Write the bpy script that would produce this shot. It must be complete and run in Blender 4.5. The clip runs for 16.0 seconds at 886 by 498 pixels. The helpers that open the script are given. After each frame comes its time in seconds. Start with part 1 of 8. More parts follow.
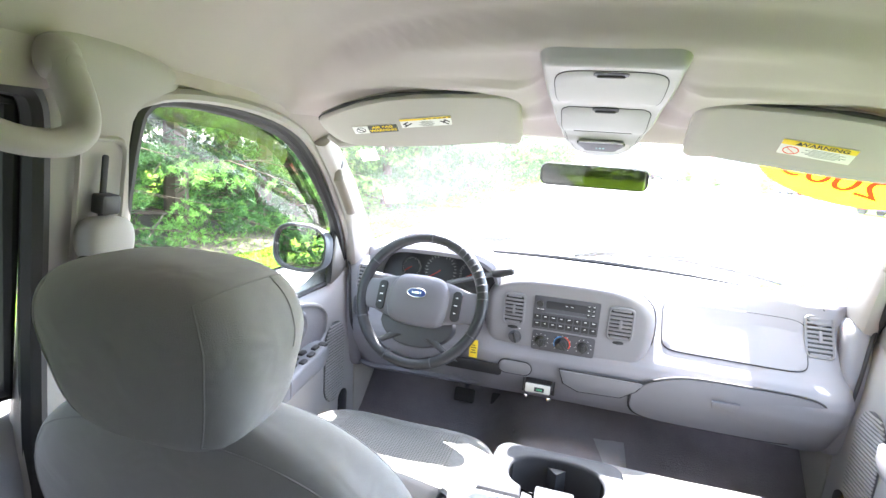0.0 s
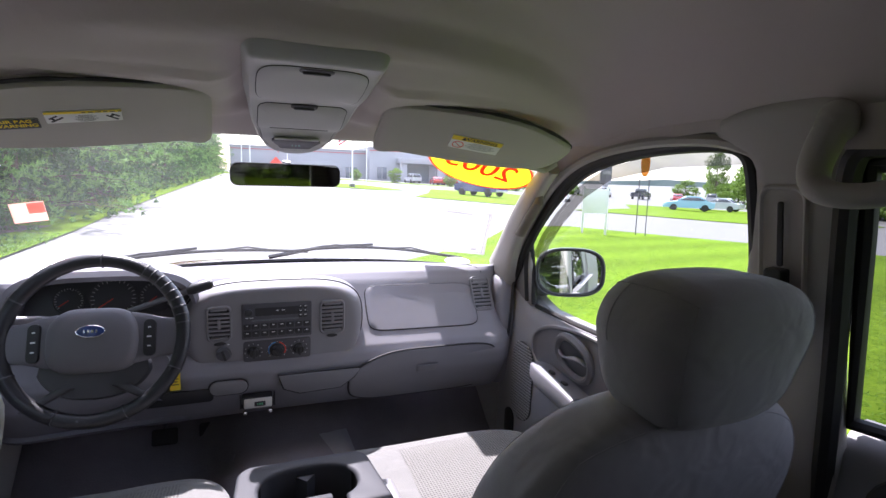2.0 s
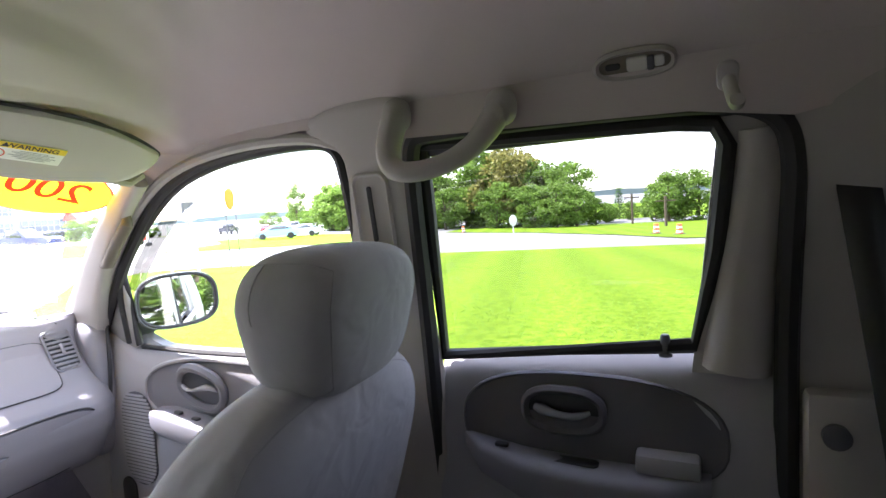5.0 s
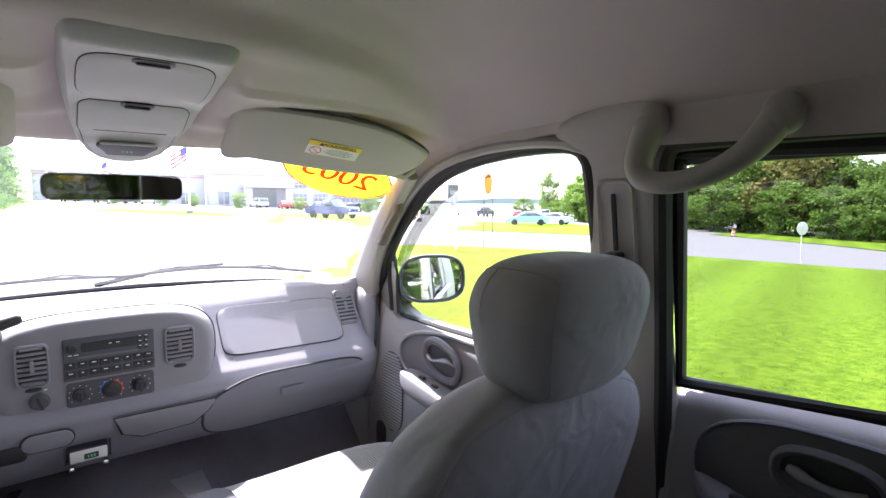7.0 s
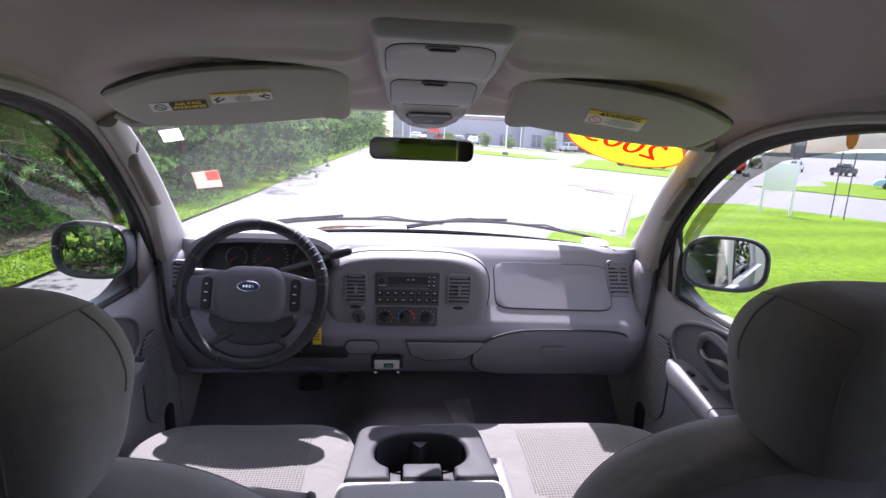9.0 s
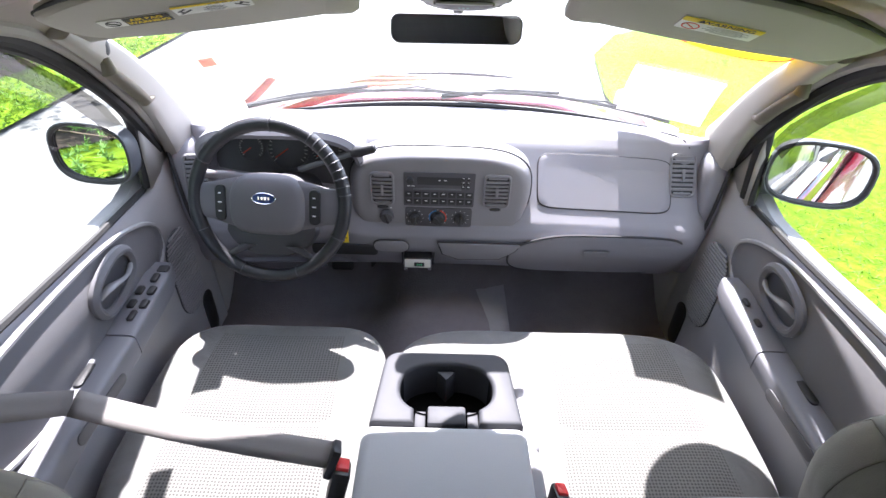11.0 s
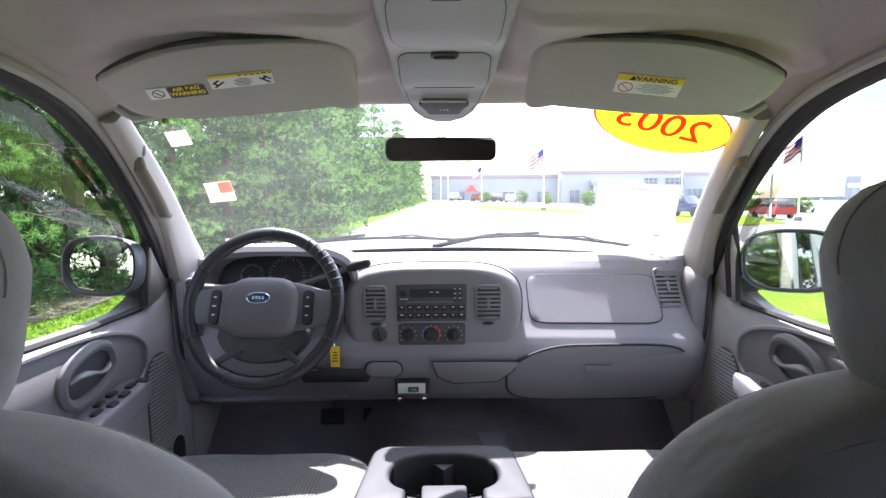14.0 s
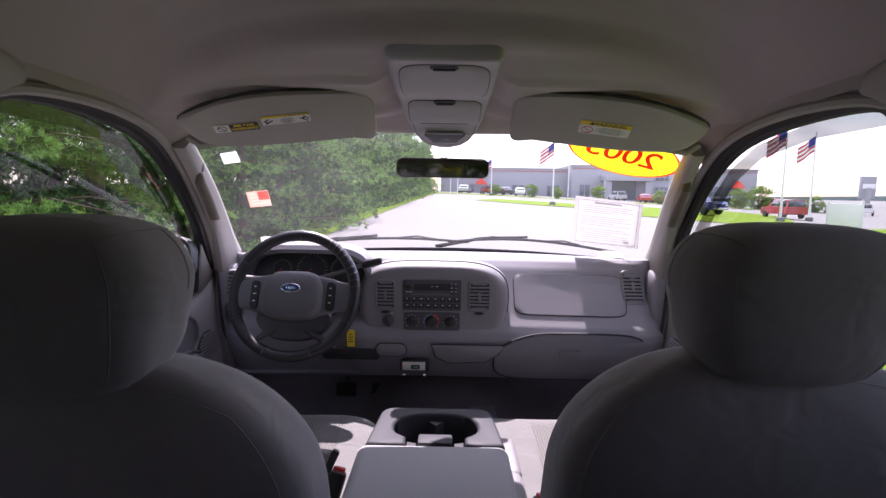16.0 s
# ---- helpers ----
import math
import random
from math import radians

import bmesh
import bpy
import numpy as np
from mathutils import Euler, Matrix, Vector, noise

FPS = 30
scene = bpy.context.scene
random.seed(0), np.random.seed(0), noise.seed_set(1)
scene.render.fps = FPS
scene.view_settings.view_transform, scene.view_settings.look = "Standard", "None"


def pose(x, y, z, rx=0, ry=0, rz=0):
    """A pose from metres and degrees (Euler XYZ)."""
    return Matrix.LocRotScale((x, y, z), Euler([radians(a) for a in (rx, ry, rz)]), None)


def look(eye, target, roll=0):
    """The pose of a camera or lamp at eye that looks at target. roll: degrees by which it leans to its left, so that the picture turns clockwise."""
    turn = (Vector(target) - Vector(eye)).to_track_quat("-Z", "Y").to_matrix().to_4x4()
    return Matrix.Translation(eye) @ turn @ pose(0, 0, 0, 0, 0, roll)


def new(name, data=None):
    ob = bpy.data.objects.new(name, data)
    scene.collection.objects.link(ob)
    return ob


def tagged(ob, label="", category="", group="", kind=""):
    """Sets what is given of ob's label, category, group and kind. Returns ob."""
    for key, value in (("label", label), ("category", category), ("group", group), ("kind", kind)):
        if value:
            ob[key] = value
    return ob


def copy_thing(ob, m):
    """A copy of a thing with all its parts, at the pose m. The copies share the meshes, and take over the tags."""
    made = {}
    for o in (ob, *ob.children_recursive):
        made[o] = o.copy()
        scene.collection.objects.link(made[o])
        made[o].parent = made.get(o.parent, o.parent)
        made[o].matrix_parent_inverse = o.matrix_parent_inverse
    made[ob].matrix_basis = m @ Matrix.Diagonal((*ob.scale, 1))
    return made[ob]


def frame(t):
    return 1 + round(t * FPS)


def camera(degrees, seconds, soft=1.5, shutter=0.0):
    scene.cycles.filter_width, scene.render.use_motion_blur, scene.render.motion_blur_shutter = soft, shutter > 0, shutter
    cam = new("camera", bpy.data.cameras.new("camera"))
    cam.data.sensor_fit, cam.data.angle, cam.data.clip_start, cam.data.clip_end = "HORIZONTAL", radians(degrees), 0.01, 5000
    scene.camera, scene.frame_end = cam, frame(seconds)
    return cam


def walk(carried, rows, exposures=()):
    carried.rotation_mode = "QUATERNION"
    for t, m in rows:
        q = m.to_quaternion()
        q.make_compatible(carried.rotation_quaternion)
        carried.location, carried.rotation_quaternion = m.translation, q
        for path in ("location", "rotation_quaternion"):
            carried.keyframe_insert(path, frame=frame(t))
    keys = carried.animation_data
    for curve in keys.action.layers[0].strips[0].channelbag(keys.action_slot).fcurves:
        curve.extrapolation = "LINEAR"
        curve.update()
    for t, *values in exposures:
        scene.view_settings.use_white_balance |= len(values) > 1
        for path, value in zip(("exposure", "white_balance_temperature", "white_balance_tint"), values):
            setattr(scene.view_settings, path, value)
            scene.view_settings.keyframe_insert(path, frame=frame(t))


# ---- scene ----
cam = camera(81.0, 16.0, soft=1.5)
PATH = [
    (0, (-0.01, -0.673, 1.573), (-0.522, 1.231, 1.24), 4.5),
    (0.5, (-0.029, -0.658, 1.583), (-0.271, 1.298, 1.241), 3.9),
    (1, (-0.069, -0.636, 1.582), (-0.013, 1.332, 1.229), 3.8),
    (1.5, (-0.106, -0.639, 1.581), (0.29, 1.294, 1.257), 3.9),
    (2, (-0.127, -0.651, 1.565), (0.602, 1.192, 1.296), 1.7),
    (2.5, (-0.14, -0.647, 1.557), (0.846, 1.076, 1.307), 1.4),
    (3, (-0.145, -0.639, 1.553), (1.098, 0.91, 1.323), -0.7),
    (3.5, (-0.151, -0.628, 1.536), (1.347, 0.678, 1.313), -1.5),
    (3.7, (-0.152, -0.623, 1.533), (1.429, 0.583, 1.321), -2.5),
    (4.4, (-0.154, -0.616, 1.511), (1.66, 0.331, 1.322), -3.8),
    (4.75, (-0.153, -0.616, 1.502), (1.701, 0.273, 1.324), -4.0),
    (5.1, (-0.152, -0.618, 1.498), (1.693, 0.269, 1.327), -3.8),
    (5.8, (-0.15, -0.617, 1.514), (1.531, 0.452, 1.331), -2.7),
    (6, (-0.157, -0.606, 1.532), (1.461, 0.55, 1.319), -2.6),
    (6.5, (-0.151, -0.611, 1.55), (1.273, 0.777, 1.334), -0.9),
    (7, (-0.144, -0.637, 1.526), (1.069, 0.943, 1.348), 0.1),
    (7.5, (-0.125, -0.638, 1.536), (0.781, 1.134, 1.338), 0.3),
    (8, (-0.089, -0.654, 1.538), (0.485, 1.25, 1.33), 0.8),
    (8.5, (-0.074, -0.652, 1.568), (0.212, 1.307, 1.283), 1.0),
    (9, (-0.065, -0.633, 1.587), (0.111, 1.317, 1.18), 2.4),
    (9.5, (-0.071, -0.503, 1.699), (0.093, 1.375, 1.029), 3.2),
    (10, (-0.058, -0.435, 1.757), (0.05, 1.337, 0.836), 3.1),
    (10.2, (-0.045, -0.409, 1.785), (0.019, 1.309, 0.763), 2.4),
    (10.8, (-0.035, -0.379, 1.807), (-0.007, 1.29, 0.67), 2.1),
    (11.25, (-0.032, -0.384, 1.79), (-0.009, 1.299, 0.67), 2.0),
    (11.7, (-0.031, -0.401, 1.753), (-0.003, 1.321, 0.709), 1.9),
    (12.3, (-0.028, -0.427, 1.683), (0.006, 1.362, 0.788), 1.5),
    (12.5, (-0.026, -0.441, 1.647), (0.014, 1.386, 0.834), 1.1),
    (13, (-0.019, -0.463, 1.556), (0.014, 1.434, 0.925), 0.4),
    (13.5, (-0.01, -0.494, 1.476), (0.0, 1.461, 1.055), -0.1),
    (14, (-0.01, -0.538, 1.425), (0.006, 1.454, 1.243), -0.4),
    (14.5, (0.003, -0.596, 1.43), (0.013, 1.397, 1.263), -0.3),
    (15, (0.003, -0.691, 1.448), (0.01, 1.301, 1.273), 0.8),
    (15.5, (0.024, -0.76, 1.491), (-0.012, 1.228, 1.28), 1.5),
    (16, (0.016, -0.813, 1.484), (0.0, 1.176, 1.269), 0.9),
]
EXPOSURES = [(0, 4.52, 6150, 12), (0.5, 3.82, 6100, 13), (1, 3.05, 6050, 16), (1.5, 2.42, 6000, 20), (2, 2.17, 6050, 24), (3, 2.34, 6150, 28), (3.7, 2.64, 6150, 27), (5.8, 3.95, 6150, 20), (6.5, 3.52, 6100, 22), (7, 3.17, 6100, 22),
             (7.5, 2.92, 6050, 24), (8, 2.67, 6050, 25), (9, 1.98, 6000, 28), (10.2, 2.44, 6050, 22), (12.3, 3.59, 6150, 14), (13, 3.57, 6150, 14), (13.5, 3.24, 6150, 16), (14, 2.74, 6100, 18), (15, 2.08, 6300, 25), (16, 1.72, 6250, 35)]
walk(cam, [(t, look(eye, goal, roll)) for t, eye, goal, roll in PATH], EXPOSURES)

# ---- light ----
SUN_EL, SUN_AZ = radians(57.6), radians(-4.0)
world = bpy.data.worlds.new("sky")
scene.world = world
world.use_nodes = True
wn, wl = world.node_tree.nodes, world.node_tree.links
sky = wn.new("ShaderNodeTexSky")
sky.sky_type, sky.sun_disc = "NISHITA", False
sky.sun_elevation, sky.sun_rotation = SUN_EL, SUN_AZ
sky.air_density, sky.dust_density = 1.2, 1.2
# thin broken cloud over the whole sky
cloud, cmap, cmix, ccol = wn.new("ShaderNodeTexNoise"), wn.new("ShaderNodeMapRange"), wn.new("ShaderNodeMix"), wn.new("ShaderNodeTexCoord")
cloud.inputs["Scale"].default_value, cloud.inputs["Detail"].default_value = 2.2, 7
cst = wn.new("ShaderNodeMapping")
cst.inputs["Scale"].default_value = (1, 1, 3.0)
wl.new(ccol.outputs["Generated"], cst.inputs["Vector"])
wl.new(cst.outputs["Vector"], cloud.inputs["Vector"])
cmap.inputs["From Min"].default_value, cmap.inputs["From Max"].default_value = 0.40, 0.58
wl.new(cloud.outputs["Fac"], cmap.inputs["Value"])
cmix.data_type = "RGBA"
wl.new(cmap.outputs["Result"], cmix.inputs["Factor"])
wl.new(sky.outputs["Color"], cmix.inputs["A"])
# cloud undersides are greyer than their lit tops
shade, sramp, smix = wn.new("ShaderNodeTexNoise"), wn.new("ShaderNodeMapRange"), wn.new("ShaderNodeMix")
shade.inputs["Scale"].default_value, shade.inputs["Detail"].default_value = 7.0, 8
wl.new(cst.outputs["Vector"], shade.inputs["Vector"])
sramp.inputs["From Min"].default_value, sramp.inputs["From Max"].default_value = 0.38, 0.62
wl.new(shade.outputs["Fac"], sramp.inputs["Value"])
smix.data_type = "RGBA"
smix.inputs["A"].default_value, smix.inputs["B"].default_value = (3.6, 3.9, 4.4, 1), (7.4, 7.5, 7.7, 1)
wl.new(sramp.outputs["Result"], smix.inputs["Factor"])
wl.new(smix.outputs["Result"], cmix.inputs["B"])
wl.new(cmix.outputs["Result"], wn["Background"].inputs["Color"])
wn["Background"].inputs["Strength"].default_value = 0.145
sun = new("sun", bpy.data.lights.new("sun", "SUN"))
sun.data.energy, sun.data.angle, sun.data.color = 4.0, radians(0.6), (1.0, 0.96, 0.9)
sun.matrix_world = look((0, 0, 0), (-math.sin(SUN_AZ) * math.cos(SUN_EL), -math.cos(SUN_AZ) * math.cos(SUN_EL), -math.sin(SUN_EL)))

# ---- tools ----
INV = {}


def thing(name, loc, label, category, group="", kind=""):
    ob = new(name)
    ob.location = loc
    ob.empty_display_size = 0.05
    INV[ob.name] = Matrix.Translation(loc).inverted()
    return tagged(ob, label, category, group, kind)


def mesh_of(name, bm, material, sharp=38):
    bmesh.ops.recalc_face_normals(bm, faces=bm.faces[:])
    me = bpy.data.meshes.new(name)
    bm.to_mesh(me)
    bm.free()
    me.materials.append(material)
    me.shade_smooth()
    me.set_sharp_from_angle(angle=radians(sharp))
    return me


def part(name, bm, material, parent=None, label="", kind=""):
    ob = new(name, mesh_of(name, bm, material))
    if parent:
        ob.parent = parent
        ob.matrix_parent_inverse = INV.get(parent.name, Matrix())
    return tagged(ob, label, "", "", kind)


def solo(name, bm, material, label, category, kind="", group=""):
    return tagged(part(name, bm, material), label, category, group, kind)


def loft(bm, rings, cap=(True, True), closed=True):
    rows = [[bm.verts.new(p) for p in r] for r in rings]
    n = len(rows[0])
    for a, b in zip(rows, rows[1:]):
        for i in range(n if closed else n - 1):
            j = (i + 1) % n
            bm.faces.new((a[i], a[j], b[j], b[i]))
    if cap[0]:
        bm.faces.new(rows[0])
    if cap[1]:
        bm.faces.new(rows[-1])
    return rows


def rrect(w, h, r, n=5):
    r = min(r, w / 2 - 1e-5, h / 2 - 1e-5)
    out = []
    for cx, cy, a0 in ((w / 2 - r, h / 2 - r, 0), (-w / 2 + r, h / 2 - r, 90), (-w / 2 + r, -h / 2 + r, 180), (w / 2 - r, -h / 2 + r, 270)):
        for k in range(n + 1):
            a = radians(a0 + 90 * k / n)
            out.append((cx + r * math.cos(a), cy + r * math.sin(a)))
    return out


def ell(a, b, n=28, e=2.0):
    out = []
    for k in range(n):
        t = 2 * math.pi * k / n
        c, s = math.cos(t), math.sin(t)
        out.append((a * math.copysign(abs(c) ** (2 / e), c), b * math.copysign(abs(s) ** (2 / e), s)))
    return out


def slab(bm, m, outline, d, bev=0.002):
    """An outline in the local xy plane, raised by d along local z, with a rounded front edge."""
    xs, ys = [p[0] for p in outline], [p[1] for p in outline]
    cx, cy = (max(xs) + min(xs)) / 2, (max(ys) + min(ys)) / 2
    hw, hh = (max(xs) - min(xs)) / 2, (max(ys) - min(ys)) / 2
    rings = []
    for z, b in ((0, 0), (d - bev, 0), (d - 0.3 * bev, 0.3 * bev), (d, bev)):
        fx, fy = max(0.05, 1 - b / hw), max(0.05, 1 - b / hh)
        rings.append([m @ Vector((cx + (x - cx) * fx, cy + (y - cy) * fy, z)) for x, y in outline])
    loft(bm, rings)
    return bm


def ring(bm, m, outline, t, d, bev=0.002):
    """A frame of width t inside the outline, raised by d."""
    xs, ys = [p[0] for p in outline], [p[1] for p in outline]
    cx, cy = (max(xs) + min(xs)) / 2, (max(ys) + min(ys)) / 2
    hw, hh = (max(xs) - min(xs)) / 2, (max(ys) - min(ys)) / 2
    rings = []
    for z, b in ((0, 0), (d - bev, 0), (d, bev), (d, t - bev), (d - bev, t), (0, t)):
        rings.append([m @ Vector((cx + (x - cx) * (1 - b / hw), cy + (y - cy) * (1 - b / hh), z)) for x, y in outline])
    loft(bm, rings, (False, False))
    return bm


def box(bm, c, s, bev=0.004, m=None, seg=2):
    m = m or Matrix()
    g = bmesh.ops.create_cube(bm, size=1, matrix=m @ Matrix.Translation(c) @ Matrix.Diagonal((*s, 1)))
    if bev:
        es = list({e for v in g["verts"] for e in v.link_edges})
        bmesh.ops.bevel(bm, geom=es, offset=bev, segments=seg, profile=0.5, affect="EDGES", clamp_overlap=True)
    return bm


def tube(bm, pts, r, n=10, closed=False, flat=1.0, up=(0, 0, 1)):
    pts = [Vector(p) for p in pts]
    rr = r if isinstance(r, (list, tuple)) else [r] * len(pts)
    rings = []
    k = len(pts)
    prev = None
    for i, p in enumerate(pts):
        a = pts[(i + 1) % k] if closed or i < k - 1 else p
        b = pts[i - 1] if closed or i > 0 else p
        d = (a - b).normalized()
        u = Vector(up)
        if prev is not None:
            u = prev
        s = d.cross(u)
        if s.length < 1e-4:
            s = d.cross(Vector((1, 0.3, 0)))
        s.normalize()
        u = s.cross(d).normalized()
        prev = u
        rings.append([p + s * (rr[i] * math.cos(2 * math.pi * j / n)) + u * (rr[i] * flat * math.sin(2 * math.pi * j / n)) for j in range(n)])
    if closed:
        rings.append(rings[0])
        rows = loft(bm, rings, (False, False))
        bmesh.ops.remove_doubles(bm, verts=bm.verts[:], dist=1e-6)
    else:
        loft(bm, rings)
    return bm


def rounded(pts, closed=False, times=2):
    """Cuts the corners of a polyline."""
    pts = [Vector(p) for p in pts]
    for _ in range(times):
        out = [] if closed else [pts[0]]
        n = len(pts)
        for i in range(n if closed else n - 1):
            a, b = pts[i], pts[(i + 1) % n]
            out += [a.lerp(b, 0.25), a.lerp(b, 0.75)]
        if not closed:
            out.append(pts[-1])
        pts = out
    return pts


def lathe(bm, prof, m, n=24):
    loft(bm, [[m @ Vector((r * math.cos(2 * math.pi * k / n), r * math.sin(2 * math.pi * k / n), z)) for k in range(n)] for r, z in prof])
    return bm


def sheet(bm, f, nu, nv):
    """A surface from f(u, v), u and v from 0 to 1."""
    rows = [[bm.verts.new(f(i / nu, j / nv)) for i in range(nu + 1)] for j in range(nv + 1)]
    for a, b in zip(rows, rows[1:]):
        for i in range(nu):
            bm.faces.new((a[i], a[i + 1], b[i + 1], b[i]))
    return bm


def plate(bm, f, nu, nv, off):
    """A sheet from f(u, v) with a second one moved by off, closed round the rim."""
    off = Vector(off)
    a = [[bm.verts.new(f(i / nu, j / nv)) for i in range(nu + 1)] for j in range(nv + 1)]
    b = [[bm.verts.new(Vector(f(i / nu, j / nv)) + off) for i in range(nu + 1)] for j in range(nv + 1)]
    for rows in (a, b):
        for p, q in zip(rows, rows[1:]):
            for i in range(nu):
                bm.faces.new((p[i], p[i + 1], q[i + 1], q[i]))
    rim = lambda r: r[0] + [x[-1] for x in r[1:-1]] + r[-1][::-1] + [x[0] for x in r[-2:0:-1]]
    ra, rb = rim(a), rim(b)
    for i in range(len(ra)):
        j = (i + 1) % len(ra)
        bm.faces.new((ra[i], ra[j], rb[j], rb[i]))
    return bm


def thick(ob, t, offset=-1.0):
    md = ob.modifiers.new("thickness", "SOLIDIFY")
    md.thickness, md.offset = t, offset
    return ob


def pillow(bm, c, s, e=4.0, n=14, fn=None, m=None):
    """A cushion: a box of size s with rounded, slightly swollen sides; fn moves each point given in -1..1."""
    g = bmesh.ops.create_cube(bm, size=2)
    es = list({x for v in g["verts"] for x in v.link_edges})
    bmesh.ops.subdivide_edges(bm, edges=es, cuts=n, use_grid_fill=True)
    for v in bm.verts:
        p = v.co
        k = (abs(p.x) ** e + abs(p.y) ** e + abs(p.z) ** e) ** (1 / e)
        q = p / k
        if fn:
            q = fn(q)
        w = Vector((c[0] + q.x * s[0] / 2, c[1] + q.y * s[1] / 2, c[2] + q.z * s[2] / 2))
        v.co = m @ w if m else w
    return bm


def lerp(tab, x):
    if x <= tab[0][0]:
        return tab[0][1]
    for (x0, a), (x1, b) in zip(tab, tab[1:]):
        if x <= x1:
            t = (x - x0) / (x1 - x0)
            t = t * t * (3 - 2 * t)
            return a + (b - a) * t
    return tab[-1][1]


def facing(c, right, up):
    """A pose at c whose local x is right and y is up, z outwards."""
    r, u = Vector(right).normalized(), Vector(up)
    n = r.cross(u).normalized()
    u = n.cross(r).normalized()
    return Matrix.Translation(c) @ Matrix((r, u, n)).transposed().to_4x4()


# ---- materials ----
def mat(name, col, rough=0.6, var=0.12, vs=6.0, grain=0.1, gs=400.0, metal=0.0, spec=0.5, sheen=0.0, island=0.0, coat=0.0, rand=0.0):
    m = bpy.data.materials.new(name)
    m.use_nodes = True
    nt = m.node_tree
    N, L = nt.nodes, nt.links
    bs = N["Principled BSDF"]
    bs.inputs["Roughness"].default_value = rough
    bs.inputs["Metallic"].default_value = metal
    bs.inputs["Specular IOR Level"].default_value = spec
    bs.inputs["Sheen Weight"].default_value = sheen
    bs.inputs["Coat Weight"].default_value = coat
    co = N.new("ShaderNodeTexCoord")
    n1 = N.new("ShaderNodeTexNoise")
    n1.inputs["Scale"].default_value = vs
    n1.inputs["Detail"].default_value = 6
    n1.inputs["Roughness"].default_value = 0.65
    L.new(co.outputs["Object"], n1.inputs["Vector"])
    mix = N.new("ShaderNodeMix")
    mix.data_type = "RGBA"
    mix.inputs["A"].default_value = (*[c * (1 - var) for c in col], 1)
    mix.inputs["B"].default_value = (*[min(1, c * (1 + var)) for c in col], 1)
    L.new(n1.outputs["Fac"], mix.inputs["Factor"])
    out = mix.outputs["Result"]
    if island or rand:
        hs = N.new("ShaderNodeHueSaturation")
        mr = N.new("ShaderNodeMapRange")
        k = island or rand
        mr.inputs["To Min"].default_value, mr.inputs["To Max"].default_value = 1 - k, 1 + k
        if island:
            L.new(N.new("ShaderNodeNewGeometry").outputs["Random Per Island"], mr.inputs["Value"])
        else:
            L.new(N.new("ShaderNodeObjectInfo").outputs["Random"], mr.inputs["Value"])
        L.new(mr.outputs["Result"], hs.inputs["Value"])
        L.new(out, hs.inputs["Color"])
        out = hs.outputs["Color"]
    L.new(out, bs.inputs["Base Color"])
    if grain:
        n2 = N.new("ShaderNodeTexNoise")
        n2.inputs["Scale"].default_value = gs
        n2.inputs["Detail"].default_value = 3
        L.new(co.outputs["Object"], n2.inputs["Vector"])
        b = N.new("ShaderNodeBump")
        b.inputs["Strength"].default_value = grain
        b.inputs["Distance"].default_value = 0.002
        L.new(n2.outputs["Fac"], b.inputs["Height"])
        L.new(b.outputs["Normal"], bs.inputs["Normal"])
        mr2 = N.new("ShaderNodeMapRange")
        mr2.inputs["To Min"].default_value, mr2.inputs["To Max"].default_value = max(0.02, rough - 0.07), min(1, rough + 0.07)
        L.new(n1.outputs["Fac"], mr2.inputs["Value"])
        L.new(mr2.outputs["Result"], bs.inputs["Roughness"])
    return m


def creases(m, scale, strength):
    """Soft dents and folds under the fine grain."""
    N, L = m.node_tree.nodes, m.node_tree.links
    bs = N["Principled BSDF"]
    co, n, b = N.new("ShaderNodeTexCoord"), N.new("ShaderNodeTexNoise"), N.new("ShaderNodeBump")
    n.inputs["Scale"].default_value, n.inputs["Detail"].default_value, n.inputs["Distortion"].default_value = scale, 2, 0.6
    b.inputs["Strength"].default_value, b.inputs["Distance"].default_value = strength, 0.02
    L.new(co.outputs["Object"], n.inputs["Vector"])
    L.new(n.outputs["Fac"], b.inputs["Height"])
    if bs.inputs["Normal"].links:
        L.new(bs.inputs["Normal"].links[0].from_socket, b.inputs["Normal"])
    L.new(b.outputs["Normal"], bs.inputs["Normal"])
    return m


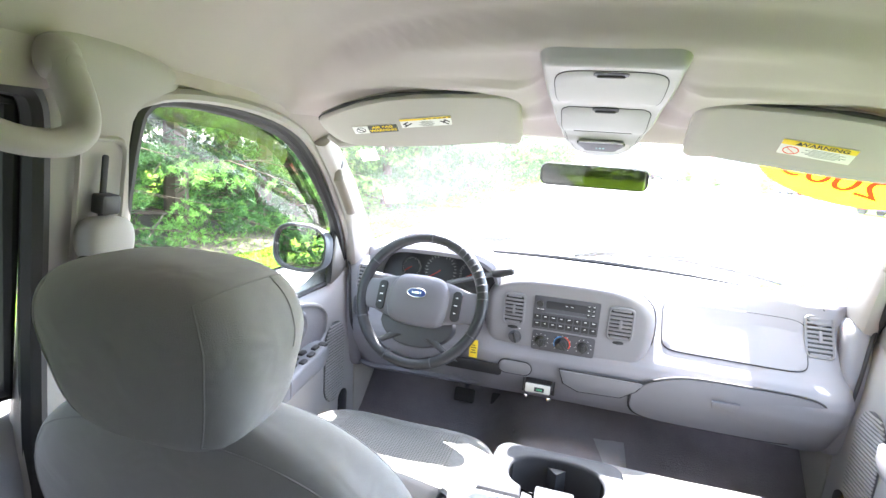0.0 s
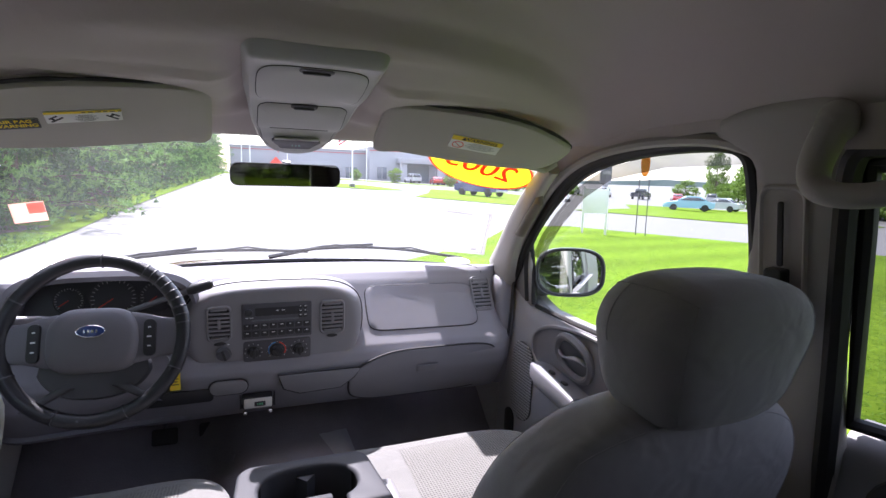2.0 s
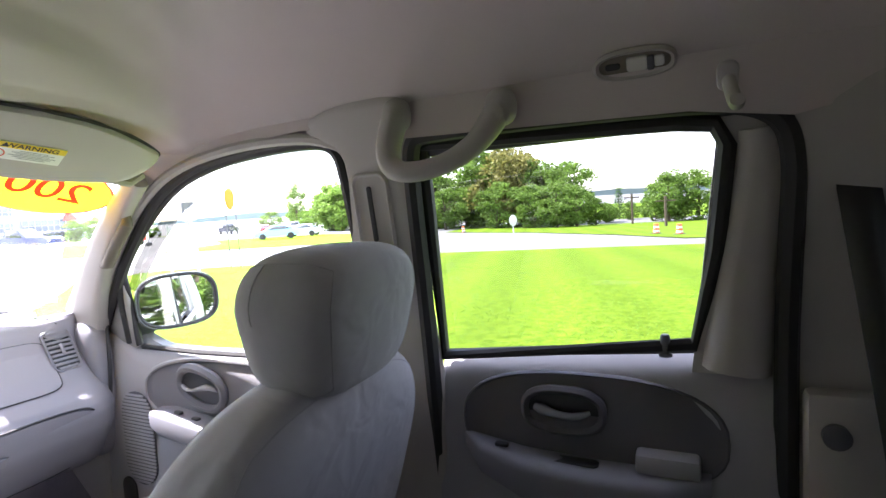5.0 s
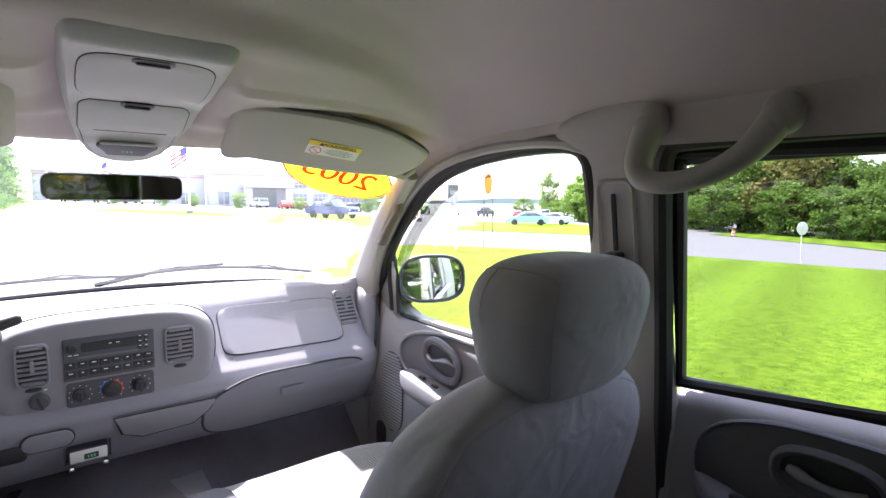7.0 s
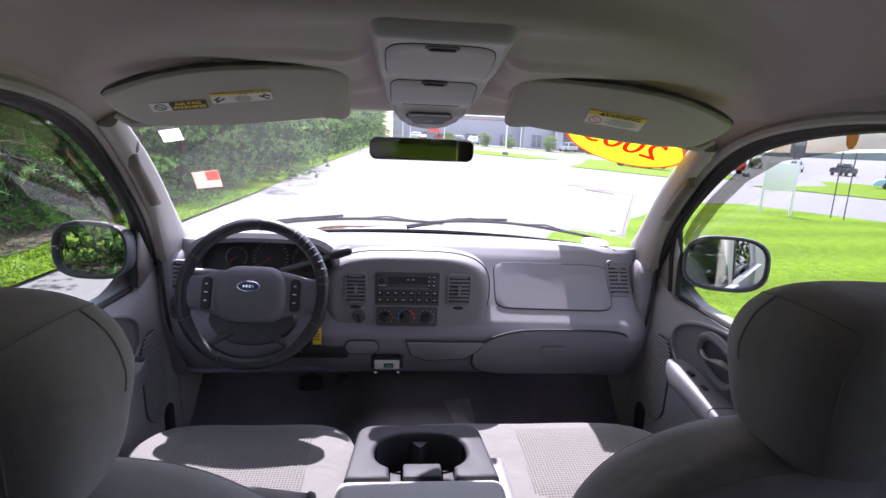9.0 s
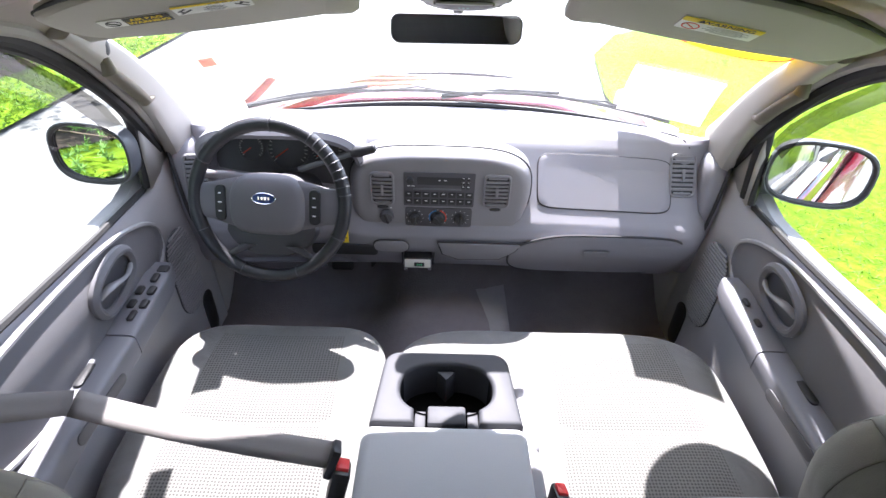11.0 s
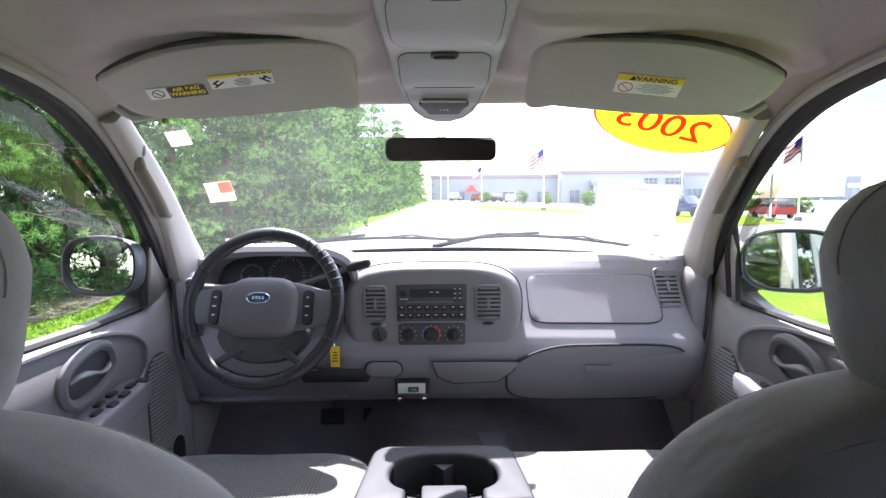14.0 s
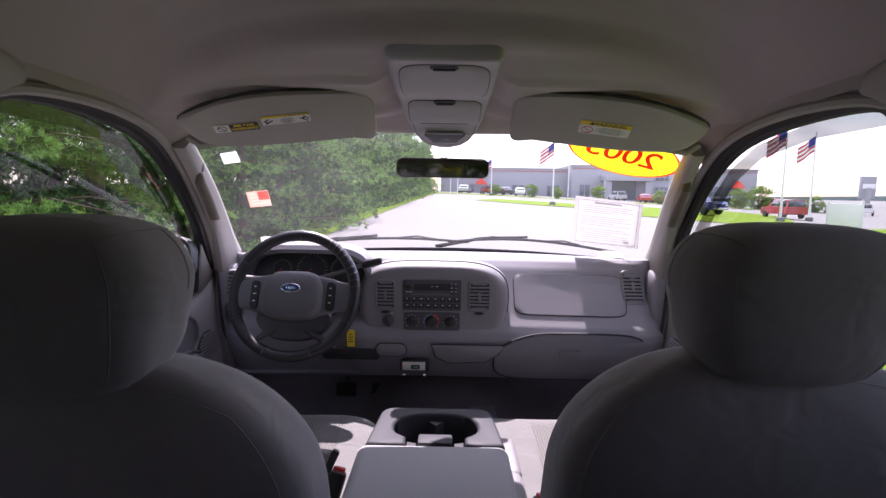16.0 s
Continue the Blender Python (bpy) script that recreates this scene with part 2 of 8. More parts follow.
def clear_glass(name, tint, gloss=1.0, haze=0.0):
    m = bpy.data.materials.new(name)
    m.use_nodes = True
    N, L = m.node_tree.nodes, m.node_tree.links
    N.remove(N["Principled BSDF"])
    tr, gl, fr, mx = N.new("ShaderNodeBsdfTransparent"), N.new("ShaderNodeBsdfGlossy"), N.new("ShaderNodeLayerWeight"), N.new("ShaderNodeMixShader")
    tr.inputs["Color"].default_value = (*tint, 1)
    gl.inputs["Roughness"].default_value = 0.01
    gl.inputs["Color"].default_value = (0.95, 0.95, 0.95, 1)
    pw, ml = N.new("ShaderNodeMath"), N.new("ShaderNodeMath")
    pw.operation, ml.operation = "POWER", "MULTIPLY_ADD"
    pw.inputs[1].default_value = 5.0
    ml.inputs[1].default_value, ml.inputs[2].default_value = 0.6 * gloss, 0.035 * gloss
    L.new(fr.outputs["Facing"], pw.inputs[0])
    L.new(pw.outputs["Value"], ml.inputs[0])
    L.new(ml.outputs["Value"], mx.inputs["Fac"])
    L.new(tr.outputs["BSDF"], mx.inputs[1])
    L.new(gl.outputs["BSDF"], mx.inputs[2])
    last = mx.outputs["Shader"]
    if haze:
        df, m2 = N.new("ShaderNodeBsdfTranslucent"), N.new("ShaderNodeMixShader")
        df.inputs["Color"].default_value = (0.8, 0.8, 0.8, 1)
        nz, rp = N.new("ShaderNodeTexNoise"), N.new("ShaderNodeMapRange")
        nz.inputs["Scale"].default_value = 3
        rp.inputs["To Max"].default_value = 2 * haze
        L.new(nz.outputs["Fac"], rp.inputs["Value"])
        L.new(rp.outputs["Result"], m2.inputs["Fac"])
        L.new(last, m2.inputs[1])
        L.new(df.outputs["BSDF"], m2.inputs[2])
        last = m2.outputs["Shader"]
    L.new(last, N["Material Output"].inputs["Surface"])
    return m


def cell_cloth(name, col, dark, scale):
    """Seat cloth with a small woven dot pattern."""
    m = mat(name, col, 0.9, 0.1, 9, 0, sheen=0.2)
    N, L = m.node_tree.nodes, m.node_tree.links
    bs = N["Principled BSDF"]
    co, vo, rp, mx, bp = N.new("ShaderNodeTexCoord"), N.new("ShaderNodeTexVoronoi"), N.new("ShaderNodeMapRange"), N.new("ShaderNodeMix"), N.new("ShaderNodeBump")
    vo.inputs["Scale"].default_value = scale
    vo.voronoi_dimensions = "2D"
    vo.inputs["Randomness"].default_value = 0.16
    L.new(co.outputs["Object"], vo.inputs["Vector"])
    rp.inputs["From Min"].default_value, rp.inputs["From Max"].default_value = 0.22, 0.40
    L.new(vo.outputs["Distance"], rp.inputs["Value"])
    mx.data_type = "RGBA"
    mx.inputs["A"].default_value, mx.inputs["B"].default_value = (*dark, 1), (*col, 1)
    L.new(rp.outputs["Result"], mx.inputs["Factor"])
    L.new(mx.outputs["Result"], bs.inputs["Base Color"])
    bp.inputs["Strength"].default_value, bp.inputs["Distance"].default_value = 0.4, 0.003
    L.new(rp.outputs["Result"], bp.inputs["Height"])
    L.new(bp.outputs["Normal"], bs.inputs["Normal"])
    return m


DASH = mat("dash_plastic", (0.222, 0.217, 0.24), 0.62, 0.06, 5, 0.12, 500, spec=0.25)
DASH2 = mat("stack_plastic", (0.205, 0.20, 0.215), 0.5, 0.06, 5, 0.1, 500, spec=0.4)
TRIM = mat("trim_plastic", (0.365, 0.342, 0.312), 0.55, 0.06, 4, 0.12, 500, spec=0.4)
DOORM = mat("door_trim", (0.31, 0.302, 0.31), 0.55, 0.06, 4, 0.12, 450, spec=0.4)
DOORIN = mat("door_insert", (0.095, 0.092, 0.102), 0.75, 0.1, 8, 0.2, 900)
DOORPAD = mat("door_pad_cloth", (0.125, 0.122, 0.132), 0.85, 0.08, 8, 0.25, 900, sheen=0.15)
OVERHEAD = mat("overhead_console_plastic", (0.40, 0.39, 0.385), 0.5, 0.06, 4, 0.12, 500, spec=0.45)
LINER = mat("headliner_cloth", (0.465, 0.41, 0.385), 0.95, 0.08, 3, 0.3, 700, sheen=0.15)
VISOR = mat("visor_cloth", (0.42, 0.39, 0.355), 0.9, 0.06, 5, 0.25, 800, sheen=0.1)
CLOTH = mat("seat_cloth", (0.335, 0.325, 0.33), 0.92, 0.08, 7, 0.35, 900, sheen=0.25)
# cushion and insert tones set low to offset the sun that falls there
SEATSUN = mat("seat_cloth_sunlit", (0.135, 0.133, 0.129), 0.9, 0.06, 7, 0.3, 900, sheen=0.2)
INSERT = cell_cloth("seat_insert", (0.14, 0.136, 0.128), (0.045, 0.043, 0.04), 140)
creases(CLOTH, 14, 0.35)
creases(SEATSUN, 12, 0.4)
creases(LINER, 5, 0.25)
CARPET = mat("carpet", (0.15, 0.132, 0.138), 0.97, 0.25, 12, 0.8, 250)
BLACK = mat("black_plastic", (0.018, 0.018, 0.02), 0.45, 0.15, 20, 0.1, 500)
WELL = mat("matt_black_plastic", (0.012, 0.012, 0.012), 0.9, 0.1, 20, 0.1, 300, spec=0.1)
RUBBER = mat("black_rubber", (0.014, 0.013, 0.013), 0.6, 0.15, 12, 0.1, 300)
LEATHER = mat("wheel_leather", (0.022, 0.022, 0.026), 0.33, 0.2, 40, 0.4, 260)
DARKGR = mat("dark_grey_plastic", (0.06, 0.06, 0.068), 0.5, 0.1, 12, 0.1, 500)
PIPING = mat("seam_cloth", (0.33, 0.32, 0.325), 0.95, 0.1, 12, 0.2, 600)
SEAM = mat("seam", (0.03, 0.03, 0.033), 0.8, 0.1, 12, 0)
WHITEP = mat("white_print", (0.75, 0.75, 0.75), 0.6, 0.03, 6, 0)
PAPER = mat("paper", (0.8, 0.79, 0.77), 0.8, 0.04, 6, 0)
YELLOW = mat("yellow_print", (0.85, 0.62, 0.02), 0.5, 0.03, 6, 0)
REDP = mat("red_print", (0.75, 0.06, 0.03), 0.5, 0.05, 6, 0)
BLUEP = mat("blue_badge", (0.03, 0.06, 0.22), 0.3, 0.1, 20, 0, coat=0.5)
WHEELGR = mat("wheel_plastic", (0.14, 0.136, 0.15), 0.5, 0.08, 8, 0.12, 500, spec=0.4)
ARMREST = mat("armrest_plastic", (0.165, 0.165, 0.185), 0.5, 0.07, 6, 0.12, 500, spec=0.4)
HANDLE = mat("handle_plastic", (0.14, 0.12, 0.09), 0.5, 0.06, 8, 0.1, 500)
CHROME = mat("chrome", (0.75, 0.75, 0.76), 0.12, 0.02, 10, 0, metal=1.0)
MIRROR = mat("mirror_glass", (0.82, 0.84, 0.85), 0.01, 0.0, 1, 0, metal=1.0)
DIMMIR = mat("dark_mirror_glass", (0.5, 0.5, 0.48), 0.03, 0.0, 1, 0, metal=1.0)
BELT = mat("belt_webbing", (0.18, 0.165, 0.158), 0.8, 0.08, 20, 0.4, 900)
REDBTN = mat("red_button", (0.6, 0.02, 0.02), 0.4, 0.05, 10, 0)
REDPAINT = mat("red_paint", (0.11, 0.004, 0.012), 0.18, 0.05, 6, 0, coat=1.0)
LEVER = mat("lever_plastic", (0.22, 0.22, 0.235), 0.24, 0.05, 8, 0.05, 500)
MIRSHELL = mat("mirror_shell", (0.10, 0.105, 0.115), 0.45, 0.06, 8, 0.1, 500)
LAMPLENS = mat("lamp_lens", (0.55, 0.54, 0.5), 0.25, 0.05, 20, 0.1, 200)
PRIVACY = clear_glass("privacy_glass", (0.33, 0.34, 0.34))
DARKPANE = clear_glass("dark_glass", (0.28, 0.28, 0.275))
GLASS = clear_glass("window_glass", (0.73, 0.76, 0.73), 1.0, 0.0)
# the last value mixes a patchy translucent veil over the glass
WSGLASS = clear_glass("windshield_glass", (0.93, 0.95, 0.93), 0.8, 0.015)
SMOKED = clear_glass("smoked_plastic", (0.30, 0.29, 0.28), 0.3)


def backlit(name, col, k=0.75):
    """Thin paper or film that lets light through."""
    m = mat(name, col, 0.7, 0.04, 8, 0)
    N, L = m.node_tree.nodes, m.node_tree.links
    tl, mx = N.new("ShaderNodeBsdfTranslucent"), N.new("ShaderNodeMixShader")
    tl.inputs["Color"].default_value = (*col, 1)
    mx.inputs["Fac"].default_value = k
    L.new(N["Principled BSDF"].outputs["BSDF"], mx.inputs[1])
    L.new(tl.outputs["BSDF"], mx.inputs[2])
    L.new(mx.outputs["Shader"], N["Material Output"].inputs["Surface"])
    return m


THINPAPER = backlit("thin_paper", (0.85, 0.84, 0.82))
FILMY = backlit("yellow_film", (0.93, 0.62, 0.005), 0.5)
FILMR = backlit("red_film", (0.75, 0.035, 0.01), 0.35)
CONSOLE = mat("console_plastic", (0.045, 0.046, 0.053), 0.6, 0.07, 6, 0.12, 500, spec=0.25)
# lid colour lifted well above the tray's, standing in for missing sun
LIDTONE = mat("lid_tone_raised", (0.33, 0.335, 0.345), 0.6, 0.06, 6, 0.15, 500, spec=0.3)
FADED = backlit("faded_sticker", (0.92, 0.66, 0.58), 0.6)
FADEDR = backlit("faded_red", (0.85, 0.30, 0.27), 0.6)
SHEETP = backlit("sheet_paper", (0.85, 0.84, 0.83), 0.45)
GREYPR = backlit("grey_print", (0.52, 0.51, 0.53), 0.5)


def bars(bm, m, x0, y, n, dx, w, h, rows=1, dy=0.0, z=0.0):
    """Short flat strokes in the local plane: print that cannot be read."""
    for r in range(rows):
        for k in range(n):
            ww = w * (0.6 + 0.4 * ((k * 7 + r * 3) % 5) / 4)
            p = [m @ Vector((x0 + k * dx + sx * ww / 2, y - r * dy + sy * h / 2, z)) for sx, sy in ((-1, -1), (1, -1), (1, 1), (-1, 1))]
            bm.faces.new([bm.verts.new(q) for q in p])
    return bm


def letters(name, body, size, m, material, parent, label="", bold=0.0, mirrored=False):
    cu = bpy.data.curves.new(name, "FONT")
    cu.body, cu.size, cu.align_x, cu.align_y, cu.offset = body, size, "CENTER", "CENTER", bold
    tmp = bpy.data.objects.new(name, cu)
    scene.collection.objects.link(tmp)
    me = bpy.data.meshes.new_from_object(tmp.evaluated_get(bpy.context.evaluated_depsgraph_get()))
    bpy.data.objects.remove(tmp)
    bpy.data.curves.remove(cu)
    if mirrored:
        me.transform(Matrix.Diagonal((-1, 1, 1, 1)))
    me.transform(m)
    me.materials.clear()
    me.materials.append(material)
    ob = new(name, me)
    ob.parent = parent
    ob.matrix_parent_inverse = INV.get(parent.name, Matrix())
    return tagged(ob, label)

# ---- cab shell ----
ZC = [(-1.5, 1.895), (-0.15, 1.895), (0.0, 1.886), (0.10, 1.862), (0.185, 1.826), (0.192, 1.820), (0.212, 1.786), (0.22, 1.778), (0.25, 1.768), (0.30, 1.764), (0.38, 1.757), (0.5, 1.738), (0.62, 1.70), (0.72, 1.655)]


def roof_z(x, y):
    # the raised dome ends in a crease that bows forward at the sides
    zc = lerp(ZC, y - 0.40 * min(abs(x), 0.66) ** 2 * lerp([(0.0, 1.0), (0.40, 1.0), (0.62, 0.0)], y) * (y > -0.3))
    edge = lerp([(-1.5, 1.66), (0.2, 1.655), (0.45, 1.63), (0.72, 1.585)], y)
    k = min(1.0, abs(x) / 0.70)
    # moulded rim behind the visors
    dip = lerp([(0.27, 0.0), (0.36, 0.022), (0.375, 0.034), (0.52, 0.034), (0.68, 0.0)], y) * lerp([(0.10, 0.0), (0.165, 1.0), (0.56, 1.0), (0.66, 0.3)], abs(x))
    zc -= dip
    return zc - (zc - edge) * (0.25 * k ** 2 + 0.75 * k ** 6)


def roof_at(u, v):
    y = -1.5 + v * (2.22 - 0.10 * abs(2 * u - 1) ** 2)
    x = (u * 2 - 1) * lerp([(-1.5, 0.70), (0.2, 0.70), (0.72, 0.655)], y)
    return (x, y, roof_z(x, y))


bm = bmesh.new()
sheet(bm, roof_at, 48, 190)
liner = thick(solo("ceiling", bm, LINER, "beige-grey cloth headliner of the truck cab, moulded round the visors", "headliner", "structure"), 0.012, 1.0)

bm = bmesh.new()
sheet(bm, lambda u, v: (roof_at(u, v)[0] * 1.06, roof_at(u, v)[1] * 1.03, roof_at(u, v)[2] + 0.055), 12, 12)
thick(solo("roof", bm, REDPAINT, "dark red painted sheet metal roof of the cab", "roof", "structure"), 0.01, 1.0)

# unseen outer strip above the rear doors, added to block sun from their sills
for s in (1, -1):
    bm = bmesh.new()
    box(bm, (0.775 * s, -0.70, 1.675), (0.075, 1.65, 0.035), 0.012)
    solo("roof_side_strip", bm, REDPAINT, "unseen dark red strip that keeps sun off the rear door sill", "roof rail", "structure")

# floor with the gearbox hump
bm = bmesh.new()


def floor_at(u, v):
    x, y = -0.80 + 1.6 * u, -1.5 + 3.0 * v
    z = 0.58 + 0.13 * math.exp(-(x / 0.2) ** 4) * min(1, max(0, (y + 0.6) / 0.6))
    if y > 1.0:
        z += (y - 1.0) * 0.9
    return (x, y, z)


sheet(bm, floor_at, 40, 40)
thick(solo("floor", bm, CARPET, "dark grey carpeted cab floor with a centre hump", "carpet", "structure"), 0.03, -1.0)

bm = bmesh.new()
sheet(bm, lambda u, v: (-0.82 + 1.64 * u, 1.22 + 0.10 * v, 0.55 + 0.52 * v), 6, 6)
thick(solo("wall_front", bm, CARPET, "dark carpeted firewall under the dashboard", "firewall", "structure"), 0.03, 1.0)

# rear wall with the back window
bm = bmesh.new()
for c, s in (((0, -1.5, 0.92), (1.5, 0.05, 0.72)), ((0, -1.5, 1.75), (1.5, 0.05, 0.28)), ((-0.69, -1.5, 1.45), (0.16, 0.05, 0.34)), ((0.69, -1.5, 1.45), (0.16, 0.05, 0.34))):
    box(bm, c, s, 0.008)
solo("wall_rear", bm, TRIM, "grey trim panel at the back of the cab round the rear window", "wall panel", "structure")
bm = bmesh.new()
box(bm, (0, -1.51, 1.45), (1.21, 0.005, 0.33), 0)
solo("window_rear", bm, DARKPANE, "dark tinted rear window of the cab", "window", "structure")


# windscreen: bottom and top edges as curves across the cab
def ws_at(u, v):
    s = 2 * u - 1
    b = Vector((0.74 * s, 1.235 - 0.215 * abs(s) ** 2.2, 1.262 - 0.02 * s * s))
    t = Vector((0.665 * s, 0.72 - 0.10 * s * s, 1.665 - 0.075 * s * s))
    p = b.lerp(t, v)
    bulge = 0.03 * math.sin(math.pi * v)
    return (p.x, p.y + bulge * 0.7, p.z + bulge * 0.7)


bm = bmesh.new()
sheet(bm, ws_at, 32, 14)
ws = solo("windshield", bm, WSGLASS, "large curved windscreen, slightly hazy glass", "windshield", "structure")
ws.visible_shadow = False


def ws_frame(u, v, lift=-0.004):
    """A pose on the inner face of the windscreen."""
    p = Vector(ws_at(u, v))
    du = Vector(ws_at(u + 0.01, v)) - Vector(ws_at(u - 0.01, v))
    dv = Vector(ws_at(u, v + 0.01)) - Vector(ws_at(u, v - 0.01))
    m = facing(p, du, dv)
    return m @ Matrix.Translation((0, 0, -lift))


def bend_to_ws(pts, lift):
    return [Vector(ws_at(u, v)) + Vector((0, -0.7, -0.7)) * lift for u, v in pts]


# black seal along the foot and head of the glass
bm = bmesh.new()
tube(bm, [Vector(ws_at(k / 24, 0.0)) + Vector((0, -0.003, 0.0)) for k in range(25)], 0.008, 6)
solo("windshield_seal", bm, RUBBER, "black rubber seal at the foot of the windscreen", "seal", "structure")


def side_shell(s):
    tag = "right" if s > 0 else "left"
    # A-pillar trim
    pil = thing("pillar_front_" + tag, (0.71 * s, 0.95, 1.22), "light grey plastic windscreen pillar trim with a grab handle", "pillar", "", "structure")
    bm = bmesh.new()
    rings = []
    for k in range(17):
        v = 1.12 * k / 16
        c = Vector(ws_at(0.5 + 0.5 * s, v * 1.0 - 0.02)) + Vector((0.019 * s, -0.026, -0.012))
        if s > 0:
            c += Vector((-0.018 * v, 0.008 * v, 0))
        w, d = 0.019 + 0.012 * max(0, 1 - v) ** 4, (0.038 + 0.045 * max(0, 1 - v) ** 3) * (1 - 0.3 * min(1, v) ** 3)
        ax = (Vector(ws_at(0.5 + 0.5 * s, 1)) - Vector(ws_at(0.5 + 0.5 * s, 0))).normalized()
        side = Vector((s, 0.0, 0)) - ax * (Vector((s, 0, 0)).dot(ax))
        side.normalize()
        back = Vector((0, -1, -0.3)) - ax * Vector((0, -1, -0.3)).dot(ax)
        back.normalize()
        rings.append([c + side * (w * x) + back * (d * y) for x, y in ell(1, 1, 16, 3.2)])
    loft(bm, rings)
    part("trim_cover", bm, TRIM, pil)
    # grab handle, a flat bar along the pillar
    bm = bmesh.new()
    pts = []
    for k in range(9):
        v = 0.42 + 0.42 * k / 8
        c = Vector(ws_at(0.5 + 0.5 * s, v)) + Vector((-0.004 * s, -0.076, -0.028))
        if k in (0, 8):
            c += Vector((0.006 * s, 0.025, 0.012))
        pts.append(c)
    tube(bm, pts, [0.009] + [0.0145] * 7 + [0.009], 12, flat=0.62, up=(0, -1, 0.6))
    hd_ = part("grab_handle", bm, HANDLE, pil, "slim beige plastic pillar handle")
    bm = bmesh.new()
    pillow(bm, pts[-1] + Vector((0.004 * s, 0.012, 0.020)), (0.022, 0.022, 0.04), 2.6, 4)
    part("handle_recess", bm, DARKGR, hd_, "dark recess at the handle's end")
    # B-pillar trim
    bp = thing("pillar_middle_" + tag, (0.75 * s, -0.06, 0.6), "light grey plastic door pillar trim with a belt slot", "pillar", "", "structure")
    bm = bmesh.new()
    rings = []
    for z, y0, y1, x, d in ((0.62, 0.05, -0.17, 0.76, 0.05), (1.15, 0.04, -0.155, 0.765, 0.05), (1.38, 0.03, -0.135, 0.755, 0.05), (1.50, 0.018, -0.135, 0.737, 0.05), (1.56, 0.006, -0.137, 0.724, 0.05),
                            (1.595, 0.004, -0.14, 0.714, 0.05), (1.612, 0.010, -0.145, 0.709, 0.05), (1.626, 0.026, -0.152, 0.705, 0.05), (1.638, 0.052, -0.162, 0.700, 0.05), (1.652, 0.074, -0.172, 0.695, 0.05),
                            (1.668, 0.078, -0.178, 0.689, 0.05), (1.682, 0.062, -0.176, 0.684, 0.05), (1.694, 0.022, -0.168, 0.680, 0.045), (1.704, -0.04, -0.15, 0.68, 0.04)):
        cy, hy = (y0 + y1) / 2, (y0 - y1) / 2
        rings.append([Vector(((x + 0.012 + d / 2 * a) * s, cy + hy * b, z)) for a, b in ell(1, 1, 24, 4.0 if z < 1.55 else 3.4)])
    loft(bm, rings)
    part("trim_cover", bm, TRIM, bp)
    bm = bmesh.new()
    m = facing((0.722 * s, -0.055, 1.46), (0, -s, 0), (-0.14 * s, 0, 1))
    ring(bm, m, rrect(0.086, 0.225, 0.022), 0.009, 0.004, 0.0035)
    part("slot_frame", bm, TRIM, bp)
    bm = bmesh.new()
    slab(bm, m @ Matrix.Translation((0.0, 0.03, 0.004)), rrect(0.010, 0.11, 0.004), 0.003, 0.001)
    part("slot", bm, SEAM, bp)
    bm = bmesh.new()
    slab(bm, m @ Matrix.Translation((0.0, -0.042 if s > 0 else 0.012, 0.003)), rrect(0.032, 0.03, 0.004), 0.022, 0.004)
    part("adjuster_button", bm, BLACK, bp)
    # folded black belt guide with webbing
    gd = thing("belt_guide_" + tag, (0.72 * s, -0.055, 1.36), "grey plastic seat belt guide on the door pillar", "belt guide")
    bm = bmesh.new()
    up_ = 0.0 if s > 0 else 0.045
    pillow(bm, (0.708 * s, -0.058, 1.372 + up_), (0.05, 0.085, 0.07), 3.0, 6)
    part("cover", bm, TRIM, gd)
    bm = bmesh.new()
    pillow(bm, (0.70 * s, -0.058, 1.338 + up_), (0.045, 0.10, 0.035), 3.0, 5)
    part("loop", bm, BLACK, gd)
    # roof grab handle over the rear door
    gh = thing("roof_grab_handle", (0.68 * s, -0.24, 1.62), "beige moulded plastic roof grab handle above the rear door", "grab handle", "roof grab handles")
    bm = bmesh.new()
    y0, y1 = (-0.150, -0.345)
    way = [(-0.152, 1.668, 0.0, 0.024), (-0.143, 1.632, 0.3, 0.0235), (-0.139, 1.597, 0.6, 0.022), (-0.147, 1.569, 0.8, 0.020), (-0.178, 1.557, 0.95, 0.018), (-0.225, 1.558, 1.0, 0.017), (-0.272, 1.571, 0.9, 0.0175), (-0.308, 1.594, 0.6, 0.019), (-0.332, 1.626, 0.25, 0.022), (-0.345, 1.652, 0.0, 0.023)]
    pts, rr = [], []
    for k in range(37):
        q = k / 36 * (len(way) - 1)
        i0 = min(int(q), len(way) - 2)
        f = q - i0
        py, pz, px_, pr = [way[i0][j] * (1 - f) + way[i0 + 1][j] * f for j in range(4)]
        pts.append(Vector(((0.668 - 0.035 * px_) * s, py, pz)))
        rr.append(pr)
    for _ in range(3):
        pts = [pts[0]] + [(a_ + 2 * b_ + c_) / 4 for a_, b_, c_ in zip(pts, pts[1:], pts[2:])] + [pts[-1]]
    tube(bm, pts, rr, 12, up=(1, 0, 0))
    part("grip", bm, TRIM, gh)
    for y in (y0, y1):
        bm = bmesh.new()
        pillow(bm, (0.670 * s, y, 1.662 if y == y0 else 1.650), (0.045, 0.052, 0.06), 2.4, 8)
        part("mount", bm, TRIM, gh)
        bm = bmesh.new()
        lathe(bm, ((0.014, 0), (0.014, 0.003), (0.011, 0.005), (0.001, 0.005)), facing((0.6465 * s, y + 0.003, 1.655 if y == y0 else 1.638), (0, -s, 0), (0, 0, 1)), 16)
        part("bolt_cap", bm, TRIM, gh)
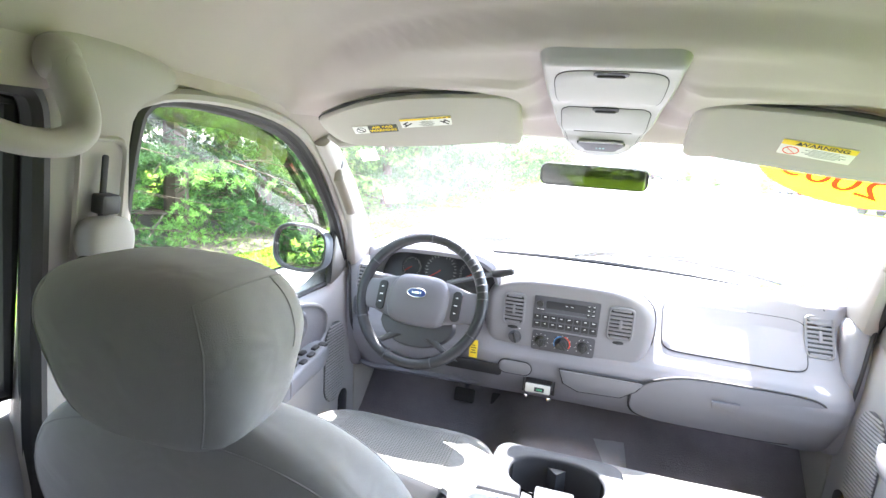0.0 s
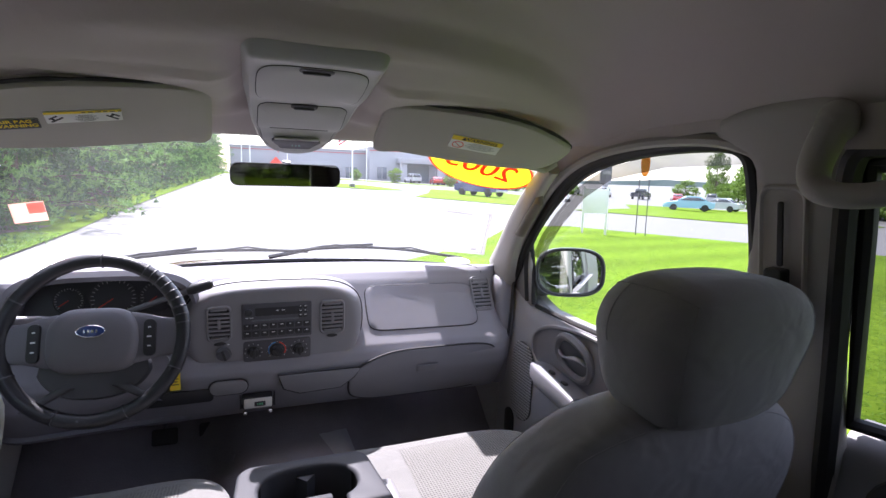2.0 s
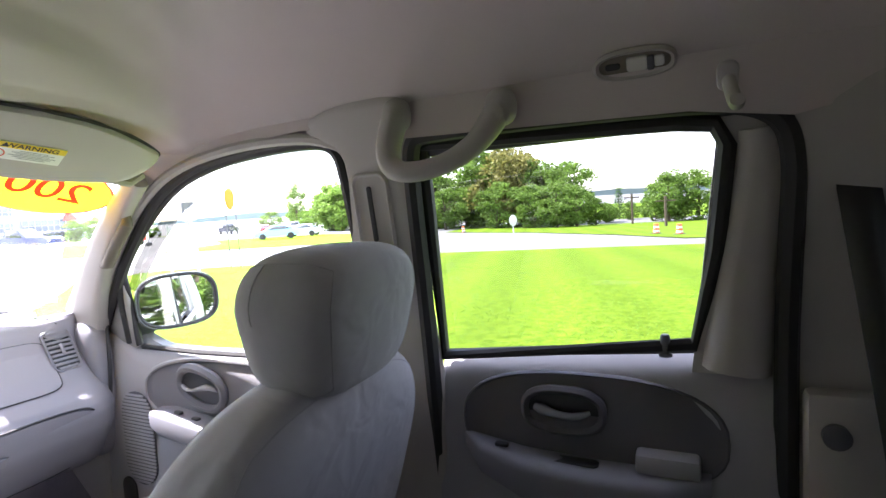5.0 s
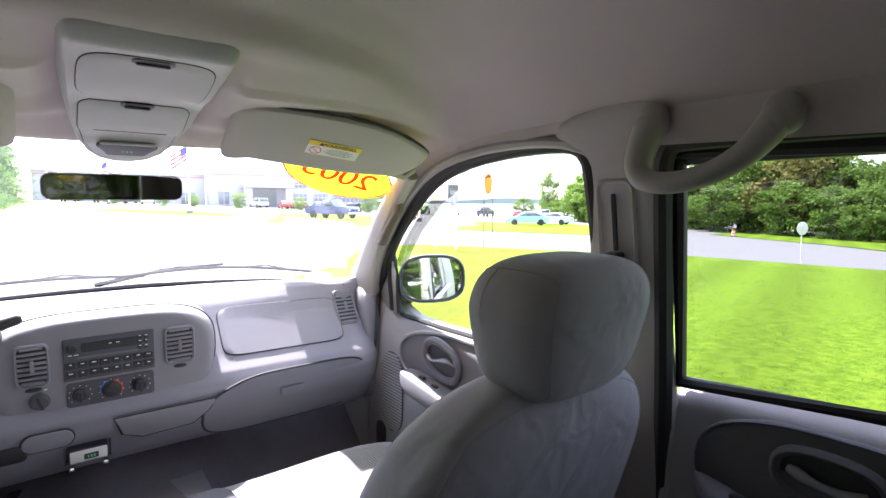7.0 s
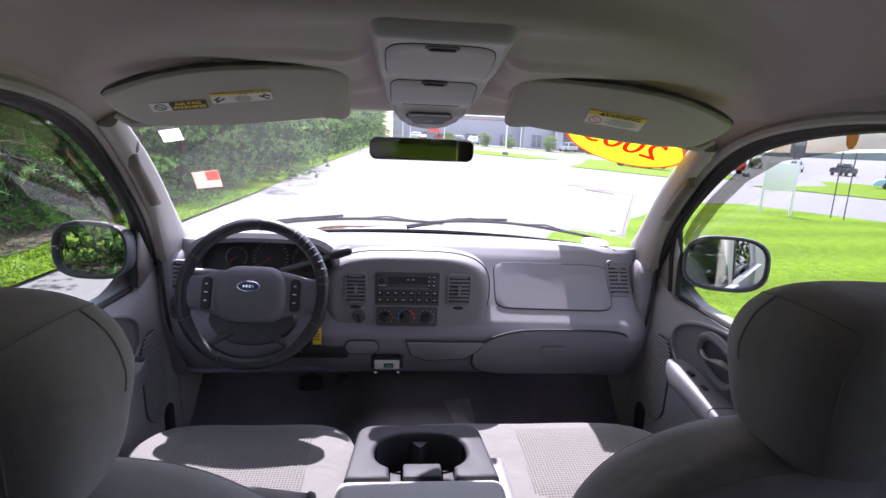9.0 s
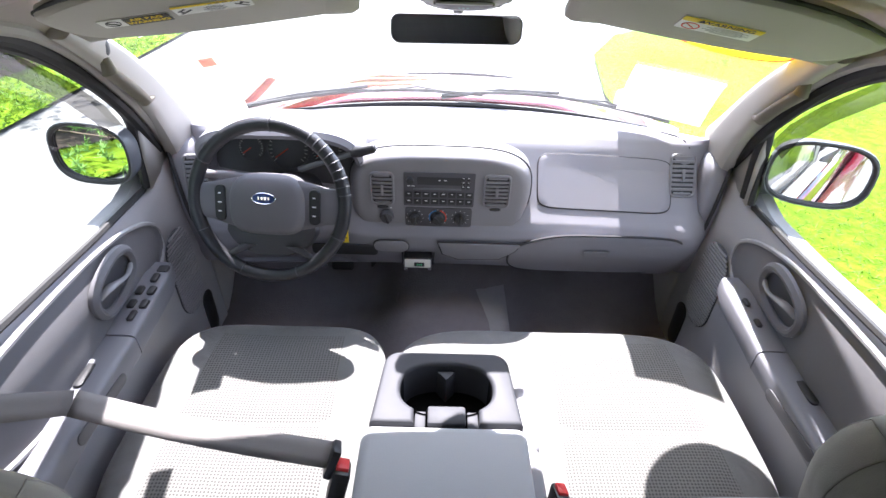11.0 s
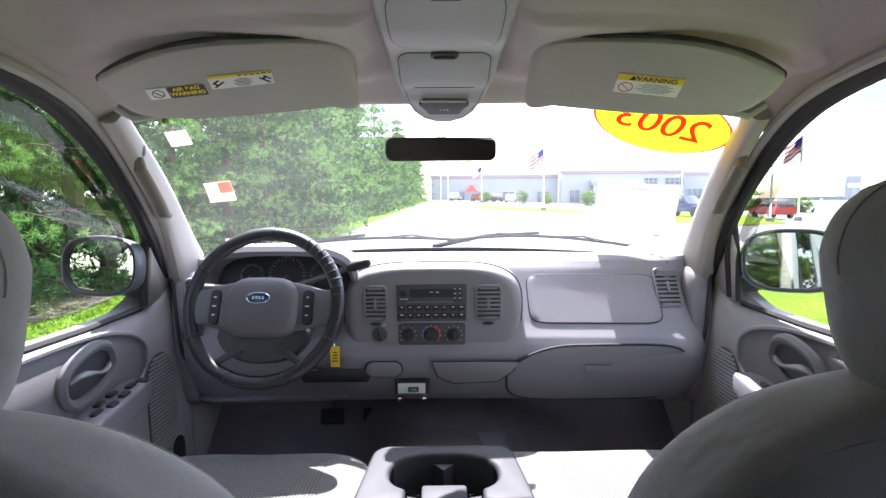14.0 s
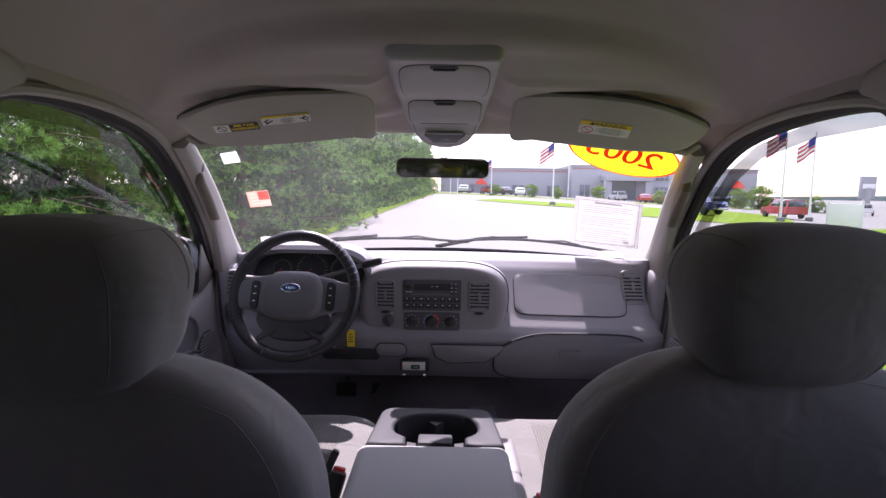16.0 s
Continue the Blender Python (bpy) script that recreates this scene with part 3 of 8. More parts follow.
    # rear corner panel
    cp = thing("pillar_rear_" + tag, (0.76 * s, -0.95, 0.6), "grey plastic rear corner trim of the cab", "pillar", "", "structure")
    bm = bmesh.new()

    def cpan(u, v):
        z = 0.60 + 1.08 * v
        yf = lerp([(0.6, -0.74), (1.2, -0.735), (1.55, -0.752), (1.68, -0.75)], z)
        x = lerp([(0.6, 0.76), (1.2, 0.785), (1.68, 0.70)], z)
        return (x * s, yf + (-1.5 - yf) * u, z)
    plate(bm, cpan, 8, 14, (0.04 * s, 0, 0))
    part("trim_cover", bm, TRIM, cp)
    # coat hook
    hk = thing("coat_hook", (0.645 * s, -0.66, 1.64), "small beige plastic coat hook on the headliner edge", "coat hook", "coat hooks")
    bm = bmesh.new()
    tube(bm, rounded([Vector(p) for p in ((0.655 * s, -0.668, 1.645), (0.640 * s, -0.672, 1.618), (0.627 * s, -0.676, 1.600), (0.613 * s, -0.676, 1.606))], False, 2), 0.009, 12)
    part("hook", bm, TRIM, hk)
    bm = bmesh.new()
    slab(bm, facing((0.653 * s, -0.668, 1.645), (0, -s, 0), (-0.6 * s, 0, 1)), rrect(0.026, 0.040, 0.011), 0.008, 0.003)
    part("base", bm, TRIM, hk)


def side_rail(s):
    """Trim between the door openings and the headliner's edge."""
    low = [(0.60, 1.545, 0.715), (0.5, 1.605, 0.70), (0.40, 1.636, 0.69), (0.27, 1.655, 0.685), (0.08, 1.664, 0.68), (-0.1, 1.655, 0.695), (-0.15, 1.624, 0.693), (-0.62, 1.609, 0.693), (-0.75, 1.588, 0.702), (-0.9, 1.62, 0.72), (-1.5, 1.62, 0.72)]
    bm = bmesh.new()

    def at(u, v):
        k = u * (len(low) - 1)
        i = min(int(k), len(low) - 2)
        f = k - i
        y, z, x = [low[i][j] * (1 - f) + low[i + 1][j] * f for j in range(3)]
        xe = lerp([(-1.5, 0.70), (0.2, 0.70), (0.72, 0.655)], y) - 0.02
        p, q = Vector((x, y, z)), Vector((xe, y, roof_z(xe, y) + 0.004))
        r = p.lerp(q, v)
        return (r.x * s, r.y, r.z)
    plate(bm, at, 60, 4, (0.012 * s, 0, 0.006))
    solo("trim_roof_rail", bm, LINER, "beige cloth edge of the headliner above the doors", "trim", "structure")


for side in (1, -1):
    side_shell(side)
    side_rail(side)

# oval lamp on the headliner behind the front seats, right
lamp = thing("reading_lamp", (0.5, -0.5, 1.80), "oval beige dome lamp set in the headliner, switched off", "lamp")
LS = (roof_z(0.69, -0.555) - roof_z(0.67, -0.555)) / 0.02
LM = facing((0.680, -0.55, roof_z(0.680, -0.55) - 0.002), (0, 1, 0), (1, 0, LS))
bm = bmesh.new()
ring(bm, LM, ell(0.058, 0.024, 28, 2.6), 0.008, 0.010, 0.004)
part("bezel", bm, TRIM, lamp)
bm = bmesh.new()
slab(bm, LM, ell(0.051, 0.017, 28, 2.6), 0.004, 0.002)
part("backing", bm, HANDLE, lamp)
bm = bmesh.new()
slab(bm, LM @ Matrix.Translation((-0.004, 0, 0.002)), rrect(0.030, 0.022, 0.005), 0.006, 0.003)
part("lens", bm, LAMPLENS, lamp)
bm = bmesh.new()
slab(bm, LM @ Matrix.Translation((-0.034, 0.0, 0.002)), rrect(0.014, 0.016, 0.004), 0.006, 0.002)
part("lens", bm, LAMPLENS, lamp)
bm = bmesh.new()
slab(bm, LM @ Matrix.Translation((-0.0225, 0.001, 0.003)), rrect(0.010, 0.021, 0.003), 0.007, 0.002)
part("reflector", bm, DARKGR, lamp, "dark grey divider between the lenses")
bm = bmesh.new()
slab(bm, LM @ Matrix.Translation((0.030, 0.0, 0.002)), rrect(0.022, 0.010, 0.0045), 0.005, 0.002)
part("switch", bm, BLACK, lamp, "black lamp switch")


# ---- doors ----
def door_x(z):
    return lerp([(0.55, 0.735), (0.85, 0.745), (1.05, 0.765), (1.19, 0.785), (1.24, 0.80)], z)


def door(name, s, y0, y1, belt, front):
    """Inner door trim from y0 (front) to y1 (back) below the window, with frame and pane."""
    ob = thing(name, (0.78 * s, (y0 + y1) / 2, 0.56), "closed %s truck door with light grey plastic trim and a clear window" % ("front" if front else "rear"), "door", "", "structure")

    def inner(u, v):
        y = y0 + (y1 - y0) * u
        top = belt(y)
        z = 0.56 + (top - 0.56) * v
        x = door_x(z + 1.20 - belt(y)) if z > 0.9 else door_x(z)
        if v > 0.93:
            x += (v - 0.93) * 0.5
        return (x * s, y, z)
    bm = bmesh.new()
    plate(bm, inner, 24, 28, (0.03 * s, 0, 0))
    part("trim_panel", bm, DOORM, ob)
    return ob


def on_door(s, y, z, off=0.0):
    return Vector(((door_x(z) - off) * s, y, z))


def door_face(s, y, z, off=0.0, up=(0, 0, 1)):
    # local x runs towards the rear on the right side, front on the left side, z into the cab
    return facing(on_door(s, y, z, off), (0, -s, 0), up)


def front_door(s):
    tag = "right" if s > 0 else "left"
    belt = lambda y: lerp([(0.0, 1.158), (0.3, 1.152), (0.6, 1.145), (0.76, 1.148), (0.82, 1.165), (0.87, 1.205), (0.93, 1.24)], y)
    d = door("door_front_" + tag, s, 0.95, 0.02, belt, True)
    # insert: kidney-shaped darker panel
    bm = bmesh.new()
    out = []
    for k in range(40):
        t = 2 * math.pi * k / 40
        cy = 0.365 * math.copysign(abs(math.cos(t)) ** (2 / 2.8), math.cos(t))
        cz = 0.094 * math.copysign(abs(math.sin(t)) ** (2 / 2.4), math.sin(t))
        yy = 0.405 + cy
        zz = 1.044 + cz * (1 + 0.10 * (yy - 0.4))
        out.append((yy, zz))
    rings = []
    for off, k in ((-0.004, 1.0), (0.007, 0.998), (0.010, 0.985), (0.005, 0.965), (0.004, 0.94), (0.006, 0.8), (0.008, 0.6), (0.009, 0.4), (0.009, 0.2), (0.009, 0.04)):
        rings.append([on_door(s, 0.405 + (y - 0.405) * k, 1.044 + (z - 1.044) * k, off - 0.004) for y, z in out])
    loft(bm, rings)
    ins_ = part("insert", bm, DOORPAD, d, "grey cloth padded door insert")
    bm = bmesh.new()
    tube(bm, [on_door(s, y, z, 0.004) for y, z in out], 0.006, 6, closed=True)
    part("insert_lip", bm, DOORM, ins_, "light raised lip round the insert")
    # handle: oval bezel, cup and lever
    hm = door_face(s, 0.54, 1.066, 0.004) @ pose(0, 0, 0, 0, 0, -15 * s)
    bm = bmesh.new()
    ring(bm, hm, ell(0.092, 0.058, 36, 2.4), 0.022, 0.018, 0.008)
    hb = part("handle_bezel", bm, DOORPAD, d, "oval raised door handle surround")
    bm = bmesh.new()
    slab(bm, hm, ell(0.073, 0.039, 32, 2.4), 0.004, 0.001)
    part("handle_cup", bm, DARKGR, d, "dark recessed handle cup")
    bm = bmesh.new()
    tube(bm, [hm @ Vector((0.064 * k * -s, -0.018 * math.sin(2.2 * k) + 0.002, 0.010 + 0.010 * (1 - k * k))) for k in (-1, -0.7, -0.4, -0.1, 0.2, 0.5, 0.8, 1)], [0.006, 0.011, 0.013, 0.010, 0.007, 0.006, 0.007, 0.005], 12, flat=0.6)
    part("handle", bm, LEVER, d, "curved grey release lever")
    # armrest, with a control pod at the front
    bm = bmesh.new()
    rings = []
    for y, w, top, h in ((0.725, 0.012, 0.985, 0.03), (0.71, 0.04, 0.998, 0.05), (0.65, 0.06, 1.006, 0.065), (0.5, 0.064, 0.992, 0.062), (0.455, 0.064, 0.985, 0.062)):
        c = on_door(s, y, top - h / 2, w / 2 - 0.012)
        rings.append([c + Vector((a * (w / 2 + 0.012) * s, 0, b * h / 2)) for a, b in ell(1, 1, 24, 6)])
    loft(bm, rings)
    part("control_pod", bm, ARMREST, d, "dark grey plastic switch pod")
    bm = bmesh.new()
    rings = []
    for y, w, top, h in ((0.452, 0.064, 0.983, 0.06), (0.35, 0.06, 0.972, 0.058), (0.22, 0.058, 0.962, 0.058), (0.12, 0.06, 0.957, 0.07), (0.06, 0.05, 0.952, 0.07), (0.035, 0.02, 0.945, 0.06)):
        c = on_door(s, y, top - h / 2, w / 2 - 0.012)
        rings.append([c + Vector((a * (w / 2 + 0.012) * s, 0, b * h / 2)) for a, b in ell(1, 1, 24, 6)])
    loft(bm, rings)
    part("armrest", bm, ARMREST, d, "grey padded armrest with a pull pocket")
    bm = bmesh.new()
    slab(bm, facing(on_door(s, 0.36, 0.970, 0.012), (0, -s, 0), (s, 0, 0)), rrect(0.085, 0.02, 0.009), 0.005, 0.002)
    part("pull_pocket", bm, BLACK, d, "dark pull pocket")
    bm = bmesh.new()
    slab(bm, facing(on_door(s, 0.30, 0.935, 0.058), (0, -s, 0), (0, 0, 1)), rrect(0.17, 0.028, 0.013), 0.003, 0.001)
    part("side_slot", bm, DARKGR, d, "slim storage slot under the armrest")
    # switches
    sw = [(0.60, 0.0, 0.026, 0.013), (0.535, 0.0, 0.026, 0.014)] if s > 0 else [(0.672, 0.005, 0.026, 0.026), (0.632, 0.004, 0.03, 0.016), (0.588, 0.015, 0.028, 0.017), (0.588, -0.013, 0.028, 0.017),
                                                                       (0.545, 0.015, 0.028, 0.017), (0.545, -0.013, 0.028, 0.017), (0.508, 0.004, 0.032, 0.014)]
    for i, (y, dx, l, w) in enumerate(sw):
        bm = bmesh.new()
        zt = lerp([(0.455, 0.985), (0.5, 0.992), (0.64, 1.006), (0.7, 0.999)], y)
        m = facing(on_door(s, y, zt, 0.035 + dx) + Vector((0, 0, -0.001)), (0, s, 0.07 * s), (-s, 0, 0))
        if m.to_3x3().col[2].z < 0:
            m = m @ pose(0, 0, 0, 180)
        slab(bm, m, rrect(l, w, 0.005), 0.007, 0.003)
        part("window_switch", bm, BLACK, d, "black rocker switch")
    # speaker grille with slats, map pocket, lower panel curve
    gm = door_face(s, 0.80, 0.90, 0.002, (0.02 * s, 0.35, 1))
    bm = bmesh.new()
    slab(bm, gm, rrect(0.135, 0.27, 0.066, 8), 0.003, 0.001)
    gr = part("speaker_grille", bm, DARKGR, d, "slatted speaker grille")
    for k in range(26):
        yy = -0.125 + 0.25 * k / 25
        hw = 0.0655 * (1 - max(0, (abs(yy) - 0.069) / 0.066) ** 2) ** 0.5
        bm = bmesh.new()
        box(bm, (0, yy, 0.004), (2 * hw, 0.0055, 0.004), 0, gm)
        part("slat", bm, DOORM, gr)
    bm = bmesh.new()
    slab(bm, door_face(s, 0.86, 0.70, 0.0, (0, 0.1, 1)), rrect(0.06, 0.16, 0.03), 0.004, 0.001)
    part("pocket_opening", bm, BLACK, d, "dark door pocket opening")
    # reflector near the floor
    bm = bmesh.new()
    slab(bm, door_face(s, 0.12, 0.80, 0.0), rrect(0.07, 0.022, 0.006), 0.005, 0.002)
    part("reflector", bm, REDBTN, d, "red plastic reflector")
    bm = bmesh.new()
    lathe(bm, ((0.011, 0), (0.011, 0.004), (0.008, 0.006), (0.008, 0.030), (0.006, 0.034), (0.001, 0.034)), pose(0.787 * s, 0.085, 1.152), 12)
    part("lock_pin", bm, DASH, d, "small grey lock button")
    # window: pane, frame strips, front post
    corner = [(0.825, 1.155, 0.795), (0.825, 1.32, 0.779), (0.765, 1.39, 0.767), (0.668, 1.468, 0.752), (0.54, 1.553, 0.735), (0.42, 1.605, 0.72), (0.25, 1.632, 0.71), (0.06, 1.636, 0.709), (0.015, 1.618, 0.712), (0.004, 1.58, 0.72), (0.004, 1.40, 0.757), (0.012, 1.155, 0.795)]
    fr = [Vector((x * s, y, z)) for y, z, x in corner]
    if s > 0:
        fr = [p + Vector((-0.010, 0.018, 0)) * min(1.0, max(0.0, (p.y - 0.3) / 0.25)) for p in fr]
    bm = bmesh.new()
    poly = fr + [Vector((0.795 * s, 0.4, 1.145))]
    poly = [p + Vector((0.012 * s, 0, 0)) for p in poly]
    bm.faces.new([bm.verts.new(p) for p in poly])
    bmesh.ops.triangulate(bm, faces=bm.faces[:])
    pn = part("window_pane", bm, GLASS, d, "clear side window glass")
    pn.visible_shadow = False
    bm = bmesh.new()
    tube(bm, rounded([p + Vector((0.0, 0.006, 0.008)) for p in fr]), 0.0135, 8, flat=0.9)
    part("window_frame", bm, RUBBER, d, "black window seal")
    # painted trim edge round the opening
    bm = bmesh.new()
    edge = [Vector((0.775 * s, 0.94, 1.225)), Vector((0.75 * s, 0.84, 1.345)), Vector((0.735 * s, 0.735, 1.447)), Vector((0.715 * s, 0.605, 1.552)), Vector((0.695 * s, 0.46, 1.624)), Vector((0.687 * s, 0.27, 1.655)), Vector((0.695 * s, 0.07, 1.653)), Vector((0.71 * s, 0.0, 1.625))]
    if s > 0:
        edge = [p + Vector((-0.010, 0.018, 0)) * min(1.0, max(0.0, (p.y - 0.3) / 0.25)) for p in edge]
    edge = rounded(edge)
    tube(bm, edge, 0.012, 8)
    part("frame_trim", bm, TRIM, d, "grey trim lip round the door opening")
    bm = bmesh.new()
    tube(bm, [p + Vector((0.014 * s, -0.024, -0.004)) for p in edge], 0.014, 8)
    part("door_seal", bm, RUBBER, d, "thick black door seal")
    # dark post and corner triangle
    bm = bmesh.new()
    tube(bm, [(0.792 * s, 0.822, 1.155), (0.783 * s, 0.832, 1.29), (0.768 * s, 0.825, 1.37)], 0.010, 8)
    part("window_post", bm, BLACK, d, "black window post")
    bm = bmesh.new()
    tri = [Vector((0.787 * s, 0.825, 1.15)), Vector((0.79 * s, 0.96, 1.19)), Vector((0.77 * s, 0.85, 1.37)), Vector((0.768 * s, 0.822, 1.37))]
    v1 = [bm.verts.new(p) for p in tri]
    bm.faces.new(v1)
    thick(part("corner_panel", bm, TRIM, d, "grey corner cover behind the door mirror"), 0.014, 0)
    # sill strip of the pane
    bm = bmesh.new()
    tube(bm, [(0.800 * s, 0.82, 1.150), (0.800 * s, 0.6, 1.146), (0.800 * s, 0.02, 1.156)], 0.008, 6)
    part("sill_seal", bm, RUBBER, d, "black window sill seal")
    # smoked wind deflector outside
    bm = bmesh.new()
    top = [p + Vector((0.022 * s, 0, 0)) for p in fr[1:-3]]
    low = [p + Vector((0.006 * s, -0.012 - 0.042 * max(0, 1 - k / 4), -0.030 + 0.01 * max(0, 1 - k / 3))) for k, p in enumerate(top)]
    loft(bm, [top, low], (False, False), closed=False)
    w = part("wind_deflector", bm, SMOKED, d, "smoked plastic wind deflector")
    w.visible_shadow = False
    # outside mirror
    om = thing("door_mirror", (0.86 * s, 0.80, 1.20), "dark grey outside door mirror with an oval glass", "mirror", "door mirrors")
    cx = 0.895 if s > 0 else 0.868
    aim = Vector((-0.36, -0.931, 0.075)) if s > 0 else Vector((-0.123, -0.988, 0.075))
    mr = Vector((0, 0, 1)).cross(aim)
    mm = facing((cx * s, 0.775, 1.268), mr, aim.cross(mr))
    bm = bmesh.new()
    o = ell(0.113, 0.080, 32, 2.9) if s > 0 else ell(0.101, 0.075, 32, 2.9)
    loft(bm, [[mm @ Vector((x * k, y * k, z)) for x, y in o] for z, k in ((-0.09, 0.35), (-0.075, 0.7), (-0.04, 0.95), (0.0, 1.04), (0.008, 1.02), (0.006, 0.94), (-0.004, 0.92))])
    part("shell", bm, MIRSHELL, om)
    bm = bmesh.new()
    bm.faces.new([bm.verts.new(mm @ Vector((x * 0.925, y * 0.925, -0.002))) for x, y in o])
    part("glass", bm, MIRROR, om, "oval mirror glass")
    bm = bmesh.new()
    ring(bm, mm @ Matrix.Translation((0, 0, -0.001)), [(x * 1.02, y * 1.02) for x, y in o], 0.010, 0.010, 0.004)
    part("rim", bm, RUBBER, om, "dark mirror rim")
    bm = bmesh.new()
    tube(bm, [(0.80 * s, 0.87, 1.20), (0.825 * s, 0.855, 1.20), (0.86 * s, 0.83, 1.215)], [0.032, 0.028, 0.03], 10)
    part("arm", bm, MIRSHELL, om)


def rear_door(s):
    tag = "right" if s > 0 else "left"
    belt = lambda y: 1.185 + (-0.15 - y) * 0.075
    d = door("door_rear_" + tag, s, -0.145, -0.735, belt, False)
    zo = 0.03
    # oval dark insert
    bm = bmesh.new()
    out = [(-0.435 + a, 1.080 + b) for a, b in ell(0.235, 0.096, 40, 2.6)]
    rings = []
    for off, k in ((-0.004, 1.0), (0.006, 0.995), (0.008, 0.98), (0.004, 0.95), (0.006, 0.8), (0.008, 0.6), (0.009, 0.4), (0.009, 0.2), (0.009, 0.04)):
        rings.append([on_door(s, -0.435 + (y + 0.435) * k, 1.085 + (z - 1.085) * k, off) for y, z in out])
    loft(bm, rings)
    part("insert", bm, DOORIN, d, "dark grey padded door insert")
    hm = door_face(s, -0.40, 1.11, 0.006)
    bm = bmesh.new()
    ring(bm, hm, ell(0.078, 0.046, 32, 2.6), 0.014, 0.015, 0.006)
    part("handle_bezel", bm, DOORIN, d, "oval raised door handle surround")
    bm = bmesh.new()
    slab(bm, hm, ell(0.066, 0.035, 32, 2.6), 0.004, 0.001)
    part("handle_cup", bm, BLACK, d, "dark recessed handle cup")
    bm = bmesh.new()
    tube(bm, [hm @ Vector((0.05 * k * -s, 0.004 - 0.008 * (1 - k * k) - 0.004 * k ** 3 + 0.005 * k, 0.010 + 0.008 * (1 - k * k))) for k in (-1, -0.8, -0.6, -0.4, -0.2, 0, 0.2, 0.4, 0.6, 0.8, 1)], [0.004, 0.006, 0.007, 0.007, 0.007, 0.007, 0.007, 0.008, 0.010, 0.010, 0.007], 12)
    part("handle", bm, LEVER, d, "grey release lever")
    bm = bmesh.new()
    rings = []
    for y, w, top, h in ((-0.205, 0.01, 1.05, 0.03), (-0.25, 0.05, 1.045, 0.06), (-0.33, 0.07, 1.035, 0.075), (-0.45, 0.075, 1.03, 0.075), (-0.58, 0.07, 1.03, 0.07), (-0.64, 0.02, 1.03, 0.05)):
        c = on_door(s, y, top - h / 2, w / 2 - 0.012)
        rings.append([c + Vector((a * (w / 2 + 0.012) * s, 0, b * h / 2)) for a, b in ell(1, 1, 20, 4)])
    loft(bm, rings)
    part("armrest", bm, DASH, d, "dark grey armrest")
    bm = bmesh.new()
    slab(bm, facing(on_door(s, -0.42, 1.028, 0.03), (0, -s, 0), (s, 0, 0)), rrect(0.09, 0.028, 0.01), 0.004, 0.001)
    part("pull_pocket", bm, BLACK, d, "dark pull pocket")
    bm = bmesh.new()
    box(bm, on_door(s, -0.575, 1.045, 0.02), (0.04, 0.10, 0.035), 0.008)
    part("pull_cap", bm, DOORM, d, "light grey pull cap")
    bm = bmesh.new()
    slab(bm, facing(on_door(s, -0.29, 1.043, 0.035), (0, 1, 0), (-1, 0, 0)), rrect(0.026, 0.012, 0.004), 0.006, 0.002)
    part("window_switch", bm, BLACK, d, "black rocker switch")
    # lock pin
    bm = bmesh.new()
    lathe(bm, ((0.011, 0), (0.011, 0.004), (0.008, 0.006), (0.008, 0.034), (0.006, 0.038), (0.001, 0.038)), pose(0.79 * s, -0.575, 1.215), 12)
    part("lock_pin", bm, DARKGR, d, "small grey lock button")
    # window
    q = [(-0.155, 1.19, 0.795), (-0.158, 1.50, 0.755), (-0.16, 1.605, 0.74), (-0.185, 1.615, 0.738), (-0.60, 1.60, 0.738), (-0.655, 1.592, 0.742), (-0.672, 1.56, 0.746), (-0.655, 1.40, 0.768), (-0.62, 1.235, 0.795)]
    fr = [Vector((x * s, y, z)) for y, z, x in q]
    bm = bmesh.new()
    bm.faces.new([bm.verts.new(p + Vector((0.012 * s, 0, 0))) for p in fr])
    bmesh.ops.triangulate(bm, faces=bm.faces[:])
    pn = part("window_pane", bm, PRIVACY, d, "slightly tinted side window glass")
    bm = bmesh.new()
    tube(bm, fr, 0.014, 8, closed=True)
    part("window_frame", bm, RUBBER, d, "black window seal")
    # painted frame behind the pane, light grey, and the outer black seal
    bm = bmesh.new()
    tube(bm, [(0.785 * s, -0.68, 1.20), (0.775 * s, -0.695, 1.36), (0.752 * s, -0.715, 1.52), (0.738 * s, -0.71, 1.58)], [0.05, 0.042, 0.032, 0.024], 10, flat=0.6, up=(1, 0, 0))
    part("frame_trim", bm, TRIM, d, "grey plastic frame cover")
    o = [(-0.138, 0.70, 0.775), (-0.138, 1.20, 0.765), (-0.14, 1.55, 0.728), (-0.15, 1.622, 0.715), (-0.19, 1.632, 0.71), (-0.62, 1.625, 0.71), (-0.72, 1.61, 0.715), (-0.757, 1.56, 0.725), (-0.75, 1.40, 0.75), (-0.745, 1.20, 0.77), (-0.745, 0.70, 0.775)]
    bm = bmesh.new()
    tube(bm, rounded([Vector((x * s, y, z)) for y, z, x in o], False, 3), 0.017, 8)
    part("door_seal", bm, RUBBER, d, "thick black door seal")
    bm = bmesh.new()
    plate(bm, lambda u, v: ((0.745 - 0.02 * v) * s, -0.15 - 0.53 * u, 1.592 + 0.035 * v), 4, 2, (0.02 * s, 0, 0))
    part("header_strip", bm, DARKGR, d, "dark header strip above the window")
    bm = bmesh.new()
    plate(bm, lambda u, v: ((0.79 - 0.055 * v) * s, -0.615 - 0.05 * v - 0.14 * u + 0.03 * u * v, 1.19 + 0.45 * v), 4, 8, (0.02 * s, 0, 0))
    part("frame_panel", bm, TRIM, d, "grey rear part of the window frame")


for side in (1, -1):
    front_door(side)
    rear_door(side)
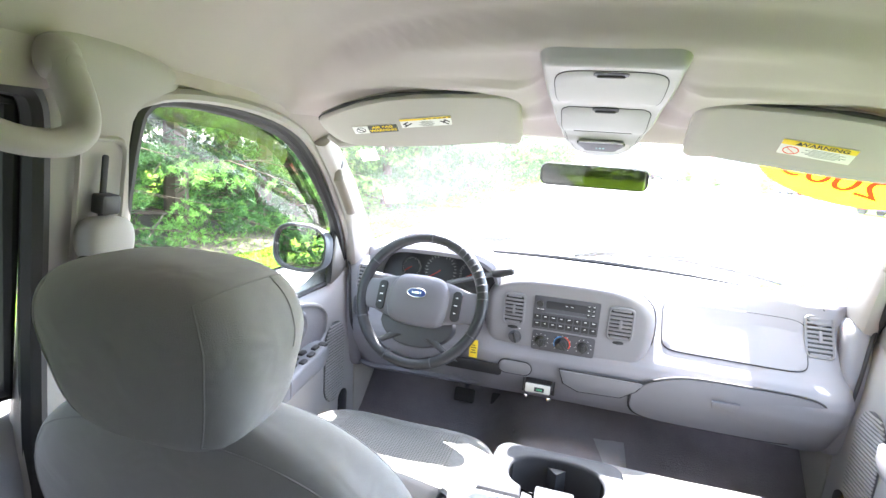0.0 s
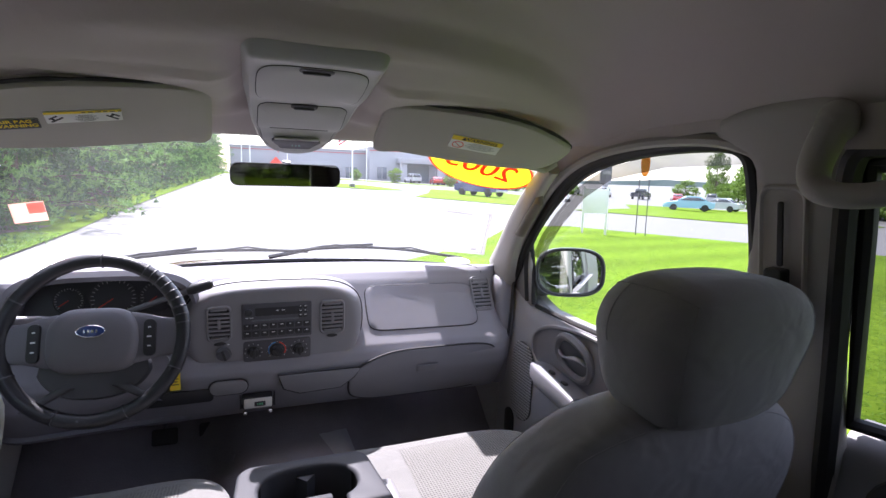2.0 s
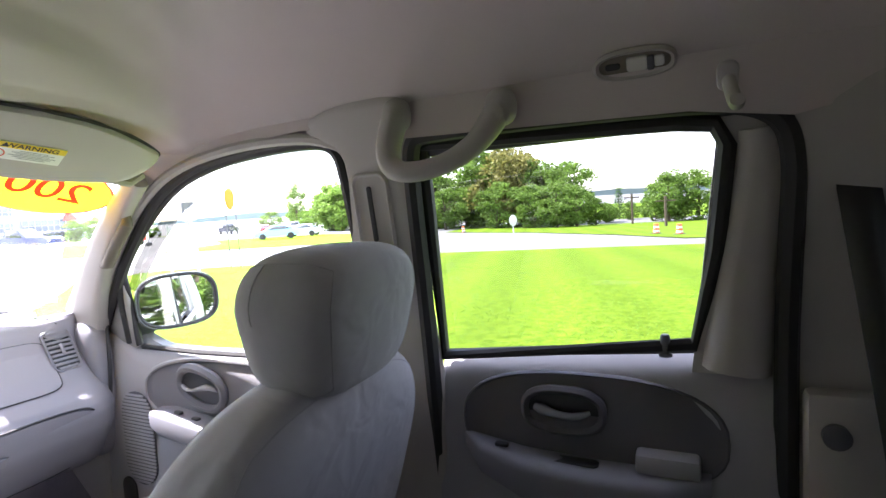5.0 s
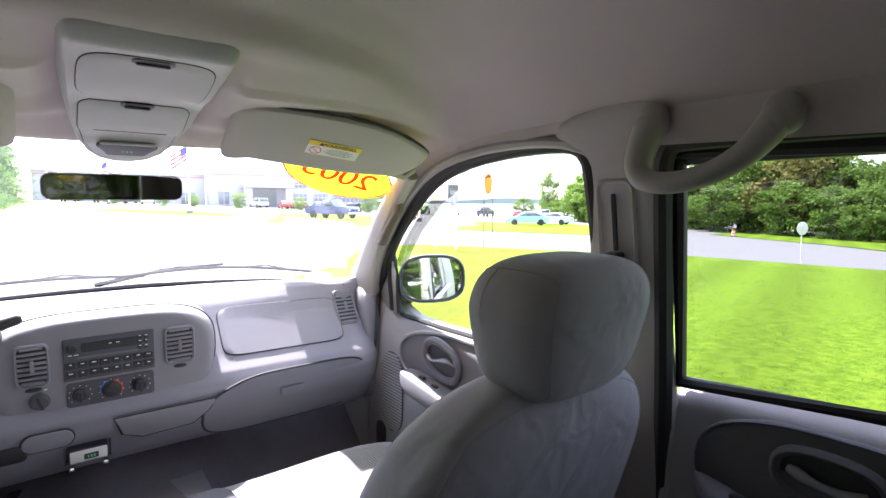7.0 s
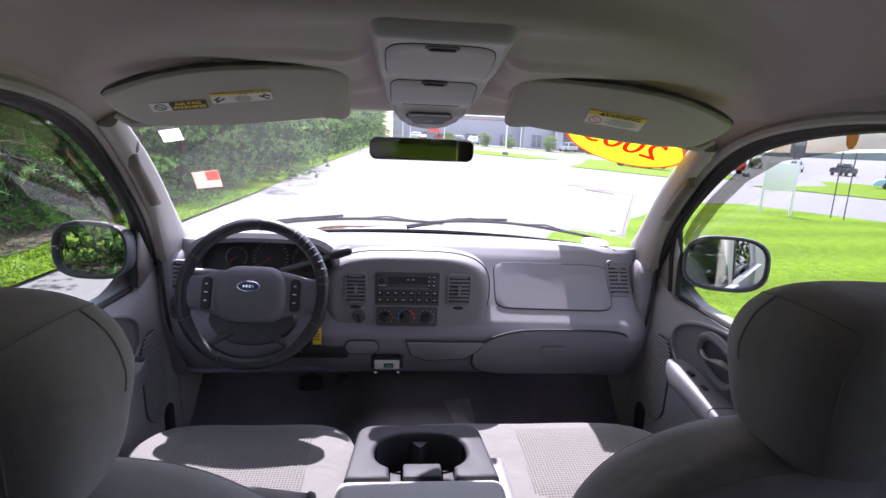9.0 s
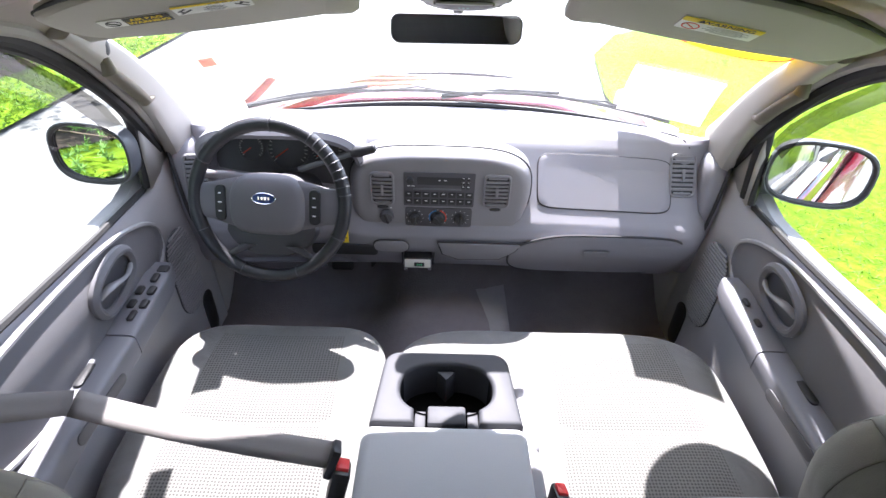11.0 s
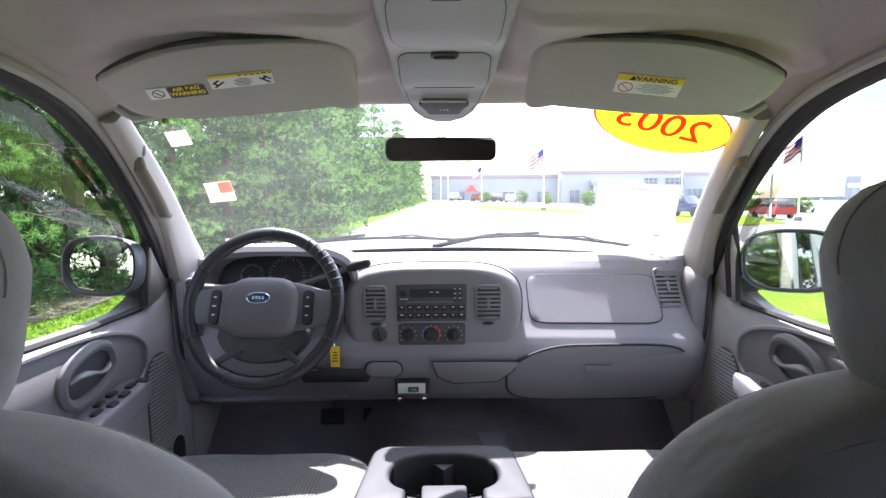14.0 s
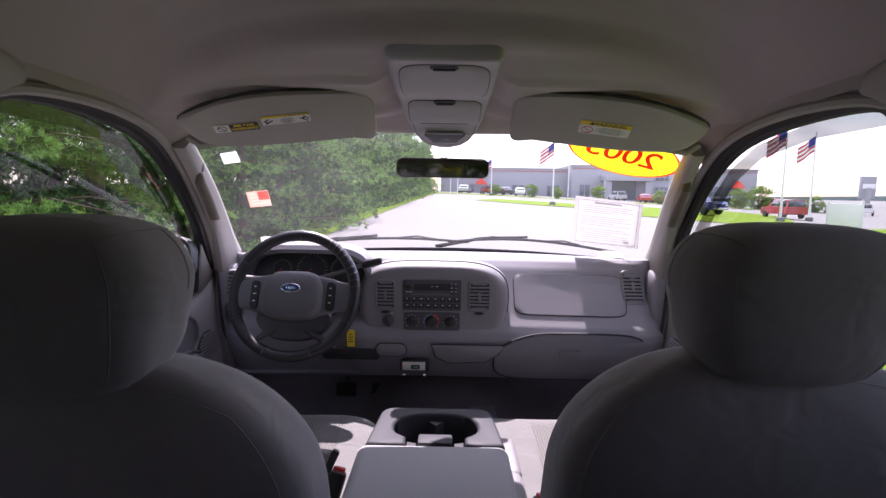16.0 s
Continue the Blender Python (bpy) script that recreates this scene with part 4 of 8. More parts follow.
# belt anchor and webbing beside the rear seat
rb = thing("rear_seat_belt", (0.72, -0.80, 0.8), "black rear seat belt with a grey anchor cover", "seat belt")
bm = bmesh.new()
sheet(bm, lambda u, v: (0.735 - 0.14 * v + 0.004 * u, -0.80 - 0.05 * u - 0.06 * v, 1.50 - 0.62 * v), 2, 12)
thick(part("webbing", bm, BLACK, rb), 0.003)
bm = bmesh.new()
box(bm, (0.752, -0.815, 1.08), (0.04, 0.10, 0.22), 0.012)
part("anchor_cover", bm, TRIM, rb)
bm = bmesh.new()
lathe(bm, ((0.018, 0), (0.018, 0.012), (0.012, 0.016), (0.001, 0.016)), facing((0.731, -0.80, 1.13), (0, -1, 0), (0, 0, 1)), 16)
part("anchor_bolt", bm, DARKGR, rb)

# kick panels beside the footwells
for s in (1, -1):
    bm = bmesh.new()
    box(bm, (0.775 * s, 1.20, 0.72), (0.07, 0.48, 0.38), 0.015)
    solo("trim_kick_panel", bm, TRIM, "grey plastic kick panel beside the footwell", "kick panel", "structure")

# ---- dashboard ----
PROF = [  # along the section: y, z
    (0.0, 1.256), (0.08, 1.262), (0.135, 1.259), (0.17, 1.247), (0.20, 1.222), (0.235, 1.175), (0.272, 1.125), (0.308, 1.078), (0.325, 1.060),
    (0.340, 1.045), (0.353, 1.025), (0.360, 1.0), (0.348, 0.95), (0.30, 0.87), (0.275, 0.845), (0.20, 0.835), (0.05, 0.83)]


def dash_at(u, v):
    x = -0.765 + 1.53 * u
    k = v * (len(PROF) - 1)
    i = min(int(k), len(PROF) - 2)
    f = k - i
    dy = PROF[i][0] * (1 - f) + PROF[i + 1][0] * f
    z = PROF[i][1] * (1 - f) + PROF[i + 1][1] * f
    end = max(0.0, (abs(x) - 0.64) / 0.125)
    front = 1.225 - 0.215 * (abs(x) / 0.74) ** 2.2
    back = 1.225 - 0.05 * (x / 0.7) ** 2 * 0.6
    w = min(1, dy / 0.24)
    y = (front * (1 - w) + back * w) - dy + 0.10 * end ** 2.5 * w
    if x < -0.26 and dy > 0.29:
        # driver's side: knee panel set further forward
        t = min(1, (-0.26 - x) / 0.06)
        y += 0.02 * t
    return (x, y, z)


dash = thing("dashboard", (0, 1.0, 0.83), "grey moulded plastic dashboard with rounded centre stack", "dashboard")
bm = bmesh.new()
sheet(bm, dash_at, 72, 64)
thick(part("dash_body", bm, DASH, dash), 0.012, 1.0)
# rounded end cheeks
for s in (1, -1):
    bm = bmesh.new()
    pillow(bm, (0.742 * s, 1.018, 1.03), (0.075, 0.22, 0.40), 4.5, 8)
    part("end_cheek", bm, DASH, dash)
    # dark joint between dash and door
    bm = bmesh.new()
    tube(bm, rounded([Vector((0.772 * s, 0.93, 1.225)), Vector((0.755 * s, 0.908, 1.17)), Vector((0.748 * s, 0.902, 1.08)), Vector((0.738 * s, 0.905, 0.99)), Vector((0.70 * s, 0.905, 0.95)), Vector((0.64 * s, 0.90, 0.94))]), 0.005, 6)
    part("end_joint", bm, SEAM, dash)


def face(x, z, y, w=0.0, tilt=0.12):
    return facing((x, y, z), (1, 0, 0), (0, tilt, 1))


def seam_loop(name, m, outline, r, parent, mt=SEAM, z=0.0):
    bm = bmesh.new()
    tube(bm, [m @ Vector((x, y, z)) for x, y in outline], r, 5, closed=True)
    return part(name, bm, mt, parent)


# passenger airbag lid, follows the dash face
def on_dash(x, k, off):
    p = Vector(dash_at((x + 0.765) / 1.53, k / (len(PROF) - 1)))
    return p + Vector((0, -0.8, 0.6)) * off


lid_edge = []
for k in range(64):
    t = 2 * math.pi * k / 64
    c, s_ = math.cos(t), math.sin(t)
    lid_edge.append((0.437 + 0.187 * math.copysign(abs(c) ** 0.22, c), 5.68 - 1.32 * math.copysign(abs(s_) ** 0.30, s_)))
bm = bmesh.new()
loft(bm, [[on_dash(0.437 + (x - 0.437) * k, 5.68 + (y - 5.68) * k, off) for x, y in lid_edge] for off, k in ((-0.002, 1.0), (0.0025, 0.998), (0.004, 0.985), (0.004, 0.9), (0.004, 0.75), (0.004, 0.6), (0.004, 0.45), (0.004, 0.3), (0.004, 0.15), (0.004, 0.03))])
part("airbag_lid", bm, DASH, dash, "plain rounded airbag cover")
bm = bmesh.new()
tube(bm, [on_dash(x, y, 0.001) for x, y in lid_edge], 0.0024, 5, closed=True)
part("lid_seam", bm, SEAM, dash)

# glove box
gm = face(0.425, 0.945, 0.876, tilt=-0.46)
go = []
for k in range(44):
    t = 2 * math.pi * k / 44
    a, b = math.cos(t), math.sin(t)
    x = 0.245 * math.copysign(abs(a) ** 0.42, a)
    y = 0.098 * math.copysign(abs(b) ** 0.42, b)
    if x < 0 and y > 0:
        x += 0.10 * (y / 0.098) ** 1.5 * (-x / 0.245)
    go.append((x, y))
bm = bmesh.new()
slab(bm, gm, go, 0.005, 0.004)
gb = part("glove_box_lid", bm, DASH, dash, "grey glove box lid")
seam_loop("glove_seam", gm, [(x * 1.01, y * 1.02) for x, y in go], 0.0035, dash)
bm = bmesh.new()
slab(bm, gm @ Matrix.Translation((0.0, 0.025, 0.011)), [(-0.032, -0.014), (0.032, -0.014), (0.036, 0.012), (-0.036, 0.012)], 0.004, 0.002)
part("latch", bm, DASH2, gb, "shallow glove box latch")

# centre stack bezel
SY = 0.872
sm = face(-0.027, 1.115, SY, tilt=-0.06)
def stack_outline(k=1.0):
    out = []
    for i in range(56):
        t = 2 * math.pi * i / 56
        a, b = math.cos(t), math.sin(t)
        x = 0.232 * math.copysign(abs(a) ** 0.55, a)
        y = 0.128 * math.copysign(abs(b) ** 0.62, b)
        if x > 0 and y < 0:
            x *= 1 + 0.05 * (y / 0.128)
        out.append((x * k, y * k))
    return out
bm = bmesh.new()
o = stack_outline()
rings = []
for z, k in ((-0.09, 1.10), (-0.045, 1.085), (-0.016, 1.045), (-0.003, 0.995), (0.0, 0.95), (0.0, 0.9)):
    rings.append([sm @ Vector((x * k, y * k, z)) for x, y in o])
loft(bm, rings, (False, True))
part("stack_surround", bm, DASH2, dash, "rounded grey centre stack surround")
seam_loop("stack_seam", sm, [(x * 1.088, y * 1.088) for x, y in o], 0.0028, dash, z=-0.047)

# radio
rm_ = sm @ Matrix.Translation((-0.004, 0.033, 0.0))
bm = bmesh.new()
slab(bm, rm_, rrect(0.192, 0.104, 0.004), 0.004, 0.002)
radio = part("radio", bm, DARKGR, dash, "dark grey car radio with small buttons")
bm = bmesh.new()
slab(bm, rm_ @ Matrix.Translation((0.0, 0.028, 0.003)), rrect(0.12, 0.024, 0.003), 0.002, 0.001)
part("display", bm, BLACK, radio, "dark radio display")
bm = bmesh.new()
slab(bm, rm_ @ Matrix.Translation((-0.005, 0.004, 0.003)), rrect(0.13, 0.005, 0.002), 0.003, 0.001)
part("cassette_slot", bm, MIRSHELL, radio)
for r, (yy, n) in enumerate(((-0.014, 8), (-0.036, 8))):
    for k in range(n):
        bm = bmesh.new()
        slab(bm, rm_ @ Matrix.Translation((-0.082 + 0.0234 * k, yy, 0.003)), rrect(0.0205, 0.016, 0.002), 0.004, 0.0012)
        part("button", bm, BLACK, radio)
for k in range(6):
    bm = bmesh.new()
    slab(bm, rm_ @ Matrix.Translation((0.068 + 0.013 * (k % 2) - 0.004, 0.037 - 0.013 * (k // 2), 0.003)), rrect(0.011, 0.010, 0.002), 0.003, 0.001)
    part("button", bm, BLACK, radio)
bm = bmesh.new()
lathe(bm, ((0.010, 0), (0.010, 0.012), (0.008, 0.014), (0.001, 0.014)), rm_ @ Matrix.Translation((-0.078, 0.030, 0.003)), 18)
part("volume_knob", bm, BLACK, radio)
bm = bmesh.new()
bars(bm, rm_, -0.082, -0.010, 8, 0.0234, 0.009, 0.0022, 2, 0.022, 0.0076)
bars(bm, rm_, 0.064, 0.040, 2, 0.014, 0.007, 0.0022, 3, 0.013, 0.0066)
bars(bm, rm_, -0.082, 0.012, 2, 0.012, 0.012, 0.002, 1, 0, 0.0046)
bars(bm, rm_, 0.0, 0.031, 2, 0.016, 0.010, 0.002, 1, 0, 0.0056)
part("button_print", bm, WHITEP, radio, "small white button marks", "stuff")

# climate panel
cm = sm @ Matrix.Translation((-0.004, -0.056, 0.0))
bm = bmesh.new()
slab(bm, cm, rrect(0.186, 0.062, 0.008), 0.003, 0.0015)
clim = part("climate_panel", bm, DARKGR, dash, "dark climate control panel with three knobs")
for k, (x, r) in enumerate(((-0.066, 0.017), (-0.002, 0.020), (0.060, 0.017))):
    km = cm @ Matrix.Translation((x, 0, 0.002))
    bm = bmesh.new()
    lathe(bm, ((r, 0), (r, 0.004), (r * 0.82, 0.006), (r * 0.78, 0.016), (r * 0.7, 0.018), (0.001, 0.018)), km, 22)
    kn = part("knob", bm, BLACK, clim)
    bm = bmesh.new()
    box(bm, (0, 0, 0.019), (0.008, r * 1.5, 0.012), 0.002, km @ pose(0, 0, 0, 0, 0, (0, 40, 0)[k]))
    part("pointer", bm, BLACK, kn)
    bm = bmesh.new()
    for q in range(9):
        a = radians(-40 + 260 * q / 8)
        bars(bm, km, (r + 0.006) * math.cos(a), (r + 0.006) * math.sin(a), 1, 0, 0.0035, 0.002, z=0.0016)
    part("dial_marks", bm, WHITEP, clim, "", "stuff")
for nm, mt, a0, a1 in (("cold_mark", mat("blue_print", (0.05, 0.25, 0.6), 0.5, 0.02, 5, 0), 100, 205), ("warm_mark", REDP, -30, 75)):
    bm = bmesh.new()
    pts = [cm @ Vector((-0.002 + 0.0235 * math.cos(radians(a0 + (a1 - a0) * q / 12)), 0.0235 * math.sin(radians(a0 + (a1 - a0) * q / 12)), 0.0035)) for q in range(13)]
    tube(bm, pts, 0.0016, 5)
    part(nm, bm, mt, clim)


def vent(m, w, h, n, parent, handed=0):
    bm = bmesh.new()
    slab(bm, m, rrect(w, h, 0.012), 0.002, 0.001)
    v = part("air_vent", bm, BLACK, parent, "dark louvred air vent")
    bm = bmesh.new()
    ring(bm, m, rrect(w + 0.008, h + 0.008, 0.014), 0.006, 0.007, 0.003)
    part("vent_frame", bm, DASH2, v)
    for k in range(n):
        bm = bmesh.new()
        y = -h / 2 + h * (k + 0.5) / n
        ww = w - 0.004 - (0.012 if k in (0, n - 1) else 0)
        box(bm, (0, 0, 0), (ww, h / n * 0.52, 0.006), 0.001, m @ Matrix.Translation((0, y, 0.004)) @ pose(0, 0, 0, 18), 1)
        part("louvre", bm, DASH2, v)
    bm = bmesh.new()
    box(bm, (0, 0, 0.009), (0.008, h * 0.3, 0.006), 0.002, m)
    part("vent_tab", bm, DASH2, v)
    bm = bmesh.new()
    slab(bm, m @ Matrix.Translation((0, -h / 2 - 0.012, 0)), ell(0.016, 0.005, 14), 0.003, 0.001)
    part("vent_wheel", bm, BLACK, v)


vent(sm @ Matrix.Translation((-0.158, 0.033, 0.0)), 0.058, 0.094, 8, dash)
vent(sm @ Matrix.Translation((0.152, 0.033, 0.0)), 0.066, 0.094, 8, dash)
vent(facing(on_dash(0.656, 5.15, 0.004), Vector(dash_at(0.94, 5.2 / 16)) - Vector(dash_at(0.915, 5.2 / 16)), Vector(dash_at(0.93, 4.6 / 16)) - Vector(dash_at(0.93, 5.8 / 16))), 0.066, 0.116, 9, dash)
vent(face(-0.69, 1.172, 0.893, tilt=0.25) @ pose(0, 0, 0, 0, 18, 0), 0.05, 0.085, 7, dash)
# switch below the left stack vent, light switch by the door
for (x, y, mm) in ((-0.148, -0.055, sm),):
    km = mm @ Matrix.Translation((x, y, 0.0))
    bm = bmesh.new()
    lathe(bm, ((0.02, 0), (0.02, 0.006), (0.017, 0.009), (0.016, 0.016), (0.001, 0.017)), km, 24)
    kn = part("mode_knob", bm, DARKGR, dash, "round dark selector knob")
    bm = bmesh.new()
    box(bm, (0, 0, 0.018), (0.008, 0.032, 0.006), 0.002, km @ pose(0, 0, 0, 0, 0, 18))
    part("pointer", bm, BLACK, kn)
    bm = bmesh.new()
    bars(bm, km, -0.014, 0.026, 3, 0.013, 0.006, 0.0025, z=0.001)
    part("dial_marks", bm, WHITEP, kn, "", "stuff")
bm = bmesh.new()
slab(bm, face(-0.70, 1.075, 0.893, tilt=0.05) @ pose(0, 0, 0, 0, 15, 0), rrect(0.055, 0.07, 0.018), 0.006, 0.003)
lsw = part("light_switch_plate", bm, DARKGR, dash, "dark headlight switch plate")
bm = bmesh.new()
lathe(bm, ((0.017, 0), (0.016, 0.014), (0.001, 0.015)), face(-0.70, 1.075, 0.888, tilt=0.05), 18)
part("light_knob", bm, BLACK, lsw)
# side pocket door right of the lower stack, ashtray lid left
for m_, o_ in ((face(-0.165, 0.963, 0.868, tilt=-0.2), rrect(0.10, 0.045, 0.022)), (face(0.09, 0.955, 0.866, tilt=-0.2), [(-0.12, 0.03), (-0.105, -0.015), (-0.06, -0.035), (0.06, -0.03), (0.10, 0.0), (0.12, 0.03)])):
    bm = bmesh.new()
    slab(bm, m_, o_, 0.006, 0.004)
    part("lower_lid", bm, DASH2, dash)
    seam_loop("lid_seam", m_, [(x * 1.02, y * 1.03) for x, y in o_], 0.0025, dash, z=0.001)
# knee pocket slot under the wheel
bm = bmesh.new()
slab(bm, face(-0.30, 0.945, 0.872, tilt=-0.2), rrect(0.19, 0.04, 0.012), 0.004, 0.001)
part("knee_slot", bm, BLACK, dash, "dark open tray slot")

# instrument cluster: hood and dials
DIALGR = mat("dial_print", (0.5, 0.5, 0.5), 0.6, 0.03, 6, 0)
bm = bmesh.new()
rings = []
for y, k, dz in ((1.12, 0.96, -0.075), (1.06, 0.98, -0.022), (1.02, 1.0, 0.0), (0.93, 1.04, 0.0), (0.862, 1.04, -0.002), (0.852, 1.0, -0.010), (0.862, 0.96, -0.018), (0.95, 0.92, -0.02)):
    row = []
    for i in range(25):
        t = math.pi * i / 24
        row.append(Vector((-0.455 + 0.215 * k * math.copysign(abs(math.cos(t)) ** 0.6, math.cos(t)), y + 0.03 * (1 - math.sin(t)), 1.168 + dz + 0.137 * k * math.sin(t) ** 0.55)))
    rings.append(row)
loft(bm, rings, (False, False), closed=False)
part("cluster_hood", bm, DASH, dash, "curved grey instrument hood")
bm = bmesh.new()
slab(bm, face(-0.455, 1.20, 0.965, tilt=0.25), rrect(0.40, 0.17, 0.07, 8), 0.003, 0.001)
clp = part("cluster_face", bm, DARKGR, dash, "black instrument panel with round dials")
for x, r in ((-0.45, 0.058), (-0.345, 0.044), (-0.552, 0.036)):
    km = face(x, 1.215, 0.959, tilt=0.25)
    bm = bmesh.new()
    ring(bm, km, ell(r, r, 32), 0.003, 0.004, 0.001)
    dl = part("dial", bm, DARKGR, clp)
    bm = bmesh.new()
    for q in range(22):
        a = radians(-40 + 260 * q / 21)
        c, s_ = math.cos(a), math.sin(a)
        k = 0.80 if q % 3 else 0.74
        p0, p1 = Vector((r * k * c, r * k * s_, 0.002)), Vector((r * 0.92 * c, r * 0.92 * s_, 0.002))
        n_ = Vector((-s_, c, 0)) * 0.0009
        bm.faces.new([bm.verts.new(km @ z) for z in (p0 - n_, p1 - n_, p1 + n_, p0 + n_)])
    part("dial_marks", bm, DIALGR, dl, "", "stuff")
    bm = bmesh.new()
    a = radians(215)
    tube(bm, [km @ Vector((0, 0, 0.004)), km @ Vector((r * 0.75 * math.cos(a), r * 0.75 * math.sin(a), 0.004))], 0.0014, 5)
    part("needle", bm, REDP, dl)

# ---- steering wheel ----
WC, WX, WU = Vector((-0.447, 0.738, 1.170)), Vector((1, -0.06, 0)), Vector((0, 0.39, 1))
wm = facing(WC, WX, WU)
wheel = thing("steering_wheel", tuple(WC), "black leather-covered steering wheel with a grey airbag hub", "steering wheel")
R = 0.187
bm = bmesh.new()
tube(bm, [wm @ Vector((R * math.cos(2 * math.pi * k / 72), R * math.sin(2 * math.pi * k / 72), 0)) for k in range(72)], 0.0170, 14, closed=True, up=wm.to_3x3().col[2])
rim = part("rim_cover", bm, LEATHER, wheel, "black stitched leather rim cover")
for a0 in (20, 88, 150, 205, 248, 292, 335):
    bm = bmesh.new()
    a = radians(a0)
    c = Vector((R * math.cos(a), R * math.sin(a), 0))
    rad, zz = Vector((math.cos(a), math.sin(a), 0)), Vector((0, 0, 1))
    tube(bm, [wm @ (c + rad * (0.0174 * math.cos(t)) + zz * (0.0174 * math.sin(t))) for t in [2 * math.pi * q / 18 for q in range(18)]], 0.0018, 5, closed=True)
    part("cover_seam", bm, DARKGR, rim)
for k in range(9):
    bm = bmesh.new()
    a = radians(8 + 6.2 * k)
    pts = [wm @ Vector(((R + 0.0170 * math.cos(t)) * math.cos(a), (R + 0.0170 * math.cos(t)) * math.sin(a), 0.0170 * math.sin(t))) for t in [radians(-10 + 160 * q / 8) for q in range(9)]]
    tube(bm, pts, 0.0016, 5)
    part("grip_ridge", bm, DARKGR, rim)
bm = bmesh.new()
ho = []
for k in range(48):
    t = 2 * math.pi * k / 48
    a, b = math.cos(t), math.sin(t)
    x = 0.096 * math.copysign(abs(a) ** 0.46, a)
    y = (0.072 if b > 0 else 0.078) * math.copysign(abs(b) ** 0.66, b) - 0.002
    if y > 0:
        x *= 1 - 0.16 * (y / 0.07) ** 2
    ho.append((x, y))
loft(bm, [[wm @ Vector((x * k, y * k, z)) for x, y in ho] for z, k in ((-0.045, 0.95), (0.002, 1.0), (0.014, 0.985), (0.025, 0.93), (0.032, 0.80), (0.036, 0.55), (0.0375, 0.25))], (True, True))
part("hub", bm, WHEELGR, wheel, "grey padded airbag hub")
bm = bmesh.new()
loft(bm, [[wm @ Vector((x * k * (1 - 0.22 * max(0.0, -y / 0.055)), y * k - 0.078, z)) for x, y in ell(0.118, 0.062, 32, 2.6)] for z, k in ((-0.05, 0.95), (-0.02, 1.0), (-0.008, 0.95), (-0.004, 0.6), (-0.004, 0.2))])
part("hub_lower", bm, DARKGR, wheel, "darker lower hub cover")
for s in (1, -1):
    bm = bmesh.new()
    rings = []
    for x, w, z in ((0.075, 0.062, 0.008), (0.105, 0.056, 0.004), (0.140, 0.046, -0.002), (0.165, 0.044, -0.004), (0.184, 0.052, -0.004)):
        rings.append([wm @ Vector((s * x, -0.004 + w * a, z + 0.011 * b)) for a, b in ell(1, 1, 16, 2.5)])
    loft(bm, rings)
    part("spoke", bm, WHEELGR, wheel)
    bm = bmesh.new()
    slab(bm, wm @ Matrix.Translation((s * 0.116, -0.006, 0.006)), rrect(0.027, 0.088, 0.012), 0.013, 0.004)
    pad = part("switch_pad", bm, BLACK, wheel, "black cruise control buttons")
    bm = bmesh.new()
    bars(bm, wm @ Matrix.Translation((s * 0.116, 0, 0.0196)), 0, 0.018, 1, 0, 0.011, 0.003, 3, 0.022)
    part("switch_print", bm, WHITEP, pad, "", "stuff")
    bm = bmesh.new()
    rings = []
    for k in range(8):
        t = k / 7
        p = Vector((s * (0.055 + 0.075 * t), -0.11 - 0.045 * t, -0.004 - 0.004 * t))
        rings.append([wm @ (p + Vector((0.02 * (1 - 0.3 * t) * a, 0.0, 0.009 * b))) for a, b in ell(1, 1, 12)])
    loft(bm, rings)
    part("spoke", bm, DARKGR, wheel)
bm = bmesh.new()
slab(bm, wm @ Matrix.Translation((0.0, 0.013, 0.0355)), ell(0.028, 0.0125, 28), 0.004, 0.002)
badge = part("badge", bm, BLUEP, wheel, "small blue oval badge")
bm = bmesh.new()
ring(bm, wm @ Matrix.Translation((0.0, 0.013, 0.0355)), ell(0.0295, 0.014, 28), 0.0018, 0.0048, 0.0008)
part("badge_rim", bm, CHROME, badge)
bm = bmesh.new()
bars(bm, wm, -0.012, 0.013, 4, 0.008, 0.006, 0.007, z=0.0400)
part("badge_mark", bm, CHROME, badge, "", "stuff")
# column and stalks
col = thing("steering_column", (-0.447, 0.85, 1.10), "dark grey steering column cover with stalks", "steering column")
bm = bmesh.new()
rings = []
ax = wm.to_3x3().col[2]
for d, r in ((-0.03, 0.06), (-0.08, 0.068), (-0.16, 0.075), (-0.26, 0.08)):
    rings.append([WC + ax * d + Vector((r * a, 0, r * 0.9 * b - 0.008)) for a, b in ell(1, 1, 20, 2.6)])
loft(bm, rings)
part("column_cover", bm, DARKGR, col)
bm = bmesh.new()
tube(bm, [(-0.40, 0.86, 1.20), (-0.32, 0.87, 1.225), (-0.255, 0.872, 1.247)], [0.008, 0.007, 0.009], 10)
part("gear_lever", bm, MIRSHELL, col, "grey column gear lever")
bm = bmesh.new()
tube(bm, [(-0.262, 0.872, 1.245), (-0.245, 0.873, 1.25), (-0.205, 0.874, 1.261), (-0.198, 0.874, 1.263)], [0.011, 0.015, 0.014, 0.008], 12)
part("lever_knob", bm, BLACK, col, "black lever grip")
bm = bmesh.new()
lathe(bm, ((0.009, 0), (0.009, 0.004), (0.001, 0.005)), facing((-0.199, 0.872, 1.263), (0.2, -0.9, 0), (-0.3, 0, 1)), 14)
part("lever_button", bm, MIRSHELL, col)
bm = bmesh.new()
tube(bm, [(-0.52, 0.83, 1.19), (-0.58, 0.82, 1.20), (-0.64, 0.81, 1.205)], [0.009, 0.012, 0.011], 10)
part("indicator_stalk", bm, LEVER, col)
